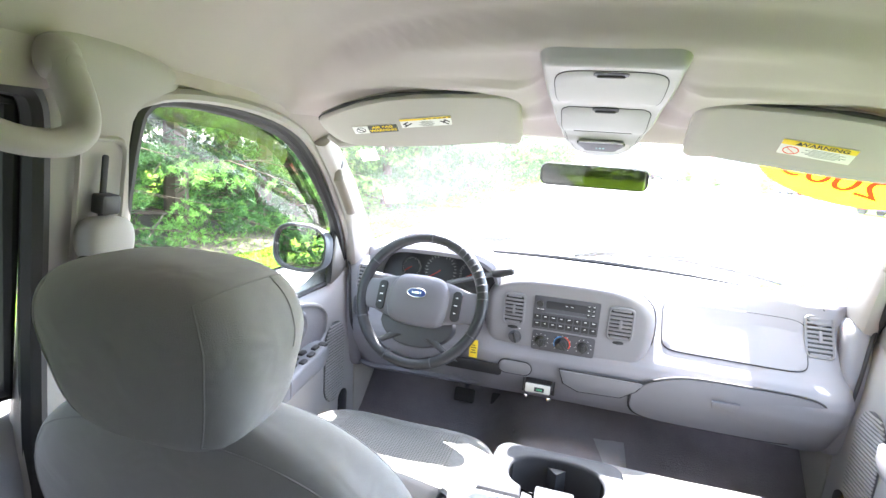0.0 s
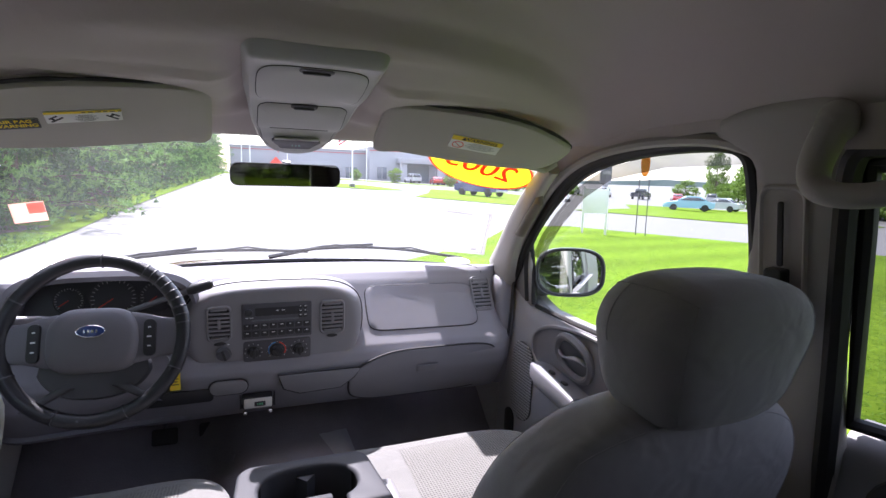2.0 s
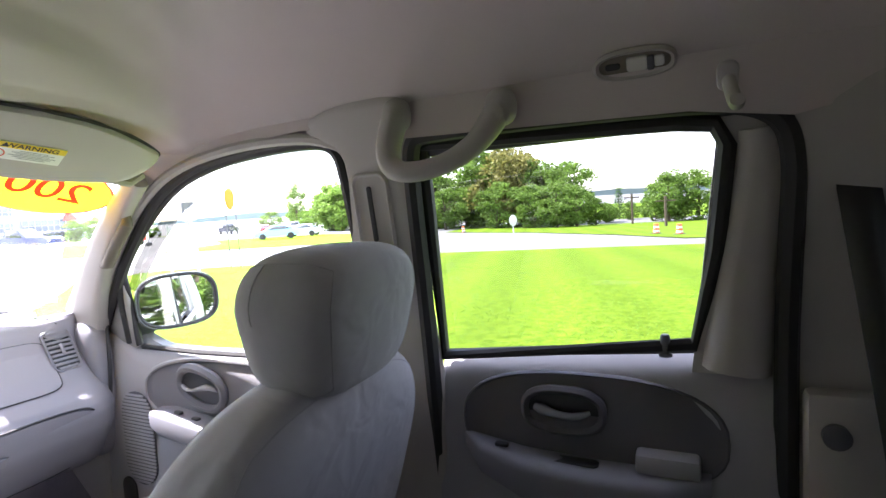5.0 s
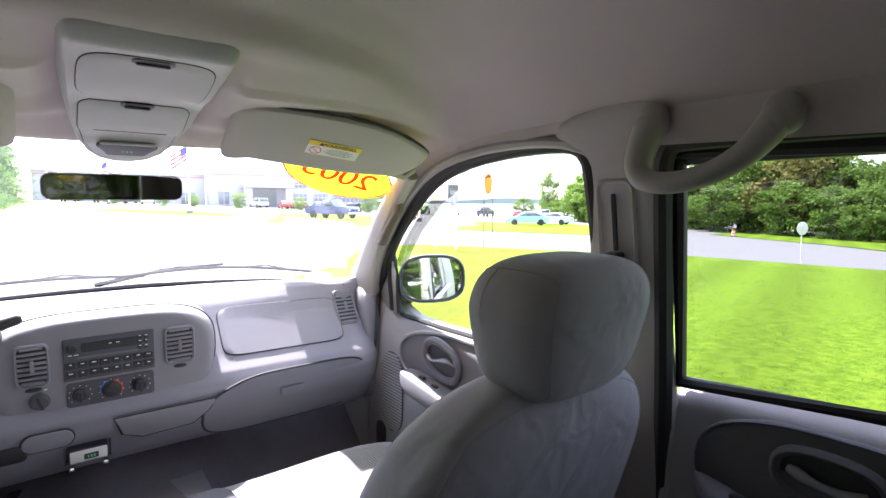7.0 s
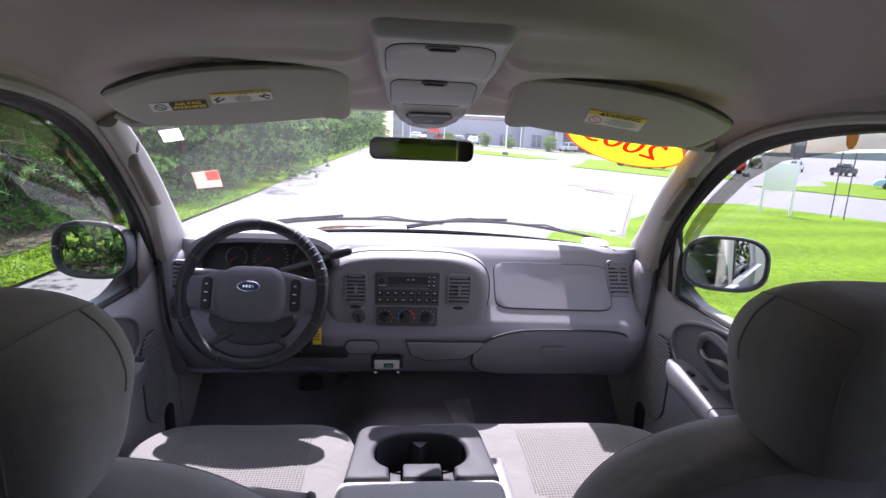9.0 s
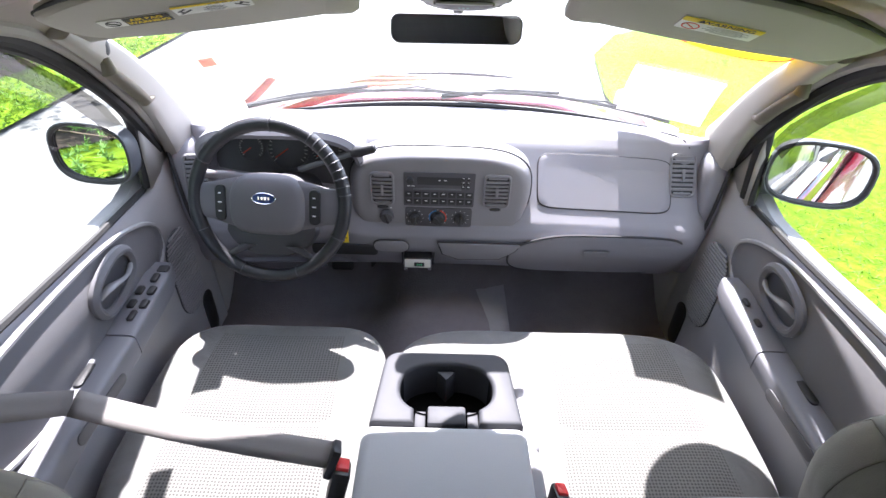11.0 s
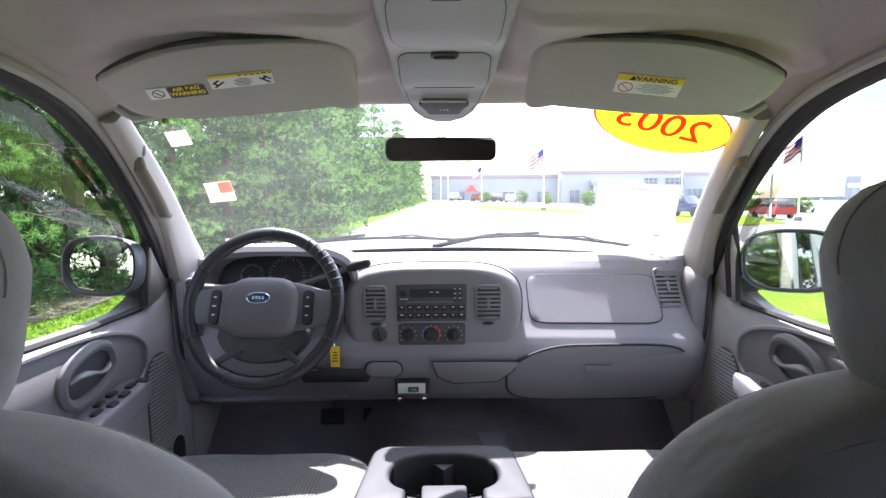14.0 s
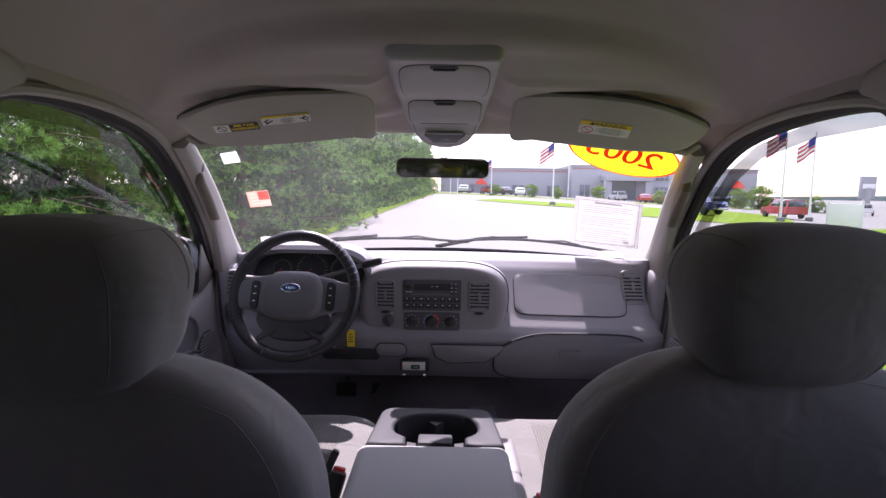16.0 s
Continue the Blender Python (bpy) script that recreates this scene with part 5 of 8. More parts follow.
key = thing("key_tag", (-0.29, 0.83, 0.96), "yellow paper key tag hanging from the ignition", "key tag")
bm = bmesh.new()
box(bm, (-0.299, 0.865, 1.000), (0.026, 0.002, 0.058), 0.0008, None, 1)
part("tag", bm, YELLOW, key)
bm = bmesh.new()
bars(bm, facing((-0.299, 0.8635, 1.000), (1, 0, 0), (0, 0, 1)), 0, 0.012, 1, 0, 0.018, 0.003, 4, 0.008)
part("tag_print", bm, BLACK, key, "", "stuff")
bm = bmesh.new()
tube(bm, [(-0.299, 0.865, 1.028), (-0.306, 0.868, 1.05), (-0.315, 0.87, 1.07)], 0.0015, 5)
part("ring_wire", bm, CHROME, key)

# trailer brake controller under the stack
tb = thing("brake_controller", (-0.088, 0.89, 0.895), "small black trailer brake controller under the dash", "brake controller")
bm = bmesh.new()
box(bm, (-0.088, 0.905, 0.912), (0.082, 0.10, 0.034), 0.004)
part("case", bm, BLACK, tb)
bm = bmesh.new()
slab(bm, facing((-0.088, 0.855, 0.912), (1, 0, 0), (0, 0, 1)), rrect(0.076, 0.028, 0.003), 0.003, 0.001)
part("face_plate", bm, LAMPLENS, tb, "pale silver face plate")
bm = bmesh.new()
slab(bm, facing((-0.083, 0.8515, 0.910), (1, 0, 0), (0, 0, 1)), rrect(0.03, 0.014, 0.002), 0.001, 0.0005)
part("display", bm, BLACK, tb)
bm = bmesh.new()
bars(bm, facing((-0.083, 0.8495, 0.910), (1, 0, 0), (0, 0, 1)), -0.006, 0, 3, 0.006, 0.004, 0.006)
part("display_digits", bm, mat("digit_green", (0.08, 0.45, 0.2), 0.4, 0.02, 5, 0), tb, "", "stuff")
bm = bmesh.new()
box(bm, (-0.088, 0.915, 0.885), (0.10, 0.05, 0.004), 0.001)
for s in (1, -1):
    box(bm, (-0.088 + 0.047 * s, 0.915, 0.905), (0.004, 0.05, 0.045), 0.001)
part("bracket", bm, DARKGR, tb)
for s in (1, -1):
    bm = bmesh.new()
    lathe(bm, ((0.006, 0), (0.006, 0.012), (0.001, 0.013)), facing((-0.088 + 0.035 * s, 0.888, 0.873), (1, 0, 0), (0, 0, 1)), 10)
    part("bracket_screw", bm, CHROME, tb)

# pedals
for x, w, h, z in ((-0.36, 0.075, 0.05, 0.73), (-0.24, 0.045, 0.11, 0.70)):
    pd = thing("pedal", (x, 1.14, z), "black rubber %s pedal" % ("brake" if w > 0.06 else "accelerator"), "pedal")
    bm = bmesh.new()
    slab(bm, facing((x, 1.10, z), (1, 0, 0), (0, 0.5, 1)), rrect(w, h, 0.008), 0.012, 0.004)
    part("pad", bm, RUBBER, pd)
    bm = bmesh.new()
    tube(bm, [(x, 1.11, z), (x, 1.16, z + 0.08), (x, 1.2, z + 0.15)], 0.008, 6)
    part("arm", bm, DARKGR, pd)
fm = thing("hump_mat", (0, 0.95, 0.71), "dark grey carpet mat over the floor hump", "floor mat")
bm = bmesh.new()
sheet(bm, lambda u, v: (-0.16 + 0.36 * u, 0.45 + 0.62 * v, 0.717 - 0.03 * abs(2 * u - 1) ** 3 + 0.02 * v), 12, 10)
thick(part("mat_sheet", bm, mat("mat_carpet", (0.24, 0.225, 0.23), 0.95, 0.2, 10, 0.7, 250), fm), 0.008)


# ---- visors, overhead console, mirror ----
VO = Vector((0.34, 0.518, 1.643))
VU = Vector((0.118, -0.018, -0.0165)).normalized()
VN = VU.cross(Vector((0, -0.049, 0.024))).normalized()
VV = VN.cross(VU)
VISOR_EDGE = [(-0.170, -0.079), (-0.135, -0.080), (-0.125, -0.072), (-0.08, -0.072), (0.061, -0.068), (0.177, -0.055), (0.25, -0.033), (0.279, 0.007), (0.288, 0.065), (0.264, 0.09), (0.19, 0.121), (0.1, 0.137), (0.0, 0.133), (-0.1, 0.12), (-0.150, 0.106), (-0.166, 0.085), (-0.170, 0.03)]


def smooth_loop(pts, k=4):
    out = []
    n = len(pts)
    for i in range(n):
        p0, p1, p2, p3 = [Vector(pts[(i + j) % n]) for j in (-1, 0, 1, 2)]
        for q in range(k):
            t = q / k
            out.append(0.5 * (2 * p1 + (p2 - p0) * t + (2 * p0 - 5 * p1 + 4 * p2 - p3) * t * t + (3 * p1 - p0 - 3 * p2 + p3) * t ** 3))
    return out


def visor(s):
    v = thing("sun_visor", (0.4 * s, 0.5, 1.65), "beige cloth sun visor folded up, with warning labels", "sun visor", "sun visors")
    flip = Matrix.Diagonal((s, 1, 1, 1))
    edge = smooth_loop(VISOR_EDGE)
    c = Vector((0.06, 0.03))
    bm = bmesh.new()
    rings = []
    for z, k in ((0.026, 0.95), (0.022, 0.99), (0.013, 1.0), (0.005, 0.992), (0.001, 0.965), (0.0, 0.90)):
        rings.append([flip @ (VO + VU * (c.x + (p.x - c.x) * k) + VV * (c.y + (p.y - c.y) * k) + VN * -z + VN * 0.0) for p in edge])
    loft(bm, rings)
    part("panel", bm, VISOR, v)
    at = lambda a, b, z=0.0: flip @ (VO + VU * a + VV * b + VN * z)
    bm = bmesh.new()
    tube(bm, [at(-0.16, -0.075, -0.014), at(-0.125, -0.075, -0.014)], 0.009, 8)
    part("clip", bm, TRIM, v)
    bm = bmesh.new()
    tube(bm, [at(0.22, -0.04, -0.012), at(0.275, -0.045, -0.012), at(0.30, -0.03, -0.03)], 0.010, 8)
    part("pivot", bm, TRIM, v)

    # shade in the gap between the visor's back edge and the headliner, put in as a dark tube
    bm = bmesh.new()
    back_edge = [p for p in edge if p.y > 0.06]
    back_edge.sort(key=lambda p: p.x)
    tube(bm, [at(p.x, p.y + 0.003, -0.011) for p in back_edge], [(0.0034 + 0.0012 * math.sin(1.7 * k) * math.sin(0.6 * k + 1)) * min(1.0, 0.25 + 4 * k * (len(back_edge) - 1 - k) / (len(back_edge) - 1) ** 2) for k in range(len(back_edge))], 6)
    part("edge_shade", bm, SEAM, v, "dark strip standing for the shade behind the visor")

    def card(a, b):
        return facing(at(a, b, 0.0005), (VU.x, VU.y * s, VU.z * s), (VV.x * s, VV.y, VV.z))
    if s > 0:
        put_label(v, card(0.06, 0.026), 0.122, 0.053, YELLOW, BLACK, 0.32, "WARNING", "white warning label with a yellow header")
    else:
        put_label(v, card(0.165, 0.032), 0.104, 0.03, DARKGR, YELLOW, 1.0, "AIR BAG\nWARNING", "dark label with yellow air bag warning text")
        put_label(v, card(0.045, 0.046), 0.116, 0.036, YELLOW, BLACK, 0.2, "", "white label with a yellow header and pictograms")


def put_label(v, m, w, h, head, ink, frac, text, words):
    bm = bmesh.new()
    slab(bm, m, rrect(w, h, 0.002), 0.0012, 0.0004)
    lb = part("label", bm, PAPER, v, words)
    if frac < 1:
        bm = bmesh.new()
        slab(bm, m @ Matrix.Translation((0, h / 2 - h * frac / 2, 0.0012)), rrect(w, h * frac, 0.002), 0.0006, 0.0002)
        part("label_header", bm, head, lb)
        if text:
            letters("header_text", text, h * frac * 1.0, m @ Matrix.Translation((0.008, h / 2 - h * frac / 2, 0.0024)), ink, lb, "", 0.0004)
            bm = bmesh.new()
            bm.faces.new([bm.verts.new(m @ Vector((x - 0.033, y + h / 2 - h * frac / 2, 0.0024))) for x, y in ((-0.006, -0.005), (0.006, -0.005), (0, 0.006))])
            part("warning_triangle", bm, ink, lb)
            bm = bmesh.new()
            ring(bm, m @ Matrix.Translation((-w * 0.33, -h * 0.18, 0.0012)), ell(0.014, 0.014, 20), 0.002, 0.0006, 0.0002)
            tube(bm, [m @ Vector((-w * 0.33 - 0.009, -h * 0.18 + 0.009, 0.0018)), m @ Vector((-w * 0.33 + 0.009, -h * 0.18 - 0.009, 0.0018))], 0.0008, 4)
            part("ban_sign", bm, REDP, lb)
            bm = bmesh.new()
            bars(bm, m, w * 0.12, h * 0.08, 1, 0, w * 0.6, 0.0016, 6, 0.0045, 0.0016)
            part("label_print", bm, LEVER, lb, "", "stuff")
        else:
            bm = bmesh.new()
            for cx_, tl in ((-w * 0.37, 35), (w * 0.38, -40)):
                tm = m @ Matrix.Translation((cx_, -h * 0.1, 0)) @ pose(0, 0, 0, 0, 0, tl)
                bars(bm, tm, 0, 0.006, 1, 0, 0.026, 0.004, 2, 0.009, 0.0016)
                bars(bm, tm, -0.004, 0.001, 1, 0, 0.008, 0.009, 1, 0.0, 0.0017)
            bars(bm, m, 0.002, h * 0.12, 1, 0, 0.036, 0.0014, 6, 0.0036, 0.0016)
            bars(bm, m, 0.0, h * 0.4, 6, 0.011, 0.009, 0.0028, 1, 0, 0.0022)
            part("label_print", bm, BLACK, lb, "", "stuff")
    else:
        bm = bmesh.new()
        slab(bm, m @ Matrix.Translation((0.018, 0, 0.0012)), rrect(w - 0.036, h, 0.002), 0.0006, 0.0002)
        part("label_field", bm, head, lb)
        letters("field_text", text, h * 0.43, m @ Matrix.Translation((0.018, 0.002, 0.0024)), ink, lb, "", 0.0005)
        bm = bmesh.new()
        ring(bm, m @ Matrix.Translation((-w / 2 + 0.018, 0, 0.0012)), ell(0.011, 0.011, 20), 0.0016, 0.0006, 0.0002)
        tube(bm, [m @ Vector((-w / 2 + 0.018 - 0.007, 0.007, 0.0018)), m @ Vector((-w / 2 + 0.018 + 0.007, -0.007, 0.0018))], 0.0008, 4)
        part("ban_sign", bm, BLACK, lb)


visor(1)
visor(-1)

oc = thing("overhead_console", (0.005, 0.5, 1.74), "grey plastic overhead console with two bins and a small display", "overhead console")
OCX = 0.004


def lin(tab, x):
    for (x0, a), (x1, b) in zip(tab, tab[1:]):
        if x <= x1:
            return a + (b - a) * max(0.0, (x - x0) / (x1 - x0))
    return tab[-1][1]


def oc_w(y):
    return lin([(0.236, 0.094), (0.2375, 0.100), (0.241, 0.107), (0.249, 0.1135), (0.262, 0.117), (0.28, 0.1185), (0.34, 0.119), (0.42, 0.117), (0.48, 0.114), (0.54, 0.108), (0.60, 0.100), (0.645, 0.091), (0.68, 0.079), (0.708, 0.063), (0.727, 0.044), (0.738, 0.016)], y)


def oc_z(y):
    return lerp([(0.20, 1.776), (0.26, 1.746), (0.45, 1.711), (0.60, 1.668), (0.66, 1.645), (0.70, 1.630), (0.738, 1.617)], y)


bm = bmesh.new()
rings = []
for k in range(41):
    y = 0.236 + 0.502 * (k / 40) ** 1.35
    w = oc_w(y)
    zt, zb = roof_z(0, min(y, 0.72)) + 0.004, oc_z(y)
    zb += max(0.0, zt - zb - 0.002) * max(0.0, 1 - (y - 0.236) / 0.02) ** 1.5
    if y > 0.69:
        zt = max(zt, zb + 0.03)
    row = []
    for i in range(41):
        t = -1 + 2 * i / 40
        x = w * math.copysign(min(1, abs(t) * 1.0), t)
        z = zb + (max(zt - zb, 0.01)) * max(0.0, (abs(t) - 0.93) / 0.07) ** 1.3
        row.append(Vector((OCX + x * (1 + 0.05 * max(0.0, (abs(t) - 0.8) / 0.2)), y, z)))
    row += [Vector((OCX + w, y, zt + 0.02)), Vector((OCX - w, y, zt + 0.02))]
    rings.append(row)
loft(bm, rings)
part("housing", bm, OVERHEAD, oc)
def oc_face(y):
    s = (oc_z(y + 0.01) - oc_z(y - 0.01)) / 0.02
    return facing((OCX, y, oc_z(y) + 0.001), (1, 0, 0), (0, -1, -s))
def oc_lid(outline, name):
    """A flush lid whose outline (x, y) lies on the console's underside."""
    ys = [y for _, y in outline]
    yc = (min(ys) + max(ys)) / 2
    rows = []
    for z, k in ((-0.002, 1.0), (0.001, 1.0), (0.0018, 0.99), (0.0018, 0.7), (0.0018, 0.4), (0.0018, 0.1)):
        rows.append([Vector((OCX + x * k, yc + (y - yc) * k, oc_z(yc + (y - yc) * k) - z)) for x, y in outline])
    bm = bmesh.new()
    loft(bm, rows)
    ob = part(name, bm, OVERHEAD, oc)
    bm = bmesh.new()
    tube(bm, [p + Vector((0, 0, 0.0008)) for p in rows[1]], 0.0013, 5, closed=True)
    part("lid_seam", bm, SEAM, ob)
    return ob


lid1 = oc_lid([(x * (1.0 - 0.25 * (y > 0) * y), 0.372 + y) for x, y in ell(0.098, 0.090, 56, 4.2)], "bin_lid")
low_lid = []
for i in range(25):
    y = 0.478 + 0.236 * (i / 24)
    low_lid.append((min(oc_w(y) - 0.014, 0.090) * (1 - 0.17 * max(0.0, 1 - (y - 0.478) / 0.022) ** 2.2), y))
low_lid = [(x, y) for x, y in low_lid if x > 0.004]
lid2 = oc_lid(low_lid + [(-x, y) for x, y in reversed(low_lid)], "bin_lid")
bm = bmesh.new()
tube(bm, [(OCX + 0.064 * t, 0.590, oc_z(0.590) - 0.0020) for t in (-1, -0.5, 0, 0.5, 1)], 0.0011, 5)
part("lid_crease", bm, SEAM, lid2)
for y, w, lid in ((0.294, 0.06, lid1), (0.484, 0.054, lid2)):
    bm = bmesh.new()
    slab(bm, oc_face(y) @ Matrix.Translation((0, 0, 0.0015)), rrect(w, 0.020, 0.008), 0.003, 0.001)
    lt = part("lid_latch", bm, BLACK, lid, "dark thumb latch")
    bm = bmesh.new()
    slab(bm, oc_face(y + 0.006) @ Matrix.Translation((0, 0, 0.0035)), rrect(w - 0.012, 0.006, 0.003), 0.004, 0.0015)
    part("latch_tab", bm, DARKGR, lt)
bm = bmesh.new()
slab(bm, oc_face(0.668) @ Matrix.Translation((0, 0, 0.004)), [(x * (1 - 0.3 * (y < 0)), y) for x, y in rrect(0.112, 0.058, 0.014)], 0.006, 0.002)
dsp = part("display_window", bm, BLACK, oc, "dark compass display window")
bm = bmesh.new()
slab(bm, oc_face(0.638) @ Matrix.Translation((0, 0, 0.006)), rrect(0.104, 0.007, 0.003), 0.004, 0.002)
part("display_brow", bm, OVERHEAD, dsp)
bm = bmesh.new()
bars(bm, oc_face(0.672) @ Matrix.Translation((0, 0, 0.0108)), -0.008, 0, 3, 0.008, 0.005, 0.007)
part("display_digits", bm, mat("display_green", (0.12, 0.3, 0.25), 0.4, 0.02, 5, 0), dsp)

mirr = thing("rear_view_mirror", (0, 0.85, 1.60), "black inside mirror with dark glass on the windscreen", "mirror")
mmx = facing((-0.002, 0.842, 1.562), (1, 0.0, 0), (0, -0.02, 1)) @ pose(0, 0, 0, 0, 3, 0)
o = rrect(0.292, 0.062, 0.02, 6)
bm = bmesh.new()
loft(bm, [[mmx @ Vector((x * k, y * (2 * k - 1 if k < 1 else k), z)) for x, y in o] for z, k in ((-0.03, 0.80), (-0.02, 0.95), (0.0, 1.0), (0.004, 0.995), (0.004, 0.985), (0.001, 0.98))])
part("shell", bm, BLACK, mirr)
bm = bmesh.new()
bm.faces.new([bm.verts.new(mmx @ Vector((x * 0.978, y * 0.92, 0.0022))) for x, y in o])
part("glass", bm, DIMMIR, mirr, "dark dimming mirror glass")
bm = bmesh.new()
tube(bm, [(0.0, 0.87, 1.57), (0.0, 0.88, 1.585), (0.0, 0.875, 1.60)], [0.014, 0.010, 0.012], 8)
part("stem", bm, BLACK, mirr)

# ---- seats ----
def front_seat(cx, x0, x1, name_label, dy, hw, ic):
    """A front seat: cushion from x0 to x1, backrest centred on cx."""
    st = thing("front_seat", (cx, 0.3, 0.6), name_label, "car seat", "front seats")
    bm = bmesh.new()

    def cush(q):
        z = q.z
        if q.z > 0:
            z = q.z * (1 - 0.10 * max(0, 0.7 - abs(q.x)) ) + 0.10 * abs(q.x) ** 3 * (1 - abs(q.y) ** 4)
            z += 0.12 * q.y - 0.06
        return Vector((q.x * (1 - 0.05 * max(0, q.y) ** 3), q.y, z))
    w = x1 - x0
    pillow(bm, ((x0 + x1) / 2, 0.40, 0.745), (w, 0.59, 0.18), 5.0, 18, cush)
    cu = part("cushion", bm, SEATSUN, st, "grey cloth seat cushion, toned down against the sun")
    # woven insert, follows the cushion's top
    bm = bmesh.new()
    iw = 0.34

    def top(x, y):
        qx, qy = (x - (x0 + x1) / 2) / (w / 2), (y - 0.40) / 0.295
        e = 5.0
        k = max(0.0, 1 - min(1, abs(qx)) ** e - min(1, abs(qy)) ** e) ** (1 / e)
        z = k * (1 - 0.10 * max(0, 0.7 - abs(qx))) + 0.10 * abs(qx) ** 3 * (1 - abs(qy) ** 4) + 0.12 * qy - 0.06
        return 0.745 + 0.09 * z

    def ins(u, v):
        y = 0.12 + 0.505 * v
        x = ic + (u - 0.5) * iw * (1.06 - 0.12 * v)
        groove = 0.006 * (math.exp(-((v - 0.45) / 0.03) ** 2))
        rim = 0.004 * min(1, 12 * min(u, 1 - u, v, 1 - v))
        return (x, y, top(x, y) + rim - groove + 0.001)
    sheet(bm, ins, 20, 26)
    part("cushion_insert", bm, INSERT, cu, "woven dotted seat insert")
    bm = bmesh.new()
    box(bm, ((x0 + x1) / 2, 0.38, 0.63), (w - 0.06, 0.5, 0.10), 0.02)
    part("seat_base", bm, DARKGR, st)
    # backrest
    bw = 0.545
    bm = bmesh.new()

    def back(q):
        t = (q.z + 1) / 2
        x = q.x * (1 - 0.17 * max(0, t - 0.55) ** 2 / 0.2)
        z = q.z - 0.10 * (abs(q.x) ** 3) * t
        y = q.y * (1 - 0.25 * t) - 0.40 * (t - 0.0) * 1.0 + 0.25 * abs(q.x) ** 3 * (q.y > 0)
        return Vector((x, y, z))
    pillow(bm, (cx, -0.03 + dy, 1.035), (bw, 0.20, 0.49), 3.6, 18, lambda q: Vector((back(q).x, back(q).y * 1.0 - 1.25 * ((q.z + 1) / 2), back(q).z)))
    bkr = part("backrest", bm, CLOTH, st, "grey cloth backrest")

    def on_back(q):
        k = (abs(q[0]) ** 3.6 + abs(q[1]) ** 3.6 + abs(q[2]) ** 3.6) ** (1 / 3.6)
        q = Vector(q) / k
        p = back(q)
        return Vector((cx + p.x * bw / 2, -0.03 + dy + (p.y - 1.25 * ((q.z + 1) / 2)) * 0.10, 1.035 + p.z * 0.245))
    for sy in (-0.82, 0.72):
        bm = bmesh.new()
        tube(bm, [on_back((-1, sy, -0.9 + 1.9 * k / 16)) for k in range(17)] + [on_back((-1 + 2 * k / 24, sy, 1)) for k in range(1, 24)] + [on_back((1, sy, 1 - 1.9 * k / 16)) for k in range(17)], 0.0012, 5)
        part("backrest_seam", bm, PIPING, bkr)
    # headrest
    bm = bmesh.new()

    def head(q):
        t = (q.z + 1) / 2
        x = q.x * (0.80 + 0.24 * min(1, t * 1.5) - 0.06 * t)
        y = q.y * (0.75 + 0.25 * t) - 0.18 * (t - 0.5)
        return Vector((x, y, q.z - 0.05 * abs(q.x) ** 2 * (q.z > 0)))
    HC, HS, HE = (cx, -0.217 + dy, 1.348), (hw, 0.192, 0.21), 3.5
    pillow(bm, HC, HS, HE, 18, head)
    hd = part("headrest", bm, CLOTH, st, "large grey cloth head restraint")

    def on_head(q):
        k = (abs(q[0]) ** HE + abs(q[1]) ** HE + abs(q[2]) ** HE) ** (1 / HE)
        p = head(Vector(q) / k)
        return Vector((HC[0] + p.x * HS[0] / 2, HC[1] + p.y * HS[1] / 2, HC[2] + p.z * HS[2] / 2))
    # side seams and a cross seam over the top
    for sx in (1, -1):
        bm = bmesh.new()
        loop = []
        for k in range(48):
            a = 2 * math.pi * k / 48
            c, s_ = math.cos(a), math.sin(a)
            m_ = max(abs(c), abs(s_))
            loop.append(on_head((0.86 * sx, c / m_, s_ / m_)))
        tube(bm, loop, 0.0012, 5, closed=True)
        part("headrest_seam", bm, PIPING, hd)
        bm = bmesh.new()
        tube(bm, [on_head((sx, 0.25 + 0.1 * t, 0.2 + 0.8 * t)) for t in [k / 8 for k in range(9)]] + [on_head((sx * (1 - 0.14 * t), 0.35, 1)) for t in (0.5, 1)], 0.0011, 5)
        part("headrest_seam", bm, PIPING, hd)
    for s in (1, -1):
        bm = bmesh.new()
        tube(bm, [(cx + 0.07 * s, -0.215 + dy, 1.27), (cx + 0.07 * s, -0.2 + dy, 1.20)], 0.006, 8)
        part("headrest_post", bm, CHROME, st)
    return st


front_seat(-0.43, -0.715, -0.150, "light grey cloth driver seat with woven insert, belt across it", 0.0, 0.272, -0.43)
front_seat(0.455, -0.142, 0.705, "light grey cloth passenger bench seat with woven insert", 0.075, 0.285, 0.425)

# fold-down centre console
cs = thing("centre_console", (0, 0.2, 0.85), "grey padded fold-down armrest console with cup holders", "console")
bm = bmesh.new()
box(bm, (-0.008, 0.10, 0.885), (0.330, 0.36, 0.10), 0.022, None, 4)
lidc = part("armrest_lid", bm, LIDTONE, cs, "grey padded armrest lid")
# cup tray: outer shell with a two-lobed well
mT = pose(-0.004, 0.3835, 0.93)


def well(n, k=1.0):
    out = []
    for i in range(n):
        t = 2 * math.pi * i / n
        a, b = math.cos(t), math.sin(t)
        out.append((0.098 * k * math.copysign(abs(a) ** 0.72, a), -0.012 + 0.062 * k * math.copysign(abs(b) ** 0.85, b)))
    return out


W = well(64)
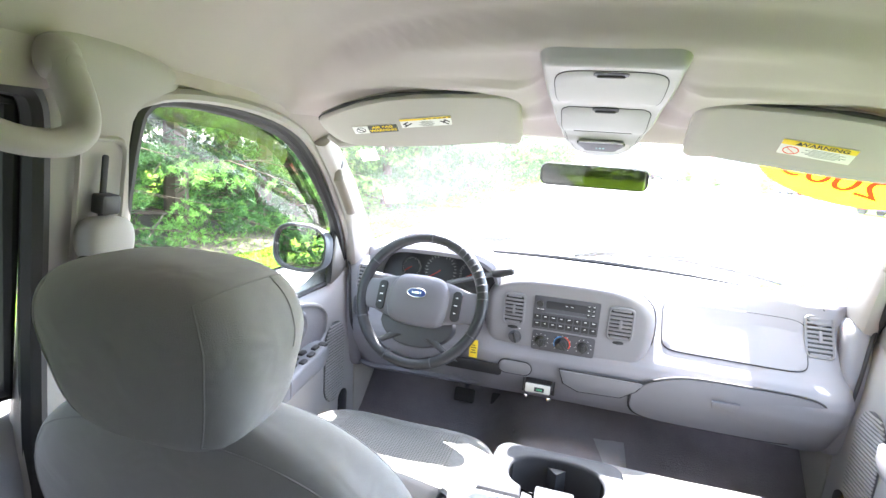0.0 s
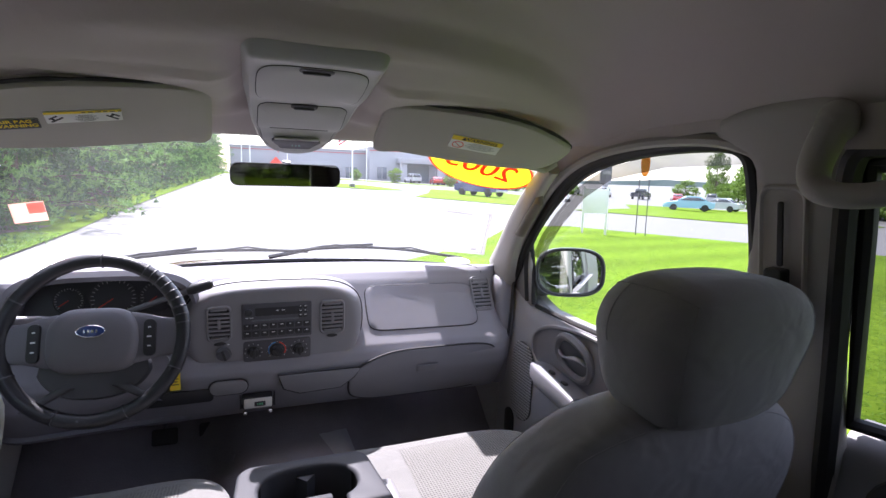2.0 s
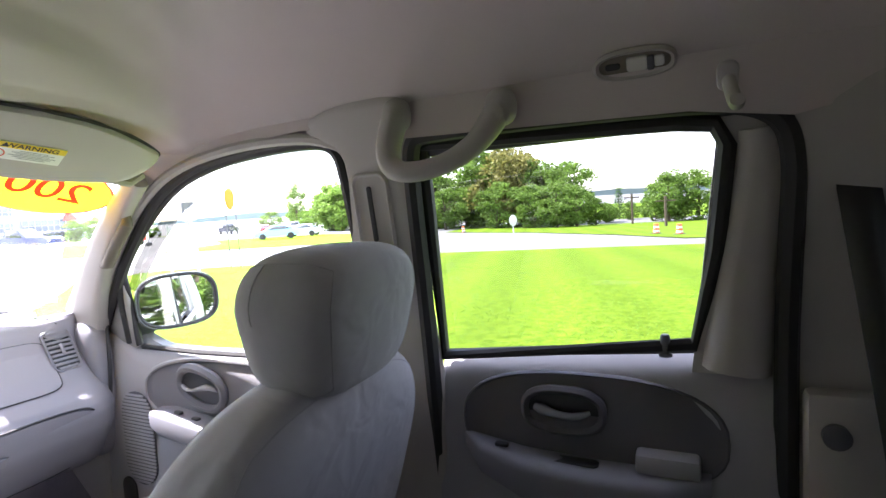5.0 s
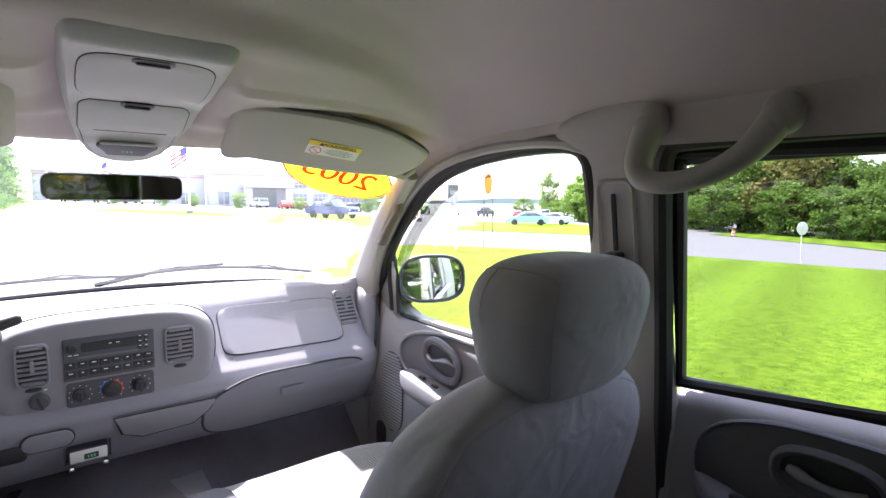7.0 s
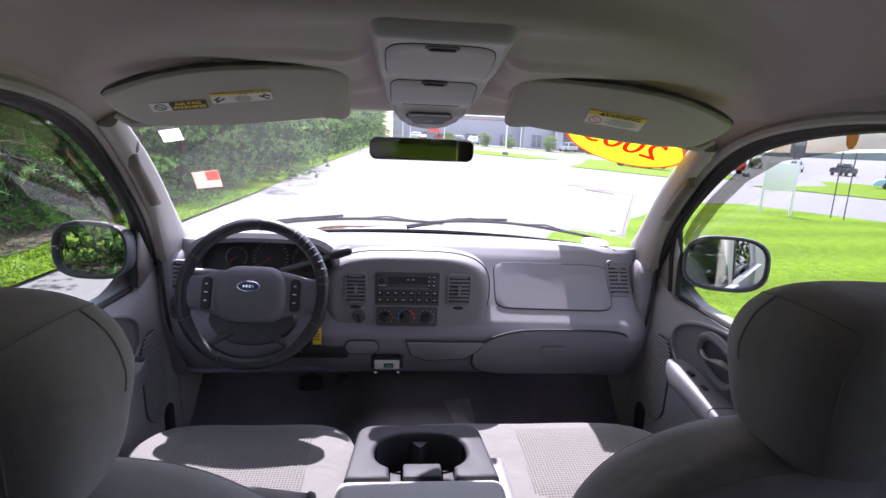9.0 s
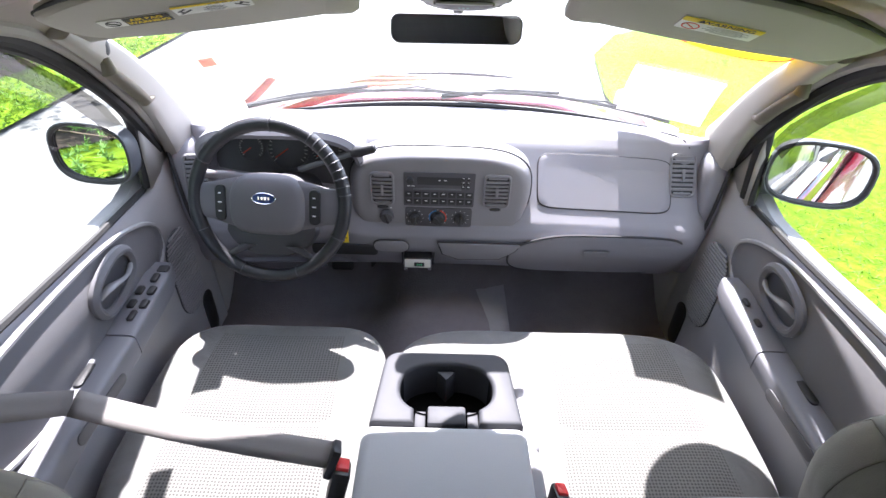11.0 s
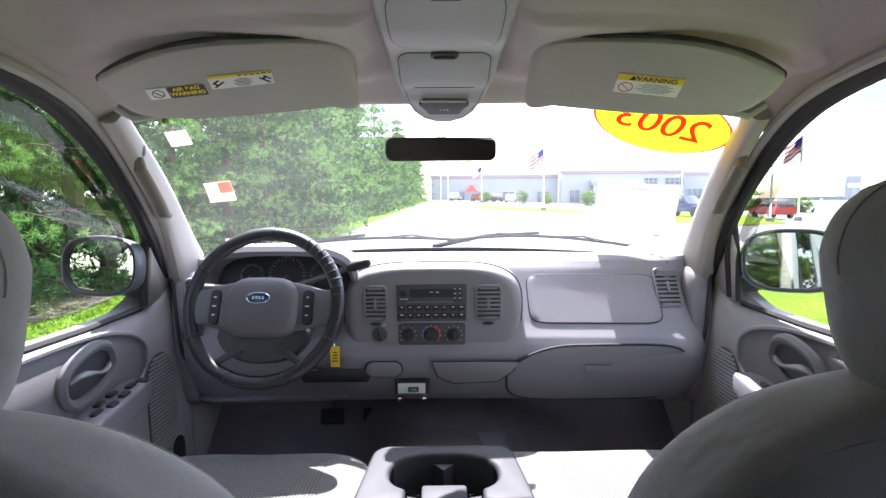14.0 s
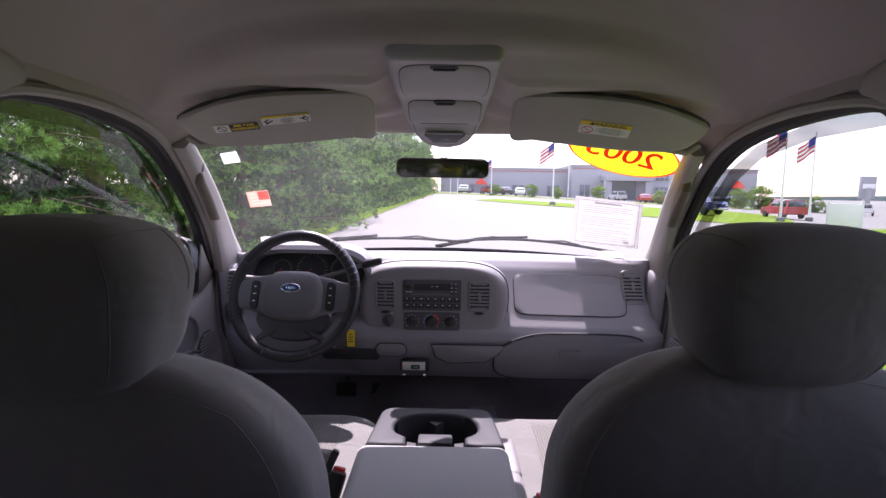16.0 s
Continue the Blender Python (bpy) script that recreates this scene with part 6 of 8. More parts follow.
# padded tray: a horseshoe round the wells, open towards the lid
inner = []
for k in range(41):
    t = radians(-52 + 284 * k / 40)
    c, s_ = math.cos(t), math.sin(t)
    inner.append((0.100 * math.copysign(abs(c) ** 0.8, c), -0.006 + 0.066 * math.copysign(abs(s_) ** 0.85, s_)))
horse = [(0.066, -0.0985)] + [p for p in inner if p[1] > -0.062] + [(-0.066, -0.0985)]
outer = [p for p in rrect(0.294, 0.197, 0.034, 6)]
outer = [(x, -0.0985) if y < -0.06 and abs(x) < 0.12 else (x * (1 - 0.06 * max(0.0, y / 0.0985) + 0.07 * max(0.0, -y / 0.0985)), y) for x, y in outer]
low = [(-0.156, -0.0985)] + [p for p in reversed(outer) if p[1] > -0.06] + [(0.156, -0.0985)]
bm = bmesh.new()
f = bm.faces.new([bm.verts.new(mT @ Vector((x, y, -0.10))) for x, y in horse + low])
g = bmesh.ops.extrude_face_region(bm, geom=[f])
top_v = [v for v in g["geom"] if isinstance(v, bmesh.types.BMVert)]
bmesh.ops.translate(bm, verts=top_v, vec=(0, 0, 0.10))
rim_e = [e for e in bm.edges if all(v in top_v for v in e.verts)]
bmesh.ops.bevel(bm, geom=rim_e, offset=0.009, segments=3, profile=0.5, affect="EDGES", clamp_overlap=True)
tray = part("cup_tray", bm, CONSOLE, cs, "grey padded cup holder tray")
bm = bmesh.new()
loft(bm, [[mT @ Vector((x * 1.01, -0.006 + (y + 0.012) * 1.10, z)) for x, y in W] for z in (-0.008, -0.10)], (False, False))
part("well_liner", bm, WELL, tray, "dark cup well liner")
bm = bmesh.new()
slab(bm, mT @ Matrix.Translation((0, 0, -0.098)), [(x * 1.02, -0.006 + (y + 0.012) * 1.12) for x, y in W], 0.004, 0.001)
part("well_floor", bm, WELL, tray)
for sy in (1, -1):
    bm = bmesh.new()
    tri = [(-0.020, sy * 0.060 - 0.006), (0.020, sy * 0.060 - 0.006), (0.0, sy * 0.036 - 0.006)]
    loft(bm, [[mT @ Vector((x, y, z)) for x, y in tri] for z in (-0.095, -0.018)])
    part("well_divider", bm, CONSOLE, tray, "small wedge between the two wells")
bm = bmesh.new()
box(bm, (-0.004, 0.302, 0.927), (0.078, 0.044, 0.016), 0.005)
part("latch", bm, CONSOLE, lidc, "lighter lid latch")
for x in (-0.058, 0.050):
    bm = bmesh.new()
    box(bm, (x, 0.302, 0.912), (0.022, 0.040, 0.012), 0.002)
    part("latch_cheek", bm, CONSOLE, lidc)
bm = bmesh.new()
box(bm, (0.025, 0.105, 0.84), (0.33, 0.35, 0.08), 0.02, None, 3)
box(bm, (0.168, 0.345, 0.84), (0.044, 0.17, 0.08), 0.014, None, 3)
part("base", bm, DASH2, cs, "lighter grey console base")

# belts and buckles
bk = thing("seat_belt_buckle", (-0.19, 0.22, 0.83), "black seat belt buckle with a red release button", "belt buckle", "belt buckles")
bm = bmesh.new()
box(bm, (0, 0, 0), (0.034, 0.055, 0.07), 0.008, pose(-0.207, 0.182, 0.882, -25, 15, 0))
part("body", bm, BLACK, bk)
bm = bmesh.new()
box(bm, (0, 0.0, 0.036), (0.024, 0.035, 0.012), 0.003, pose(-0.207, 0.182, 0.882, -25, 15, 0))
part("release_button", bm, REDBTN, bk)
bm = bmesh.new()
box(bm, (0, 0, 0), (0.016, 0.045, 0.06), 0.004, pose(-0.219, 0.204, 0.922, -25, 25, 0))
part("tongue", bm, BLACK, bk)
b2 = thing("seat_belt_buckle", (0.185, 0.22, 0.83), "black seat belt buckle with a red release button", "belt buckle", "belt buckles")
bm = bmesh.new()
box(bm, (0, 0, 0), (0.03, 0.05, 0.07), 0.008, pose(0.212, 0.17, 0.84, -20, 10, 0))
part("body", bm, BLACK, b2)
bm = bmesh.new()
box(bm, (0, 0, 0.036), (0.02, 0.03, 0.010), 0.003, pose(0.212, 0.17, 0.84, -20, 10, 0))
part("release_button", bm, REDBTN, b2)
sb = thing("driver_seat_belt", (-0.5, 0.1, 1.0), "beige seat belt webbing stretched across the driver seat", "seat belt")
bm = bmesh.new()


def web(u, v):
    p = Vector((-0.222, 0.207, 0.932)).lerp(Vector((-0.70, 0.25, 1.01)), v)
    return p + Vector((0.004, 0.040, 0.012)) * (u - 0.5) * 1.2 + Vector((0, 0, -0.012 * math.sin(math.pi * v)))


sheet(bm, web, 3, 24)
thick(part("webbing", bm, BELT, sb), 0.002)
bm = bmesh.new()
sheet(bm, lambda u, v: Vector((-0.70, 0.25, 1.01)).lerp(Vector((-0.715, -0.055, 1.34)), v) + Vector((0.0, 0.02, 0.02)) * (u - 0.5) * 1.6, 3, 12)
thick(part("webbing", bm, BELT, sb), 0.002)

# rear bench
rs = thing("rear_bench", (0, -1.15, 0.6), "grey cloth rear bench with a plain backrest", "bench seat")
bm = bmesh.new()
pillow(bm, (0, -1.20, 0.78), (1.40, 0.50, 0.20), 5, 12)
part("cushion", bm, CLOTH, rs)
bm = bmesh.new()
pillow(bm, (0, -1.37, 1.06), (1.40, 0.20, 0.62), 4.5, 12)
part("backrest", bm, CLOTH, rs)
# ---- on the windscreen ----
def ws_card(name, u0, u1, v0, v1, material, label, category, skew=0.0):
    ob = thing(name, tuple(ws_at((u0 + u1) / 2, (v0 + v1) / 2)), label, category)
    bm = bmesh.new()
    sheet(bm, lambda a, b: bend_to_ws([(u0 + (u1 - u0) * a + skew * b, v0 + (v1 - v0) * b)], 0.005)[0], 8, 8)
    thick(part("sheet", bm, material, ob), 0.0006, 0)
    return ob


GU0, GU1, GV0, GV1 = 0.825, 0.968, 0.14, 0.55
guide = ws_card("window_sheet", GU0, GU1, GV0, GV1, SHEETP, "white printed buyer's sheet taped inside the windscreen", "paper sheet", -0.012)


def on_sheet(a, b, lift=0.0068):
    return bend_to_ws([(GU0 + (GU1 - GU0) * a - 0.012 * b, GV0 + (GV1 - GV0) * b)], lift)[0]


bm = bmesh.new()
strokes = [(0.05, 0.04, 0.95, 0.052), (0.05, 0.95, 0.95, 0.962), (0.05, 0.04, 0.058, 0.962), (0.942, 0.04, 0.95, 0.962), (0.30, 0.89, 0.70, 0.925)]
for k in range(17):
    w = (0.86, 0.80, 0.88, 0.62, 0.85)[k % 5]
    if k not in (4, 10):
        strokes.append((0.12, 0.83 - 0.045 * k, w, 0.842 - 0.045 * k))
strokes.append((0.78, 0.09, 0.86, 0.14))
for a0, b0, a1, b1 in strokes:
    bm.faces.new([bm.verts.new(on_sheet(a, b)) for a, b in ((a0, b0), (a1, b0), (a1, b1), (a0, b1))])
part("sheet_print", bm, GREYPR, guide, "faint grey printed lines and border", "stuff")
for nm, u, v, du, dv, mt, lab in (("inspection_sticker", 0.033, 0.865, 0.031, 0.09, THINPAPER, "small white sticker in the corner of the windscreen"),
                                 ("permit_sticker", 0.052, 0.455, 0.044, 0.14, FADED, "faded red and white sticker on the windscreen"),
                                 ("code_label", 0.058, 0.05, 0.045, 0.13, THINPAPER, "small white label at the foot of the windscreen")):
    ob = ws_card(nm, u, u + du, v, v + dv, mt, lab, "sticker")
    bm = bmesh.new()
    for k in range(4):
        p = bend_to_ws([(u + du * 0.15, v + dv * (0.2 + 0.2 * k)), (u + du * 0.85, v + dv * (0.2 + 0.2 * k)), (u + du * 0.85, v + dv * (0.26 + 0.2 * k)), (u + du * 0.15, v + dv * (0.26 + 0.2 * k))], 0.0064)
        bm.faces.new([bm.verts.new(q) for q in p])
    part("sticker_print", bm, GREYPR if nm != "permit_sticker" else THINPAPER, ob, "", "stuff")
    if nm == "permit_sticker":
        bm = bmesh.new()
        bm.faces.new([bm.verts.new(q) for q in bend_to_ws([(u + du * 0.5, v + dv * 0.45), (u + du, v + dv * 0.45), (u + du, v + dv), (u + du * 0.5, v + dv)], 0.0072)])
        part("red_block", bm, FADEDR, ob)
# oval year sticker on the outside of the glass
yr = thing("year_sticker", tuple(ws_at(0.86, 0.8)), "yellow oval sticker with a red rim and year number", "sticker")
YC, YA, YB = (0.882, 0.945), 0.115, 0.175


def oval_on_ws(k, lift, n=48, rot=-0.05):
    out = []
    for i in range(n):
        t = 2 * math.pi * i / n
        a, b = k * math.cos(t), k * math.sin(t)
        out.append((YC[0] + YA * a, YC[1] + YB * b + rot * a))
    return bend_to_ws(out, lift)


bm = bmesh.new()
c = bm.verts.new(bend_to_ws([YC], -0.003)[0])
vs = [bm.verts.new(p) for p in oval_on_ws(0.955, -0.003)]
vm = [bm.verts.new(p) for p in oval_on_ws(0.5, -0.003)]
for i in range(48):
    j = (i + 1) % 48
    bm.faces.new((vs[i], vs[j], vm[j], vm[i]))
    bm.faces.new((vm[i], vm[j], c))
part("field", bm, FILMY, yr)
bm = bmesh.new()
loft(bm, [oval_on_ws(1.0, -0.003), oval_on_ws(0.955, -0.003)], (False, False))
part("rim", bm, FILMR, yr)
ym = ws_frame(YC[0], YC[1] - 0.004, 0.0)
letters("year_number", "2003", 0.108, ym @ Matrix.Translation((0.0, 0.0, 0.003)) @ pose(0, 0, 0, 0, 0, -11), FILMR, yr, "", 0.0012, True)
# small antenna cable on the dash corner
cb = thing("cable", (0.6, 1.03, 1.26), "thin black cable at the corner of the dashboard", "cable")
bm = bmesh.new()
tube(bm, [(0.60, 1.045, 1.262), (0.635, 1.02, 1.262), (0.655, 1.0, 1.255), (0.668, 0.985, 1.24)], 0.0022, 6)
part("wire", bm, BLACK, cb)
b = thing("oval_badge_sticker", tuple(ws_at(0.93, 0.06)), "small white oval sticker at the foot of the windscreen", "sticker")
bm = bmesh.new()
bm.faces.new([bm.verts.new(p) for p in bend_to_ws([(0.915 + 0.028 * math.cos(t), 0.055 + 0.035 * math.sin(t)) for t in [2 * math.pi * k / 24 for k in range(24)]], 0.004)])
part("disc", bm, THINPAPER, b)

# ---- outside of the truck ----
hood = thing("hood", (0, 2.0, 1.1), "dark red painted truck hood", "hood")
bm = bmesh.new()


def hood_at(u, v):
    s = 2 * u - 1
    y = 1.38 - 0.20 * s * s + (1.06 + 0.18 * s * s) * v
    x = s * (0.80 - 0.03 * v)
    z = lerp([(0, 1.232), (0.12, 1.234), (0.3, 1.205), (0.55, 1.135), (1, 1.01)], v) - 0.15 * abs(s) ** 2.6 + 0.012 * math.exp(-((abs(s) - 0.45) / 0.12) ** 2)
    if v > 0.9:
        z -= (v - 0.9) * 1.2
    return (x, y, z)


sheet(bm, hood_at, 30, 20)
thick(part("panel", bm, REDPAINT, hood), 0.01)
bm = bmesh.new()
tube(bm, [(0.05 + 0.33 * t, 2.42 - 0.03 * t * t, 1.03 - 0.012 * t * t) for t in [k / 5 for k in range(-5, 6)]], [0.004] + [0.012] * 9 + [0.004], 8)
part("bug_deflector", bm, BLACK, hood)
cow = thing("cowl", (0, 1.3, 1.2), "black plastic cowl grille at the foot of the windscreen", "cowl")
bm = bmesh.new()
sheet(bm, lambda u, v: ((2 * u - 1) * 0.84, 1.245 - 0.215 * abs(2 * u - 1) ** 2.2 + (0.20 + 0.05 * abs(2 * u - 1) ** 2) * v, 1.238 - 0.02 * (2 * u - 1) ** 2 - (0.045 + 0.13 * abs(2 * u - 1) ** 3) * v), 24, 4)
thick(part("panel", bm, BLACK, cow), 0.006)
for x0, x1, lab in ((-0.62, 0.10, "left"), (0.02, 0.64, "right")):
    wp = thing("wiper", (x0, 1.2, 1.26), "black windscreen wiper resting at the foot of the glass", "wiper", "wipers")
    bm = bmesh.new()
    pts = []
    for k in range(15):
        u = 0.5 + (x0 + (x1 - x0) * k / 14) / 1.48
        pts.append(Vector(ws_at(u, 0.02 + 0.045 * math.sin(math.pi * k / 14) * (1 if lab == "right" else 0.7))) + Vector((0, 0.02, 0.02)))
    tube(bm, pts, 0.0055, 6)
    part("blade", bm, RUBBER, wp)
    bm = bmesh.new()
    tube(bm, [pts[0] + Vector((-0.05, 0.05, -0.025)), pts[3] + Vector((0, 0.012, 0.004)), pts[7] + Vector((0, 0.006, 0.011))], [0.009, 0.007, 0.005], 6)
    part("arm", bm, BLACK, wp)
    for k in (4, 10):
        bm = bmesh.new()
        tube(bm, [pts[k - 2], pts[k] + Vector((0, 0.006, 0.010)), pts[k + 2]], 0.003, 5)
        part("bridge", bm, BLACK, wp)
# outer body sides below the windows
for s in (1, -1):
    fn = solo("body_side", box(bmesh.new(), (0.90 * s, 0.0, 0.70), (0.08, 4.6, 0.64), 0.03), REDPAINT, "dark red painted side of the truck body", "truck body", "structure")
    bm = bmesh.new()
    box(bm, (0.834 * s, -0.35, 1.06), (0.06, 2.25, 0.12), 0.02)
    solo("window_ledge", bm, REDPAINT, "dark red painted ledge under the side windows", "window ledge", "structure")
bm = bmesh.new()
box(bm, (0, -2.6, 0.8), (1.85, 1.9, 0.62), 0.04)
solo("truck_bed", bm, REDPAINT, "dark red painted truck bed behind the cab", "truck bed", "structure")

# ---- grounds ----
def ground_z(x, y):
    return -0.035 * min(70.0, max(0.0, x - 2)) + 0.02 * min(110.0, max(0.0, y - 15))


LAWN = [(1.8, -60), (1.8, 5.4), (2.1, 7.2), (2.8, 8.7), (4.0, 9.9), (6.0, 12.0), (9.5, 17.0), (13, 18.0), (17, 14.5), (20.6, 10), (22.4, -1), (24, -60)]
GRASS = [LAWN,
         [(-60, -60), (-3.8, -60), (-3.8, 3), (-3.9, 12), (-4.0, 20), (-3.4, 45), (-2.2, 80), (-1.8, 100), (-60, 160)],
         [(2.8, 55), (8, 49), (12, 47.5), (16, 51), (14, 60), (6, 64)],
         [(12.7, 38), (19, 32.5), (26, 38), (34, 52), (33, 62), (22, 60), (17, 47)],
         [(22, 30.5), (31, 24), (36, 21.5), (52, 27), (56, 44), (40, 46), (33, 37)],
         [(24, -80), (25, -12), (27.5, -0.3), (34, 3.6), (46, 13), (52, 24), (60, 26), (200, 60), (200, -80)],
         [(-2, 84), (60, 76), (60, 82), (-2, 92)]]


def inside(p, poly):
    x, y = p
    c = False
    for (x0, y0), (x1, y1) in zip(poly, poly[1:] + poly[:1]):
        if (y0 > y) != (y1 > y) and x < (x1 - x0) * (y - y0) / (y1 - y0) + x0:
            c = not c
    return c


ASPH = mat("pale_asphalt", (0.135, 0.133, 0.128), 0.9, 0.4, 14, 0.6, 60)
TURF = mat("mown_grass", (0.082, 0.16, 0.006), 1.0, 0.45, 2.2, 0.35, 45, spec=0.05)
N_, L_ = TURF.node_tree.nodes, TURF.node_tree.links
# mown stripes across the lawn
wv, tc, mp, mxs = N_.new("ShaderNodeTexWave"), N_.new("ShaderNodeTexCoord"), N_.new("ShaderNodeMapping"), N_.new("ShaderNodeMix")
mp.inputs["Rotation"].default_value = (0, 0, radians(-106))
wv.inputs["Scale"].default_value, wv.inputs["Distortion"].default_value = 0.16, 0.3
L_.new(tc.outputs["Object"], mp.inputs["Vector"])
L_.new(mp.outputs["Vector"], wv.inputs["Vector"])
mxs.data_type, mxs.blend_type = "RGBA", "MULTIPLY"
mxs.inputs["Factor"].default_value = 0.24
src = N_["Principled BSDF"].inputs["Base Color"].links[0].from_socket
# blade-sized mottling
bl, br, bx = N_.new("ShaderNodeTexNoise"), N_.new("ShaderNodeMapRange"), N_.new("ShaderNodeMix")
bl.inputs["Scale"].default_value, bl.inputs["Detail"].default_value = 7, 10
bl.inputs["Roughness"].default_value = 0.82
L_.new(tc.outputs["Object"], bl.inputs["Vector"])
br.inputs["From Min"].default_value, br.inputs["From Max"].default_value = 0.40, 0.60
L_.new(bl.outputs["Fac"], br.inputs["Value"])
bx.data_type = "RGBA"
bx.inputs["A"].default_value, bx.inputs["B"].default_value = (0.060, 0.114, 0.006, 1), (0.172, 0.255, 0.018, 1)
L_.new(br.outputs["Result"], bx.inputs["Factor"])
by = N_.new("ShaderNodeMix")
by.data_type = "RGBA"
by.inputs["Factor"].default_value = 0.75
L_.new(src, by.inputs["A"])
L_.new(bx.outputs["Result"], by.inputs["B"])
src = by.outputs["Result"]
L_.new(src, mxs.inputs["A"])
L_.new(wv.outputs["Color"], mxs.inputs["B"])
L_.new(mxs.outputs["Result"], N_["Principled BSDF"].inputs["Base Color"])


def spread(n, lim, k):
    return [math.copysign(abs(t) ** k * lim, t) for t in [-1 + 2 * i / n for i in range(n + 1)]]


bm = bmesh.new()
gx, gy = spread(60, 1500, 2.6), spread(60, 1500, 2.6)
rows = [[bm.verts.new((x, y, ground_z(x, y) - 0.01)) for x in gx] for y in gy]
for a, b in zip(rows, rows[1:]):
    for i in range(len(gx) - 1):
        bm.faces.new((a[i], a[i + 1], b[i + 1], b[i]))
solo("ground", bm, ASPH, "pale sunlit asphalt drive and road surface", "asphalt", "structure")
for poly in GRASS:
    bm = bmesh.new()
    bm.faces.new([bm.verts.new((x, y, 0)) for x, y in poly])
    for c in list(range(-60, 161, 5)):
        bmesh.ops.bisect_plane(bm, geom=bm.verts[:] + bm.edges[:] + bm.faces[:], plane_co=(c, 0, 0), plane_no=(1, 0, 0))
        bmesh.ops.bisect_plane(bm, geom=bm.verts[:] + bm.edges[:] + bm.faces[:], plane_co=(0, c, 0), plane_no=(0, 1, 0))
    bmesh.ops.bisect_plane(bm, geom=bm.verts[:] + bm.edges[:] + bm.faces[:], plane_co=(2, 0, 0), plane_no=(1, 0, 0))
    for v in bm.verts:
        v.co.z = ground_z(v.co.x, v.co.y) + 0.03
    bmesh.ops.triangulate(bm, faces=bm.faces[:])
    solo("lawn", bm, TURF, "bright green mown grass", "lawn", "structure")

# ---- trees ----
def leafy(name, col, k, through_light=0.4, vary=0.3, scale=0.5):
    """Leaves that let some light through."""
    m = mat(name, col, 0.65, vary, scale, 0, island=k, spec=0.25)
    N, L = m.node_tree.nodes, m.node_tree.links
    bs = N["Principled BSDF"]
    tl, mx = N.new("ShaderNodeBsdfTranslucent"), N.new("ShaderNodeMixShader")
    L.new(bs.inputs["Base Color"].links[0].from_socket, tl.inputs["Color"])
    mx.inputs["Fac"].default_value = through_light
    L.new(bs.outputs["BSDF"], mx.inputs[1])
    L.new(tl.outputs["BSDF"], mx.inputs[2])
    L.new(mx.outputs["Shader"], N["Material Output"].inputs["Surface"])
    return m


LEAF = leafy("leaves", (0.13, 0.215, 0.035), 0.45)
LEAF2 = leafy("leaves_yellowish", (0.21, 0.20, 0.055), 0.4)
# two needle tones: shade near the trunk and light at the tips painted in
PINE = leafy("pine_needles_shaded", (0.055, 0.12, 0.036), 0.3, 0.2, 0.4, 0.9)
PINE2 = leafy("pine_needles_lit", (0.155, 0.295, 0.07), 0.3, 0.22, 0.4, 0.9)
BARK = mat("bark", (0.09, 0.065, 0.045), 0.9, 0.3, 8, 0.8, 40)


# bare earth under the pines
bm = bmesh.new()
sheet(bm, lambda u, v: (-4.9 - 4.5 * u + 0.25 * math.sin(1.3 * (-12 + 60 * v)) * (1 - u) + 0.042 * max(0.0, -32 + 60 * v), -12 + 60 * v, 0.045), 4, 60)
solo("bed", bm, mat("pine_straw", (0.06, 0.044, 0.03), 0.95, 0.35, 3, 0.7, 40), "brown earth and pine straw under the row of pines", "planting bed", "structure")


# blades of grass on the near lawn
def grass_tufts(name, x0, x1, y0, y1, n, seed, label, tall=1.0):
    g = np.random.default_rng(seed)
    x, y = g.uniform(0, 1, n) ** 1.8 * (x1 - x0) + x0, g.uniform(y0, y1, n)
    keep = np.array([any(inside((px, py), q) for q in GRASS[:2]) for px, py in zip(x, y)])
    x, y = x[keep], y[keep]
    n = len(x)
    patch = 0.5 + 0.5 * np.sin(1.7 * x + 0.9 * y) * np.sin(0.8 * x - 1.9 * y)
    h = g.uniform(0.008, 0.022, n) * (0.7 + 0.6 * patch) * tall
    a, w = g.uniform(0, 6.28, n), g.uniform(0.003, 0.007, n) * tall
    lx, ly = g.normal(size=n) * 0.04, g.normal(size=n) * 0.04
    vs, fs = [], []
    for k in range(n):
        z = ground_z(x[k], y[k]) + 0.028
        dx, dy = w[k] * math.cos(a[k]), w[k] * math.sin(a[k])
        i = 3 * k
        vs += [(x[k] - dx, y[k] - dy, z), (x[k] + dx, y[k] + dy, z), (x[k] + lx[k], y[k] + ly[k], z + h[k])]
        fs.append((i, i + 1, i + 2))
    me = bpy.data.meshes.new(name)
    me.from_pydata(vs, [], fs)
    me.materials.append(BLADE)
    return tagged(new(name, me), label, "grass", "", "stuff")


BLADE = leafy("grass_blades", (0.14, 0.26, 0.028), 0.4)
grass_tufts("grass", 1.85, 19.5, -8.0, 14.0, 170000, 3, "short bright green grass blades on the mown lawn")
grass_tufts("grass", -3.2, -6.2, -2.0, 14.0, 30000, 4, "rough green grass at the foot of the pines", 2.4)


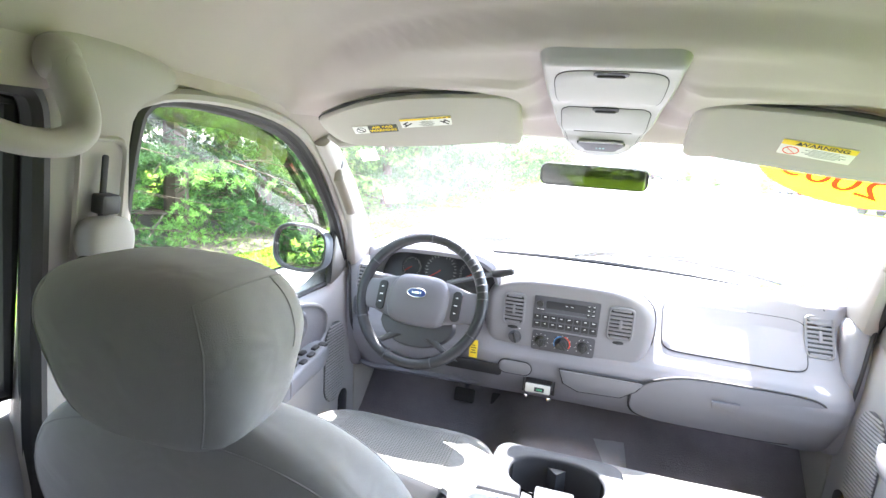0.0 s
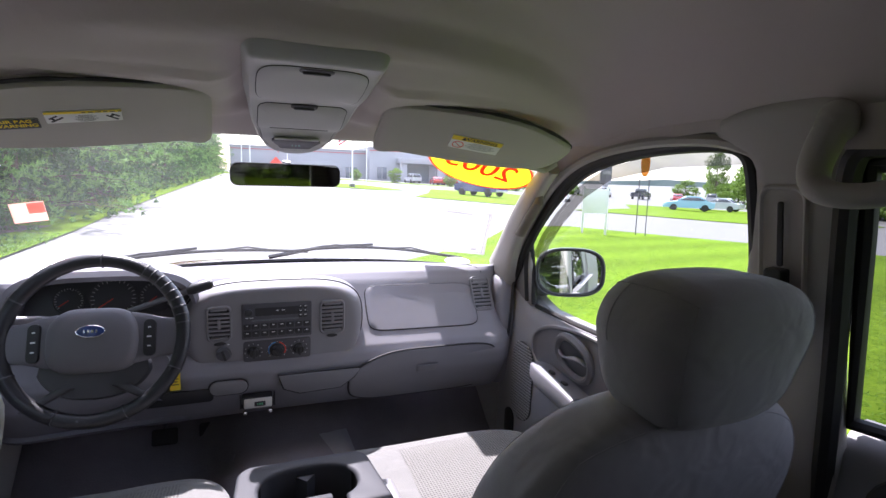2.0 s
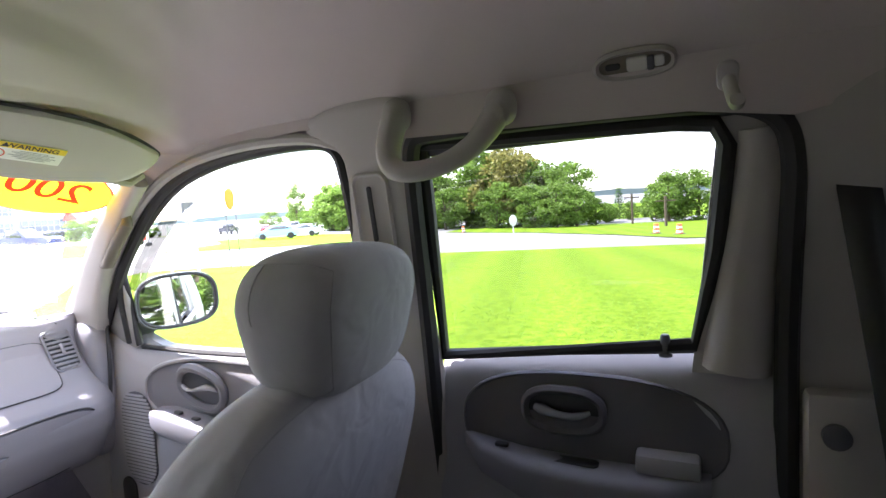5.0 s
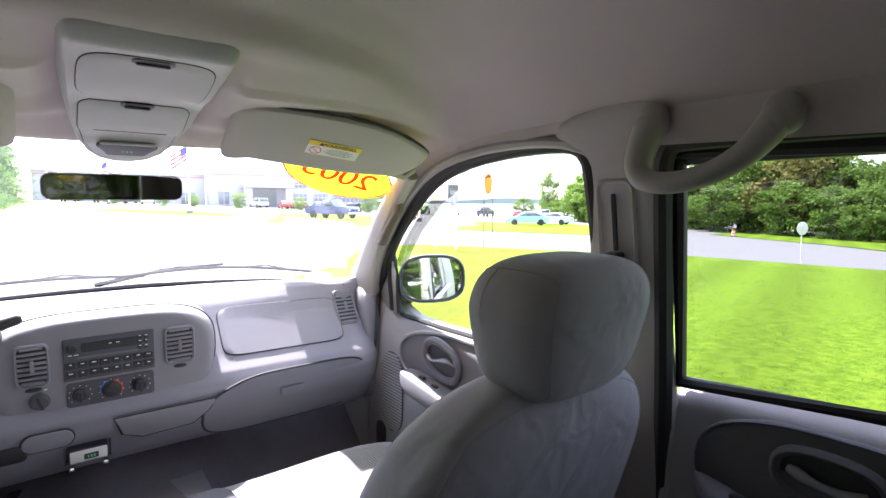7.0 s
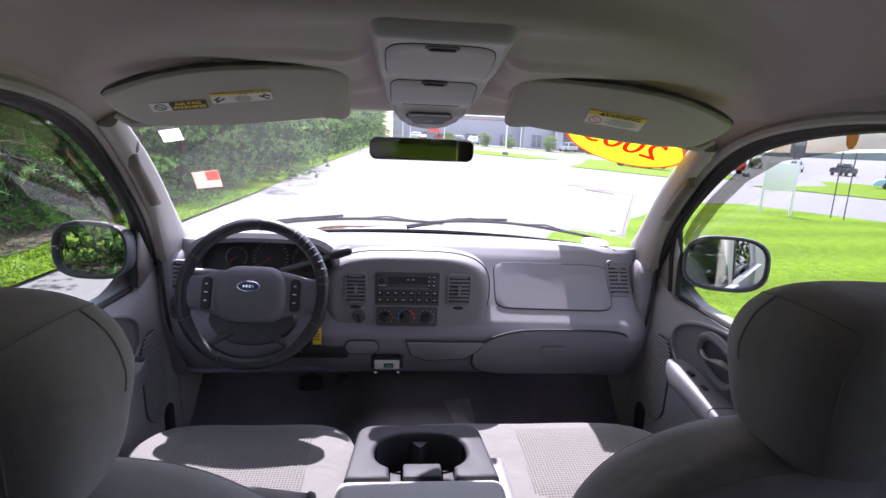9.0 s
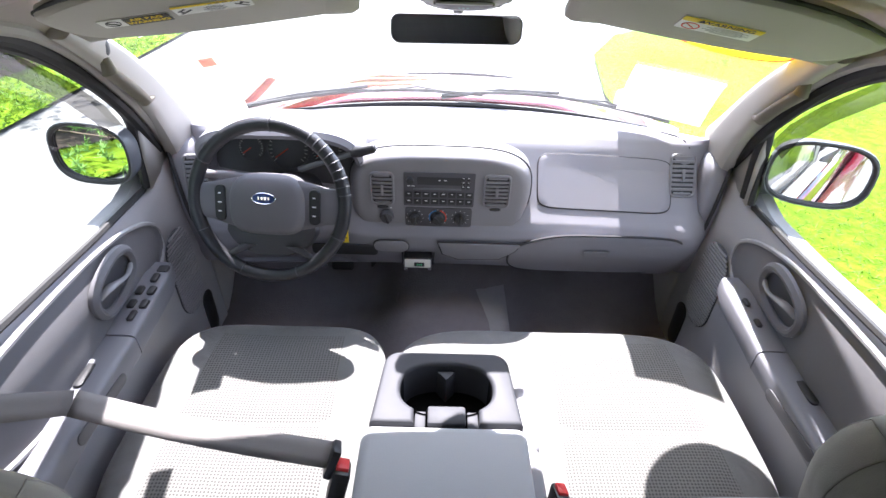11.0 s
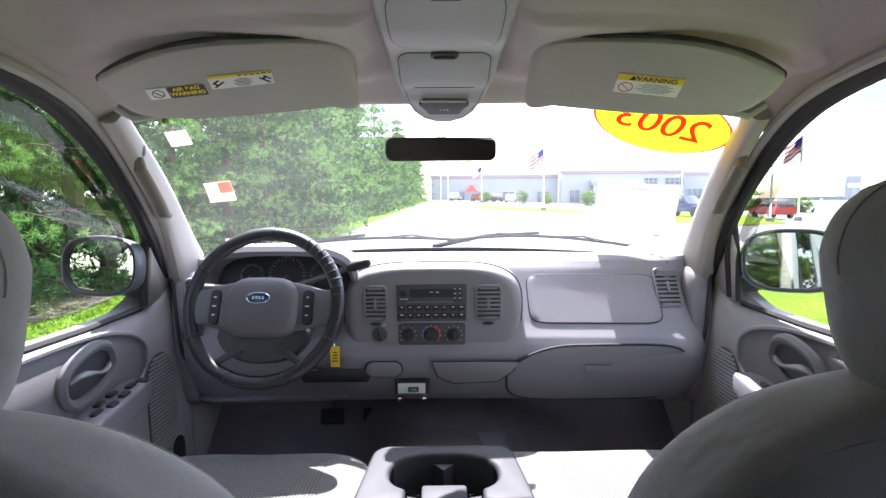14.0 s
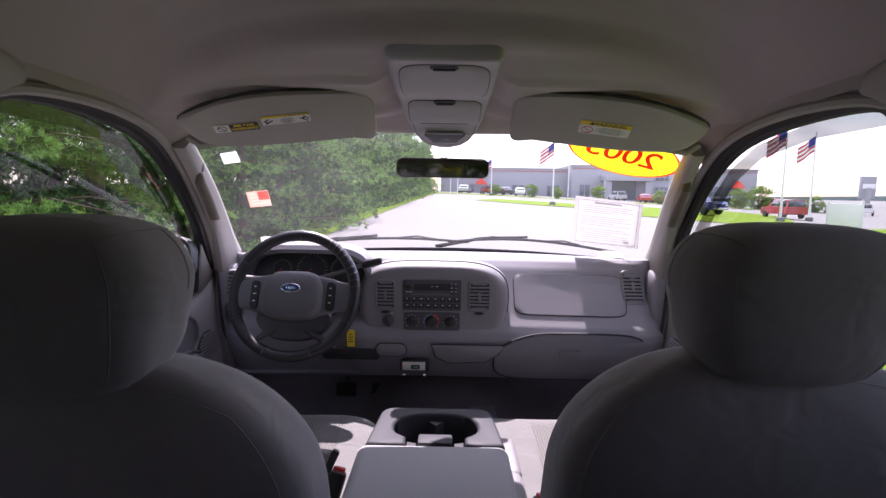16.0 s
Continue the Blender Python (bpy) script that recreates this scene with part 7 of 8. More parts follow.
def crown_mesh(name, material, clumps, per, size, rng, slim=0.55):
    """Leaf cards scattered over clumps (centre, radius)."""
    vs, fs = [], []
    for (cx, cy, cz), (rx, ry, rz) in clumps:
        d = rng.normal(size=(per, 3))
        d /= np.linalg.norm(d, axis=1)[:, None]
        r = rng.uniform(0.55, 1.05, size=(per, 1))
        p = d * r * np.array((rx, ry, rz)) + np.array((cx, cy, cz))
        a = rng.normal(size=(per, 3)) + d * 0.3
        a /= np.linalg.norm(a, axis=1)[:, None]
        b = np.cross(a, rng.normal(size=(per, 3)))
        b /= np.linalg.norm(b, axis=1)[:, None] + 1e-9
        s = size * rng.uniform(0.6, 1.4, size=(per, 1))
        for k in range(per):
            i = len(vs)
            q, u, w = p[k], a[k] * s[k], b[k] * s[k] * slim
            vs += [tuple(q - u), tuple(q + w), tuple(q + u), tuple(q - w)]
            fs.append((i, i + 1, i + 2, i + 3))
    me = bpy.data.meshes.new(name)
    me.from_pydata(vs, [], fs)
    me.materials.append(material)
    return me


def needle_mesh(name, material, branches, tufts, blades, size, slim, rng, puff):
    """Bursts of needles along drooping branches (foot, tip)."""
    vs, fs, tone = [], [], []
    for foot, tip in branches:
        d = np.array(tip) - np.array(foot)
        ln = np.linalg.norm(d)
        d = d / ln
        side = np.cross(d, (0, 0, 1.0))
        side /= np.linalg.norm(side)
        # rounded puffs of tufts, with gaps between them
        np_ = max(2, int(ln / (2 * puff)))
        pf = (np.arange(np_) + rng.uniform(0.3, 0.9, size=np_)) / np_
        plat = rng.normal(size=np_) * 0.34 * (1.1 - 0.6 * pf) * min(1.0, ln / 1.2)
        pc = np.array(foot) + d * (pf * ln)[:, None] + side * plat[:, None]
        pc[:, 2] += 0.10 * np.sin(np.pi * pf) - 0.25 * np.abs(plat) + rng.normal(size=np_) * 0.05
        who = rng.integers(0, np_, size=tufts)
        # puffs nearer the tip take the painted-in lit tone more often
        lit_puff = rng.uniform(0, 1, size=np_) < 0.15 + 0.6 * pf
        dd = rng.normal(size=(tufts, 3))
        dd /= np.linalg.norm(dd, axis=1)[:, None]
        c = pc[who] + dd * np.array((1, 1, 0.48)) * puff * rng.uniform(0.6, 1.05, size=(tufts, 1))
        out = d * 0.5 + dd * 0.8 + np.array((0, 0, 0.45))
        for k in range(tufts):
            a = out[k] + rng.normal(size=(blades, 3)) * 0.75
            a /= np.linalg.norm(a, axis=1)[:, None]
            b = np.cross(a, rng.normal(size=(blades, 3)))
            b /= np.linalg.norm(b, axis=1)[:, None] + 1e-9
            s = size * rng.uniform(0.7, 1.3, size=(blades, 1))
            tips, wid = c[k] + a * s, b * slim
            for q in range(blades):
                i = len(vs)
                vs += [tuple(c[k] - wid[q] + a[q] * 0.02), tuple(c[k] + wid[q]), tuple(tips[q])]
                fs.append((i, i + 1, i + 2))
            tone += [int(lit_puff[who[k]])] * blades
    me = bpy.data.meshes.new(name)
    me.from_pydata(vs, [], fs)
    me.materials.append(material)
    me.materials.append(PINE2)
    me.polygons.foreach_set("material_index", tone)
    return me


def tree(kind, seed, fine=False):
    rng = np.random.default_rng(seed)
    tr = thing("tree", (0, 0, 0), {"pine": "dense green pine tree with soft drooping branches", "broad": "full green broadleaf tree at the edge of the grass", "yellow": "tall tree with yellowish green leaves"}[kind], "tree", "trees")
    clumps, boughs = [], []
    bm = bmesh.new()
    if kind == "pine":
        H = 9.0
        tube(bm, [(0, 0, -0.3), (0.03, 0, 2), (0, 0.05, 5), (0, 0, 8.7)], [0.17, 0.14, 0.09, 0.02], 8)
        for lv in range(12):
            z = 0.28 + lv * 0.70
            reach = 2.35 * (1 - (z / 9.6) ** 1.6) + 0.2
            nb = 10 if lv < 4 else 8 if lv < 8 else 6
            for k in range(nb):
                a = 2 * math.pi * (k + rng.uniform(0, 0.8)) / nb
                rr = reach * rng.uniform(0.62, 1.15)
                tube(bm, [(0, 0, z), (rr * 0.5 * math.cos(a), rr * 0.5 * math.sin(a), z + 0.12), (rr * math.cos(a), rr * math.sin(a), z - 0.05)], [0.016, 0.010, 0.004], 4)
                boughs.append(((rr * 0.12 * math.cos(a), rr * 0.12 * math.sin(a), z + 0.05), (rr * math.cos(a), rr * math.sin(a), z - 0.10 + rng.uniform(-0.12, 0.12))))
    else:
        H = 9.0
        tube(bm, [(0, 0, -0.3), (0.05, 0, 1.5), (0, 0.1, 3.5), (0.2, 0, 6.5)], [0.24, 0.19, 0.14, 0.04], 8)
        for k in range(12):
            a = rng.uniform(0, 6.28)
            z = rng.uniform(1.6, 4.5)
            r = rng.uniform(1.2, 2.6)
            tube(bm, [(0, 0, z), (0.5 * r * math.cos(a), 0.5 * r * math.sin(a), z + 0.9), (r * math.cos(a), r * math.sin(a), z + 1.8)], [0.09, 0.05, 0.015], 5)
        for k in range(120):
            d = rng.normal(size=3)
            d /= np.linalg.norm(d)
            rr = rng.uniform(0.45, 1.0) ** 0.5
            wob = 1 + 0.22 * math.sin(3 * d[0] + seed) + 0.15 * math.sin(5 * d[2] + 2 * seed)
            clumps.append(((2.9 * rr * wob * d[0], 2.9 * rr * wob * d[1], 4.1 + 4.2 * rr * wob * d[2]), (0.75, 0.75, 0.55)))
        per, size, mt = 46, 0.18, (LEAF if kind == "broad" else LEAF2)
    part("trunk", bm, BARK, tr)
    if boughs:
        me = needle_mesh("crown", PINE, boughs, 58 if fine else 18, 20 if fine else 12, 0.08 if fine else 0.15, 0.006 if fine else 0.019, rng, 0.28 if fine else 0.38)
    else:
        me = crown_mesh("crown", mt, clumps, per, size, rng)
    cr = new("crown", me)
    cr.parent = tr
    if boughs:
        # denser growth close to the trunk, in the shaded needle tone
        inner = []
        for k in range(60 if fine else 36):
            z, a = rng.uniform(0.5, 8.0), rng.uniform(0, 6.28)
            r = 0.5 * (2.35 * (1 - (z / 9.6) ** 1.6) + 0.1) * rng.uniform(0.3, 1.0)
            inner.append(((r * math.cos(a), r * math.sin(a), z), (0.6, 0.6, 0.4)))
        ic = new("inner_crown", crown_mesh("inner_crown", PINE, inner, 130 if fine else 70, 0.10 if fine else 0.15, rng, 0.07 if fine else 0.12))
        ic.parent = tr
    return tr


rng = random.Random(5)
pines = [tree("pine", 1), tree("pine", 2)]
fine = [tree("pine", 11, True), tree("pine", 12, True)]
broads = [tree("broad", 3), tree("broad", 4), tree("yellow", 5)]


def plant(src, x, y, s, turn, sx=1.0):
    return copy_thing(src, Matrix.LocRotScale((x, y, ground_z(x, y)), Euler((0, 0, turn)), (s * sx, s * sx, s)))


def settle(src, x, y, s, turn, sx=1.0):
    src.matrix_basis = Matrix.LocRotScale((x, y, ground_z(x, y)), Euler((0, 0, turn)), (s * sx, s * sx, s))
    return src


spots = []
y = -9.0
while y < 105:
    spots.append((-6.4 + 0.03 * max(0.0, y - 20) + rng.uniform(-0.6, 0.5), y, rng.uniform(0.85, 1.25), rng.uniform(0, 6)))
    y += 2.6 if y < 40 else 4.2
for i, (x, y, s, r) in enumerate(spots[1:]):
    plant((fine if -4 < y < 13 else pines)[i % 2], x, y, s, r)
# second row closes the gaps behind
y = -8
while y < 40:
    plant(pines[int(y) % 2], -10.4 + rng.uniform(-0.5, 0.5), y, rng.uniform(1.05, 1.35), rng.uniform(0, 6))
    y += 3.4
settle(pines[0], *spots[0][:3], 0.4)
settle(fine[0], -8.6, 5.2, 1.2, 0.7)
settle(fine[1], -8.5, 10.4, 1.25, 2.0)
settle(pines[1], -8.5, -12.0, 1.0, 1.2)
# wood beyond the road on the right
for i in range(22):
    yy = 14.5 + 39 * i / 21
    kind = broads[2] if i in (4, 5, 12) else broads[i % 2]
    plant(kind, 70 + rng.uniform(-3, 6), yy, rng.uniform(0.85, 1.15) * (1.3 if i in (4, 5, 6) else 1.0), rng.uniform(0, 6), 1.15)
for x, y, s in ((62, 16.5, 0.66), (61, 13.5, 0.68), (61, 11.2, 0.62), (63, 9.4, 0.42), (72, 9.0, 0.34), (78, 7.0, 0.34), (84, 5.0, 0.36), (96, 3.0, 0.6), (70, 3.2, 0.22), (67, 1.6, 0.76), (68, -1.6, 0.74), (75, -5.5, 0.6), (70, -11, 0.8), (72, -17, 1.0), (70, -24, 1.0), (72, -31, 1.1), (64, 22, 0.75), (63, 29, 0.7), (62, 38, 0.6)):
    plant(broads[rng.randrange(2)], x, y, s, rng.uniform(0, 6), 1.25)
plant(pines[0], 82, 8.9, 0.5, 0.3)
plant(broads[0], 88, 76, 1.16, 0.8, 0.62)
plant(broads[1], 93, 70, 1.05, 2.8, 0.7)
for x, y, s, k in ((78, 74, 0.5, 1), (84, 70, 0.45, 0), (92, 74, 0.55, 1), (100, 70, 0.5, 0), (110, 96, 0.55, 1), (74, 62, 0.3, 0)):
    plant(broads[k], x, y, s, rng.uniform(0, 6), 1.3)
# trees along the drive behind the truck, seen in the mirrors
for x, y, s, k in ((3.5, -34, 0.9, 0), (8.5, -36, 1.0, 1), (14, -35, 0.95, 0), (20, -38, 1.1, 1), (-1.5, -38, 1.0, 1)):
    plant(broads[k], x, y, s, rng.uniform(0, 6), 1.2)
settle(broads[0], 100, 64, 0.9, 0.3)
settle(broads[1], 72, 34, 0.9, 2.0)
settle(broads[2], 68, 21, 1.15, 1.0)

# shrubs by the building
for i, (x, y, s) in enumerate(((14, 86, 0.3), (18, 85, 0.26), (24, 83, 0.34), (33, 81, 0.3), (44, 78, 0.42), (8, 88, 0.26), (48, 80, 0.5), (55, 78, 0.35))):
    sh = plant(broads[i % 2], x, y, s, i * 1.3, 1.3)
    tagged(sh, "rounded green shrub in front of the building", "shrub", "shrubs")
    sh.name = "shrub"

# far ridge, with the haze of distance put into its colour
bm = bmesh.new()
pts = []
for k in range(73):
    a = radians(-100 + 200 * k / 72)
    R_ = 900
    pts.append((R_ * math.sin(a), R_ * math.cos(a), 6 + 9 * noise.noise((k * 0.22, 0, 0)) + 4 * noise.noise((k * 0.9, 3, 0))))
loft(bm, [[(x, y, -40) for x, y, z in pts], [(x, y, z) for x, y, z in pts]], (False, False), closed=False)
solo("backdrop", bm, mat("far_woods", (0.15, 0.20, 0.19), 0.95, 0.3, 0.02, 0), "hazy wooded ridge in the distance", "hills", "structure")

# ---- dealership building ----
WALLG = mat("grey_block_wall", (0.30, 0.31, 0.33), 0.85, 0.08, 0.4, 0.3, 20)
STRIPE = mat("red_band", (0.4, 0.1, 0.1), 0.7, 0.05, 1, 0)
WINM = mat("dark_glazing", (0.10, 0.12, 0.14), 0.12, 0.1, 0.5, 0)
ROOFM = mat("roof_grey", (0.32, 0.32, 0.33), 0.8, 0.1, 0.5, 0)
bd = thing("dealership_building", (25, 105, ground_z(25, 105)), "long grey block building with a flat roof and red band", "building")
gz = ground_z(25, 100)


def bwall(name, x0, x1, y0, y1, h):
    bm = bmesh.new()
    box(bm, ((x0 + x1) / 2, (y0 + y1) / 2, gz + h / 2 - 1), (x1 - x0, y1 - y0, h + 2), 0.05)
    w = part(name, bm, WALLG, bd)
    bm = bmesh.new()
    box(bm, ((x0 + x1) / 2, (y0 + y1) / 2, gz + h + 0.1), (x1 - x0 + 0.3, y1 - y0 + 0.3, 0.35), 0.05)
    part("parapet", bm, ROOFM, bd)
    bm = bmesh.new()
    box(bm, ((x0 + x1) / 2, y0 - 0.03, gz + h - 0.45), (x1 - x0 + 0.02, 0.1, 0.13), 0)
    part("red_band", bm, STRIPE, bd)
    return w


bwall("wall", -1.5, 24, 104, 130, 5.6)
bwall("wall", 24, 48, 101, 130, 6.2)
bwall("wall", 48, 61, 103, 130, 5.9)


def bwin(x, z, w, h, y, nx, nz):
    bm = bmesh.new()
    box(bm, (x, y, gz + z), (w, 0.15, h), 0.01)
    wn = part("window", bm, WINM, bd)
    for i in range(nx + 1):
        bm = bmesh.new()
        box(bm, (x - w / 2 + w * i / nx, y - 0.1, gz + z), (0.09, 0.08, h + 0.09), 0)
        part("mullion", bm, ROOFM, wn)
    for i in range(nz + 1):
        bm = bmesh.new()
        box(bm, (x, y - 0.1, gz + z - h / 2 + h * i / nz), (w, 0.09, 0.09), 0)
        part("mullion", bm, ROOFM, wn)


for x, z, w, h, y, nx, nz in ((41.4, 4.2, 2.6, 1.3, 100.95, 3, 2), (46.0, 4.2, 3.6, 1.3, 100.95, 4, 2), (41.4, 1.6, 2.6, 1.5, 100.95, 3, 2), (46.0, 1.6, 3.6, 1.6, 100.95, 4, 2), (53.5, 1.7, 8, 2.0, 102.95, 8, 2),
                             (4, 1.5, 2.4, 1.8, 103.95, 2, 1), (9, 1.5, 2.4, 1.8, 103.95, 2, 1), (14, 1.5, 2.4, 1.8, 103.95, 2, 1), (21, 1.3, 2.4, 2.2, 103.95, 3, 1), (26.5, 1.4, 2.0, 2.4, 100.95, 2, 1)):
    bwin(x, z, w, h, y, nx, nz)
bm = bmesh.new()
box(bm, (34.0, 101.2, gz + 1.6), (4.6, 1.2, 3.4), 0)
part("entrance_recess", bm, WINM, bd, "dark recessed entrance")
bm = bmesh.new()
box(bm, (34.0, 99.5, gz + 3.9), (9.0, 4, 1.1), 0.05)
part("entrance_canopy", bm, WALLG, bd)
for x in (30.2, 37.8):
    bm = bmesh.new()
    box(bm, (x, 98.4, gz + 1.6), (1.3, 1.0, 3.8), 0.05)
    part("canopy_post", bm, WALLG, bd)
for x in (6.5, 57.0):
    bm = bmesh.new()
    v = [(x - 1.3, 102, gz + 2.4), (x + 1.3, 102, gz + 2.4), (x, 102, gz + 3.8), (x, 104, gz + 3.8)]
    vv = [bm.verts.new(p) for p in v]
    for f in ((0, 1, 2), (0, 2, 3), (1, 3, 2)):
        bm.faces.new([vv[i] for i in f])
    part("red_awning", bm, REDP, bd, "small red gable awning")


# ---- vehicles ----
TYRE = mat("tyre", (0.02, 0.02, 0.02), 0.8, 0.1, 10, 0.2, 50)
ALLOY = mat("alloy", (0.5, 0.5, 0.52), 0.3, 0.05, 10, 0, metal=0.8)
CARGL = mat("car_glass", (0.03, 0.035, 0.04), 0.06, 0.0, 1, 0, spec=0.8)


def vehicle(kind, paint, label, loc, turn, group="parked vehicles"):
    """Built lengthwise on x, front at +x."""
    m = Matrix.Translation(loc) @ pose(0, 0, 0, 0, 0, turn)
    ob = thing({"pickup": "pickup_truck", "sedan": "car", "suv": "car"}[kind], loc, label, "pickup" if kind == "pickup" else "car", group)
    if kind == "pickup":
        low = [(-2.7, 0.55), (-2.72, 1.15), (-0.75, 1.18), (0.85, 1.2), (2.45, 1.16), (2.7, 0.95), (2.7, 0.5), (2.3, 0.42), (-2.3, 0.45)]
        cab = [(-0.8, 1.15), (-0.65, 1.85), (0.35, 1.88), (1.1, 1.2)]
        L, W, r, ax = 5.4, 1.95, 0.40, (-1.65, 1.75)
    elif kind == "suv":
        low = [(-2.2, 0.45), (-2.25, 1.05), (0.9, 1.05), (2.0, 0.98), (2.25, 0.8), (2.25, 0.4), (-2.1, 0.38)]
        cab = [(-2.2, 1.0), (-1.95, 1.7), (0.25, 1.72), (1.05, 1.03)]
        L, W, r, ax = 4.5, 1.85, 0.36, (-1.35, 1.4)
    else:
        low = [(-2.25, 0.4), (-2.3, 0.85), (-1.7, 0.98), (1.0, 0.95), (2.05, 0.82), (2.3, 0.62), (2.28, 0.3), (-2.1, 0.3)]
        cab = [(-1.75, 0.95), (-0.95, 1.42), (0.25, 1.45), (1.15, 0.93)]
        L, W, r, ax = 4.6, 1.8, 0.33, (-1.4, 1.4)
    bm = bmesh.new()
    for sec, w0, w1 in ((low, W / 2, W / 2 * 0.95), (cab, W / 2 * 0.9, W / 2 * 0.78)):
        cz = sum(z for _, z in sec) / len(sec)
        rings = []
        for f, k in ((-1, 0.93), (-0.93, 1.0), (0.93, 1.0), (1, 0.93)):
            rings.append([m @ Vector((x * (0.985 if abs(f) == 1 else 1), f * (w0 if z < cz else w1), cz + (z - cz) * (0.97 if abs(f) == 1 else 1))) for x, z in sec])
        loft(bm, rings)
    if kind == "pickup":
        box(bm, (-1.75, 0, 1.17), (1.75, W * 0.8, 0.12), 0, m)
    part("body", bm, paint, ob)
    zc, zt = cab[0][1] + 0.08, cab[1][1] - 0.08
    for f in (1, -1):
        bm = bmesh.new()
        xa, xb = cab[0][0] + 0.28, cab[3][0] - 0.3
        xc, xd = cab[1][0] + 0.12, cab[2][0] - 0.05
        bm.faces.new([bm.verts.new(m @ Vector((x, f * (W / 2 * (0.90 if z == zc else 0.80) + 0.012), z))) for x, z in ((xa, zc), (xb, zc), (xd, zt), (xc, zt))])
        thick(part("side_window", bm, CARGL, ob), 0.01, 0)
    for xa, xb in ((cab[3][0], cab[2][0]), (cab[0][0], cab[1][0])):
        bm = bmesh.new()
        d = 0.02 if xa > 0 else -0.02
        bm.faces.new([bm.verts.new(m @ Vector((x + d, f * W / 2 * kk, z))) for x, z, kk, f in ((xa + (xb - xa) * 0.12, zc, 0.82, -1), (xa + (xb - xa) * 0.12, zc, 0.82, 1), (xb - (xb - xa) * 0.08, zt + 0.02, 0.70, 1), (xb - (xb - xa) * 0.08, zt + 0.02, 0.70, -1))])
        thick(part("windscreen", bm, CARGL, ob), 0.01, 0)
    for x in ax:
        for f in (1, -1):
            bm = bmesh.new()
            wmx = m @ Matrix.Translation((x, f * (W / 2 - 0.20), r)) @ pose(0, 0, 0, -90 * f)
            lathe(bm, ((r * 0.6, 0), (r * 0.98, 0.0), (r, 0.03), (r, 0.19), (r * 0.95, 0.23), (r * 0.62, 0.235)), wmx, 20)
            wh = part("wheel", bm, TYRE, ob, "black tyre")
            bm = bmesh.new()
            lathe(bm, ((r * 0.62, 0.20), (r * 0.6, 0.228), (r * 0.2, 0.215), (0.001, 0.22)), wmx, 16)
            part("rim", bm, ALLOY, wh)
    for f in (1, -1):
        bm = bmesh.new()
        box(bm, (L / 2 - 0.06, f * W * 0.36, 0.85 if kind != "sedan" else 0.66), (0.12, 0.32, 0.16), 0.02, m)
        part("headlight", bm, LAMPLENS, ob)
    bm = bmesh.new()
    box(bm, (L / 2 - 0.02, 0, 0.55 if kind == "pickup" else 0.42), (0.16, W * 0.92, 0.2), 0.04, m)
    part("bumper", bm, ALLOY if kind == "pickup" else paint, ob)
    return ob


def paintm(name, c):
    return mat(name, c, 0.25, 0.03, 2, 0, coat=0.8)


P_BLUE, P_SKY, P_RED, P_WHITE, P_SILV, P_DARK = paintm("blue_paint", (0.004, 0.012, 0.10)), paintm("sky_paint", (0.16, 0.36, 0.47)), paintm("bright_red_paint", (0.35, 0.015, 0.02)), paintm("white_paint", (0.7, 0.7, 0.7)), paintm("silver_paint", (0.4, 0.41, 0.43)), paintm("dark_paint", (0.03, 0.035, 0.05))


def park(kind, paint, colour, x, y, turn):
    return vehicle(kind, paint, "%s parked %s seen beyond the grass" % (colour, {"pickup": "pickup truck", "sedan": "sedan car", "suv": "sport utility car"}[kind]), (x, y, ground_z(x, y) + 0.03), turn)


park("pickup", P_BLUE, "dark blue", 22.3, 46.4, -66)
park("sedan", P_SKY, "light sky blue", 41.5, 38.6, 138)
park("sedan", P_SILV, "silver", 48.5, 41.0, 110)
park("suv", P_RED, "dark red", 31.0, 47.5, 85)
for i, (x, y) in enumerate(((3, 93), (7, 93), (10, 93.5), (13, 93), (30, 92), (36, 90), (40, 89), (52, 84), (58, 84), (34, 90), (47, 86))):
    k = i % 3
    park(("sedan", "suv", "sedan")[k], (P_SILV, P_WHITE, P_DARK, P_RED)[(i * 3) % 4], ("silver", "white", "dark", "bright red")[(i * 3) % 4], x, y, 80 + 15 * (i % 3))
for i in range(12):
    x, y = 46 + 5.2 * i, 86 - 3.2 * i
    park(("suv", "pickup", "sedan")[i % 3], (P_DARK, P_RED, P_SILV, P_WHITE)[i % 4], ("dark", "bright red", "silver", "white")[i % 4], x, y, 30 + 20 * (i % 2))

# ---- poles, flags, signs ----
POLE = mat("white_pole", (0.7, 0.7, 0.7), 0.4, 0.05, 3, 0)
FLAGR, FLAGW, FLAGB = mat("flag_red", (0.5, 0.03, 0.05), 0.8, 0.05, 3, 0), mat("flag_white", (0.75, 0.75, 0.75), 0.8, 0.03, 3, 0), mat("flag_blue", (0.02, 0.03, 0.2), 0.8, 0.05, 3, 0)


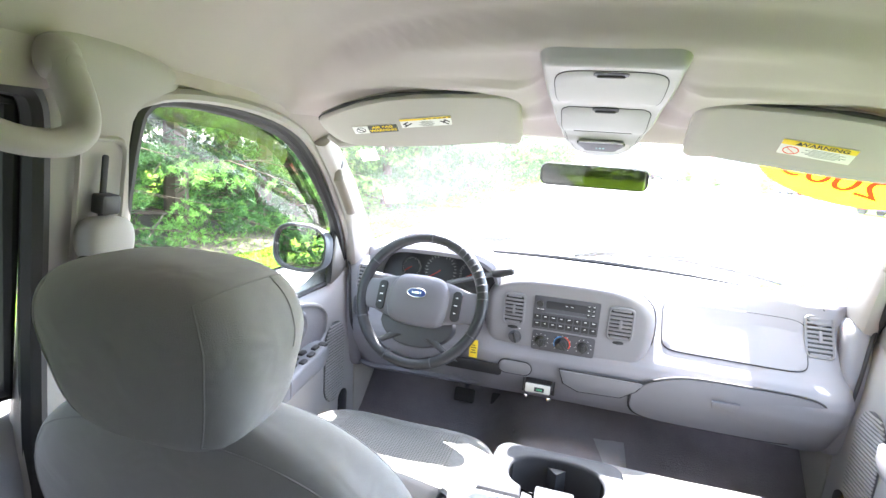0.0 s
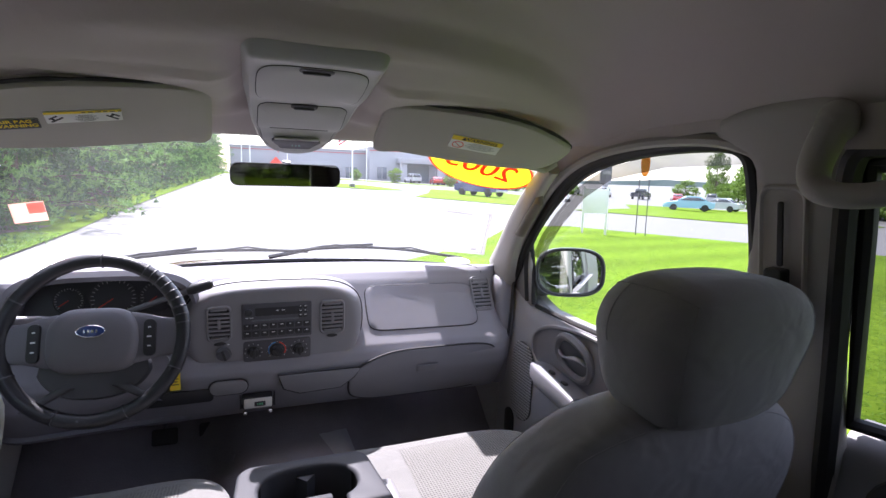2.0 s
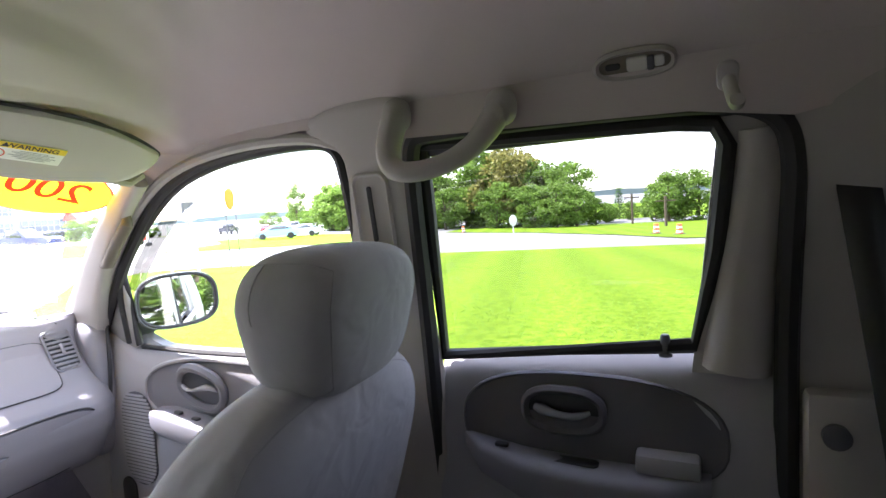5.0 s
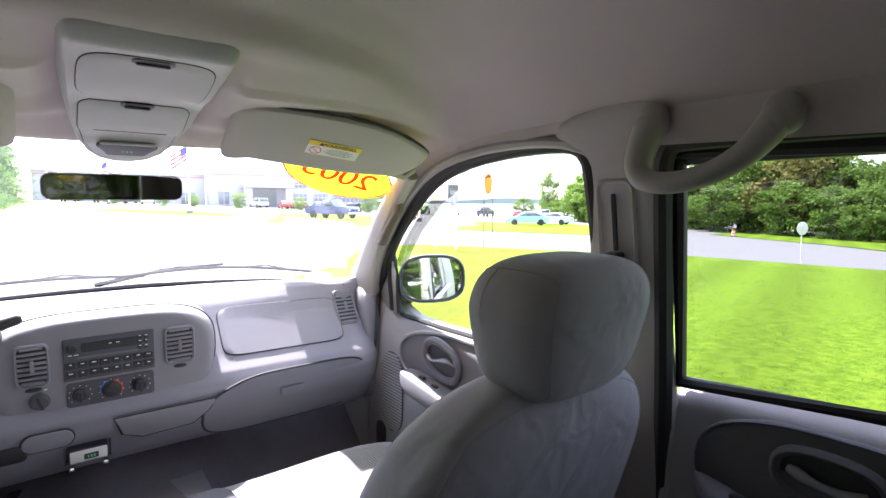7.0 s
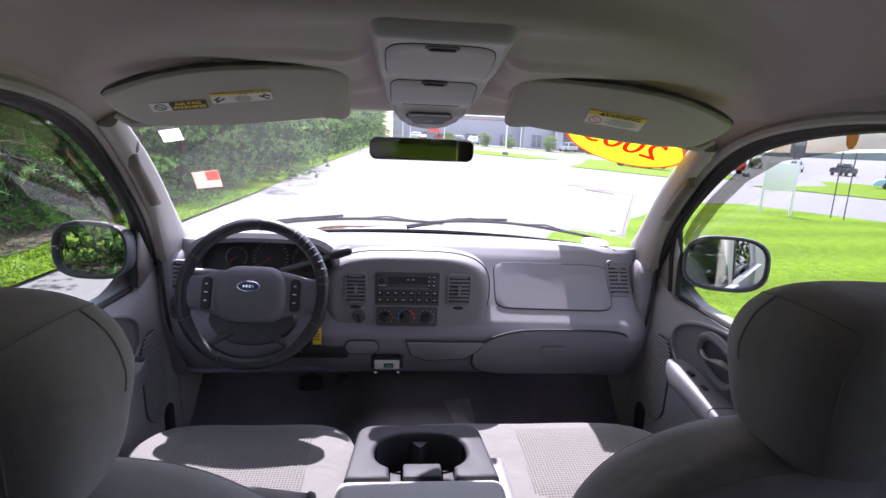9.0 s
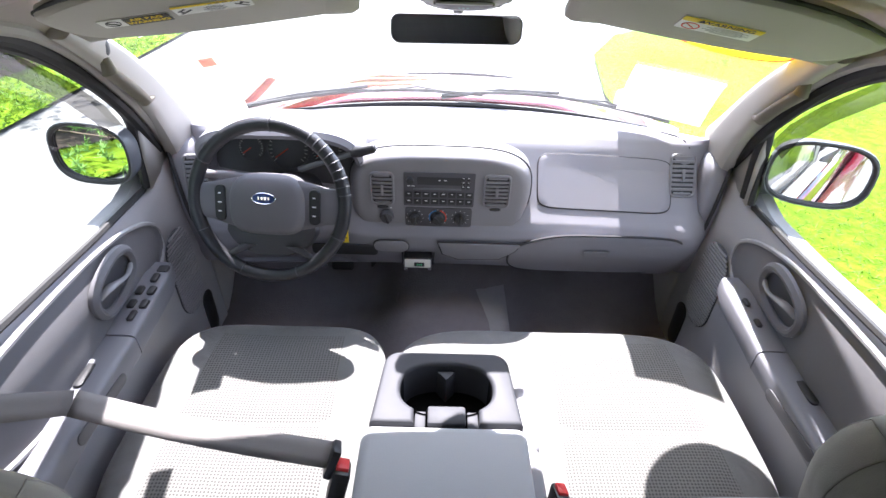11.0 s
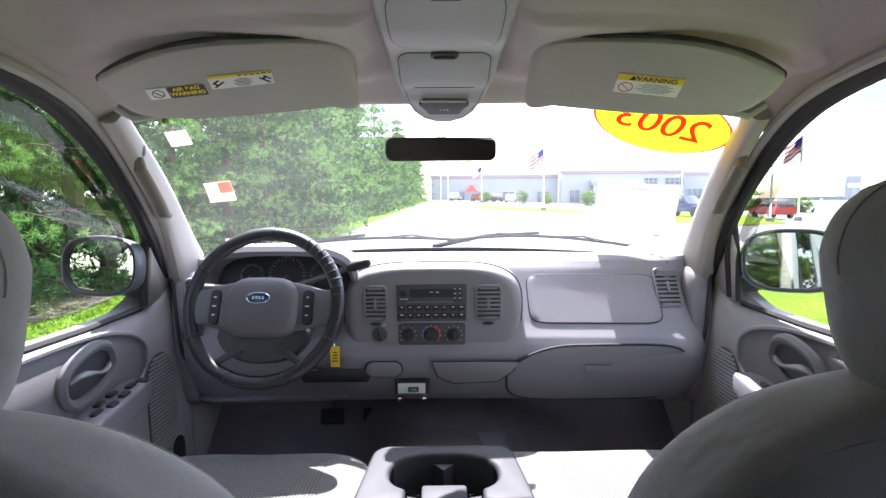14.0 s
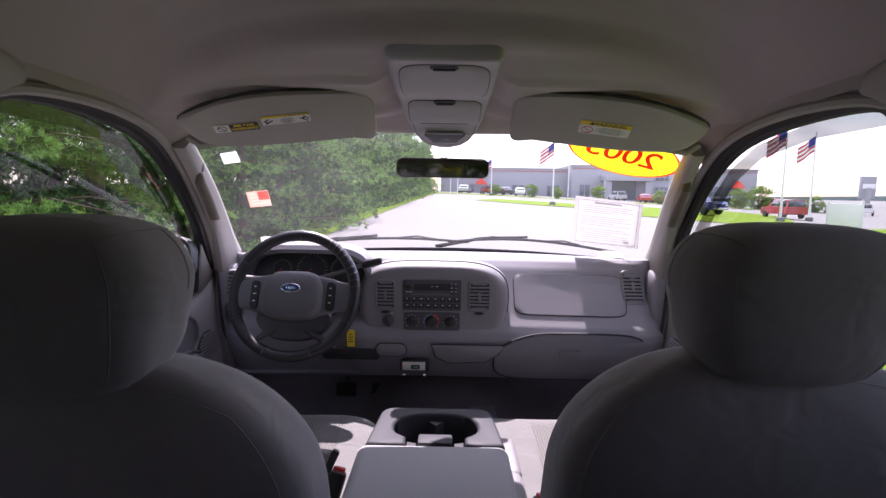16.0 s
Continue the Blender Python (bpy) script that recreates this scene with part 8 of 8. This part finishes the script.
def flagpole(x, y, h, fl=2.4):
    z = ground_z(x, y)
    ob = thing("flagpole", (x, y, z), "white metal flagpole with a limp striped flag", "flagpole", "flagpoles")
    bm = bmesh.new()
    tube(bm, [(x, y, z - 0.2), (x, y, z + h * 0.5), (x, y, z + h)], [0.09, 0.07, 0.04], 8)
    part("pole", bm, POLE, ob)
    bm = bmesh.new()
    lathe(bm, ((0.3, 0), (0.3, 0.3), (0.25, 0.35), (0.001, 0.35)), pose(x, y, z), 12)
    part("footing", bm, ASPH, ob)
    for i in range(7):
        bm = bmesh.new()
        sheet(bm, lambda u, v: (x - fl * u * 0.75, y + 0.12 * math.sin(7 * u), z + h - 0.3 - 1.3 * (i + v) / 7 - fl * u * 0.55), 8, 1)
        part("stripe", bm, (FLAGR, FLAGW)[i % 2], ob)
    bm = bmesh.new()
    sheet(bm, lambda u, v: (x - fl * 0.4 * u * 0.75, y - 0.03 + 0.12 * math.sin(7 * 0.4 * u), z + h - 0.3 - 0.7 * v - fl * 0.4 * u * 0.55), 4, 1)
    part("canton", bm, FLAGB, ob)


for x, y, h in ((10.6, 52, 6.6), (7.0, 84, 6.2), (26.0, 40, 7.5), (31, 44, 7.5)):
    flagpole(x, y, h, 1.9)
for x, y, h in ((1.5, 80, 6), (19, 82, 6.5), (0.4, 86, 6), (33, 70, 8)):
    z = ground_z(x, y)
    ob = thing("lamp_post", (x, y, z), "tall grey parking lot lamp post", "lamp post", "lamp posts")
    bm = bmesh.new()
    tube(bm, [(x, y, z - 0.2), (x, y, z + h)], 0.07, 6)
    part("post", bm, POLE, ob)
    bm = bmesh.new()
    box(bm, (x, y, z + h), (1.6, 0.3, 0.18), 0.03)
    part("lamp_head", bm, ROOFM, ob)


def yard_sign(x, y):
    z = ground_z(x, y)
    ob = thing("yard_sign", (x, y, z), "blank white board sign on two posts in the grass", "sign")
    t = pose(x, y, z, 0, 0, -35)
    for s in (1, -1):
        bm = bmesh.new()
        box(bm, (0.42 * s, 0, 0.85), (0.08, 0.08, 1.9), 0.01, t)
        part("post", bm, POLE, ob)
    bm = bmesh.new()
    box(bm, (0, -0.05, 1.25), (0.8, 0.03, 0.9), 0.005, t)
    part("board", bm, FLAGW, ob)


yard_sign(12.3, 15.4)
fx, fy = 14.3, 15.4
fz = ground_z(fx, fy)
pf = thing("feather_flag", (fx, fy, fz), "orange pennant on thin poles in the grass", "flag")
for d in (0.0, 0.25):
    bm = bmesh.new()
    tube(bm, [(fx + d, fy - d, fz - 0.1), (fx + d, fy - d, fz + 2.2)], 0.02, 6)
    part("pole", bm, DARKGR, pf)
bm = bmesh.new()
loft(bm, [[(fx + 0.12 + w * a, fy - 0.12 - w * a, fz + zz) for a in (-1, -0.3, 0.4, 1)] for zz, w in ((2.3, 0.04), (2.42, 0.09), (2.6, 0.11), (2.85, 0.12), (3.0, 0.10), (3.12, 0.03))], (False, False), closed=False)
thick(part("pennant", bm, mat("orange_cloth", (0.85, 0.22, 0.02), 0.7, 0.05, 3, 0), pf), 0.02, 0)
rs_ = thing("road_sign", (21.6, 6.3, ground_z(21.6, 6.3)), "back of an oval white road sign on a thin post", "sign")
bm = bmesh.new()
tube(bm, [(21.6, 6.3, ground_z(21.6, 6.3) - 0.1), (21.6, 6.35, 0.55)], 0.025, 6)
part("post", bm, POLE, rs_)
bm = bmesh.new()
slab(bm, facing((21.6, 6.33, 0.62), (0.3, -1, 0), (0, 0, 1)), ell(0.17, 0.24, 20), 0.02, 0.004)
part("plate", bm, FLAGW, rs_)
ORANGE = mat("barrel_orange", (0.75, 0.16, 0.03), 0.5, 0.05, 4, 0)
for x, y in ((33.5, 1.2), (31.5, -0.1), (51, 21.3)):
    z = ground_z(x, y)
    ob = thing("traffic_barrel", (x, y, z), "orange and white striped traffic barrel beside the road", "traffic barrel", "traffic barrels")
    for i in range(5):
        bm = bmesh.new()
        r0, r1 = 0.2 - 0.013 * i, 0.2 - 0.013 * (i + 1) + 0.007
        lathe(bm, ((r0, 0), (r1, 0.12)) + (((0.1, 0.14), (0.001, 0.14)) if i == 4 else ()), pose(x, y, z + 0.12 * i), 14)
        part("band", bm, (ORANGE, FLAGW)[i % 2], ob)
    bm = bmesh.new()
    lathe(bm, ((0.34, 0), (0.34, 0.05), (0.25, 0.07)), pose(x, y, z), 14)
    part("foot", bm, RUBBER, ob)
for x, y, h in ((62, 5.2, 3.4), (48, 1.2, 2.6)):
    z = ground_z(x, y)
    ob = thing("utility_pole", (x, y, z), "wooden utility pole beside the road", "utility pole", "utility poles")
    bm = bmesh.new()
    tube(bm, [(x, y, z), (x, y, z + h)], 0.12, 6)
    part("post", bm, BARK, ob)
    bm = bmesh.new()
    box(bm, (x, y, z + h - 0.4), (0.1, 1.6, 0.12), 0)
    part("crossarm", bm, BARK, ob)
x, y = 101, 126
ob = thing("pylon_sign", (x, y, ground_z(x, y)), "tall pale grey pylon sign in the distance", "sign")
bm = bmesh.new()
box(bm, (x, y, ground_z(x, y) + 2), (1.2, 1.2, 5), 0.05)
part("post", bm, ROOFM, ob)
bm = bmesh.new()
box(bm, (x, y, ground_z(x, y) + 4.6), (3.6, 0.9, 5.4), 0.1, None)
part("board", bm, WALLG, ob)
bm = bmesh.new()
box(bm, (x - 0.02, y - 0.5, ground_z(x, y) + 4.9), (3.0, 0.12, 1.1), 0.02)
part("sign_panel", bm, FLAGW, ob, "blank white panel")
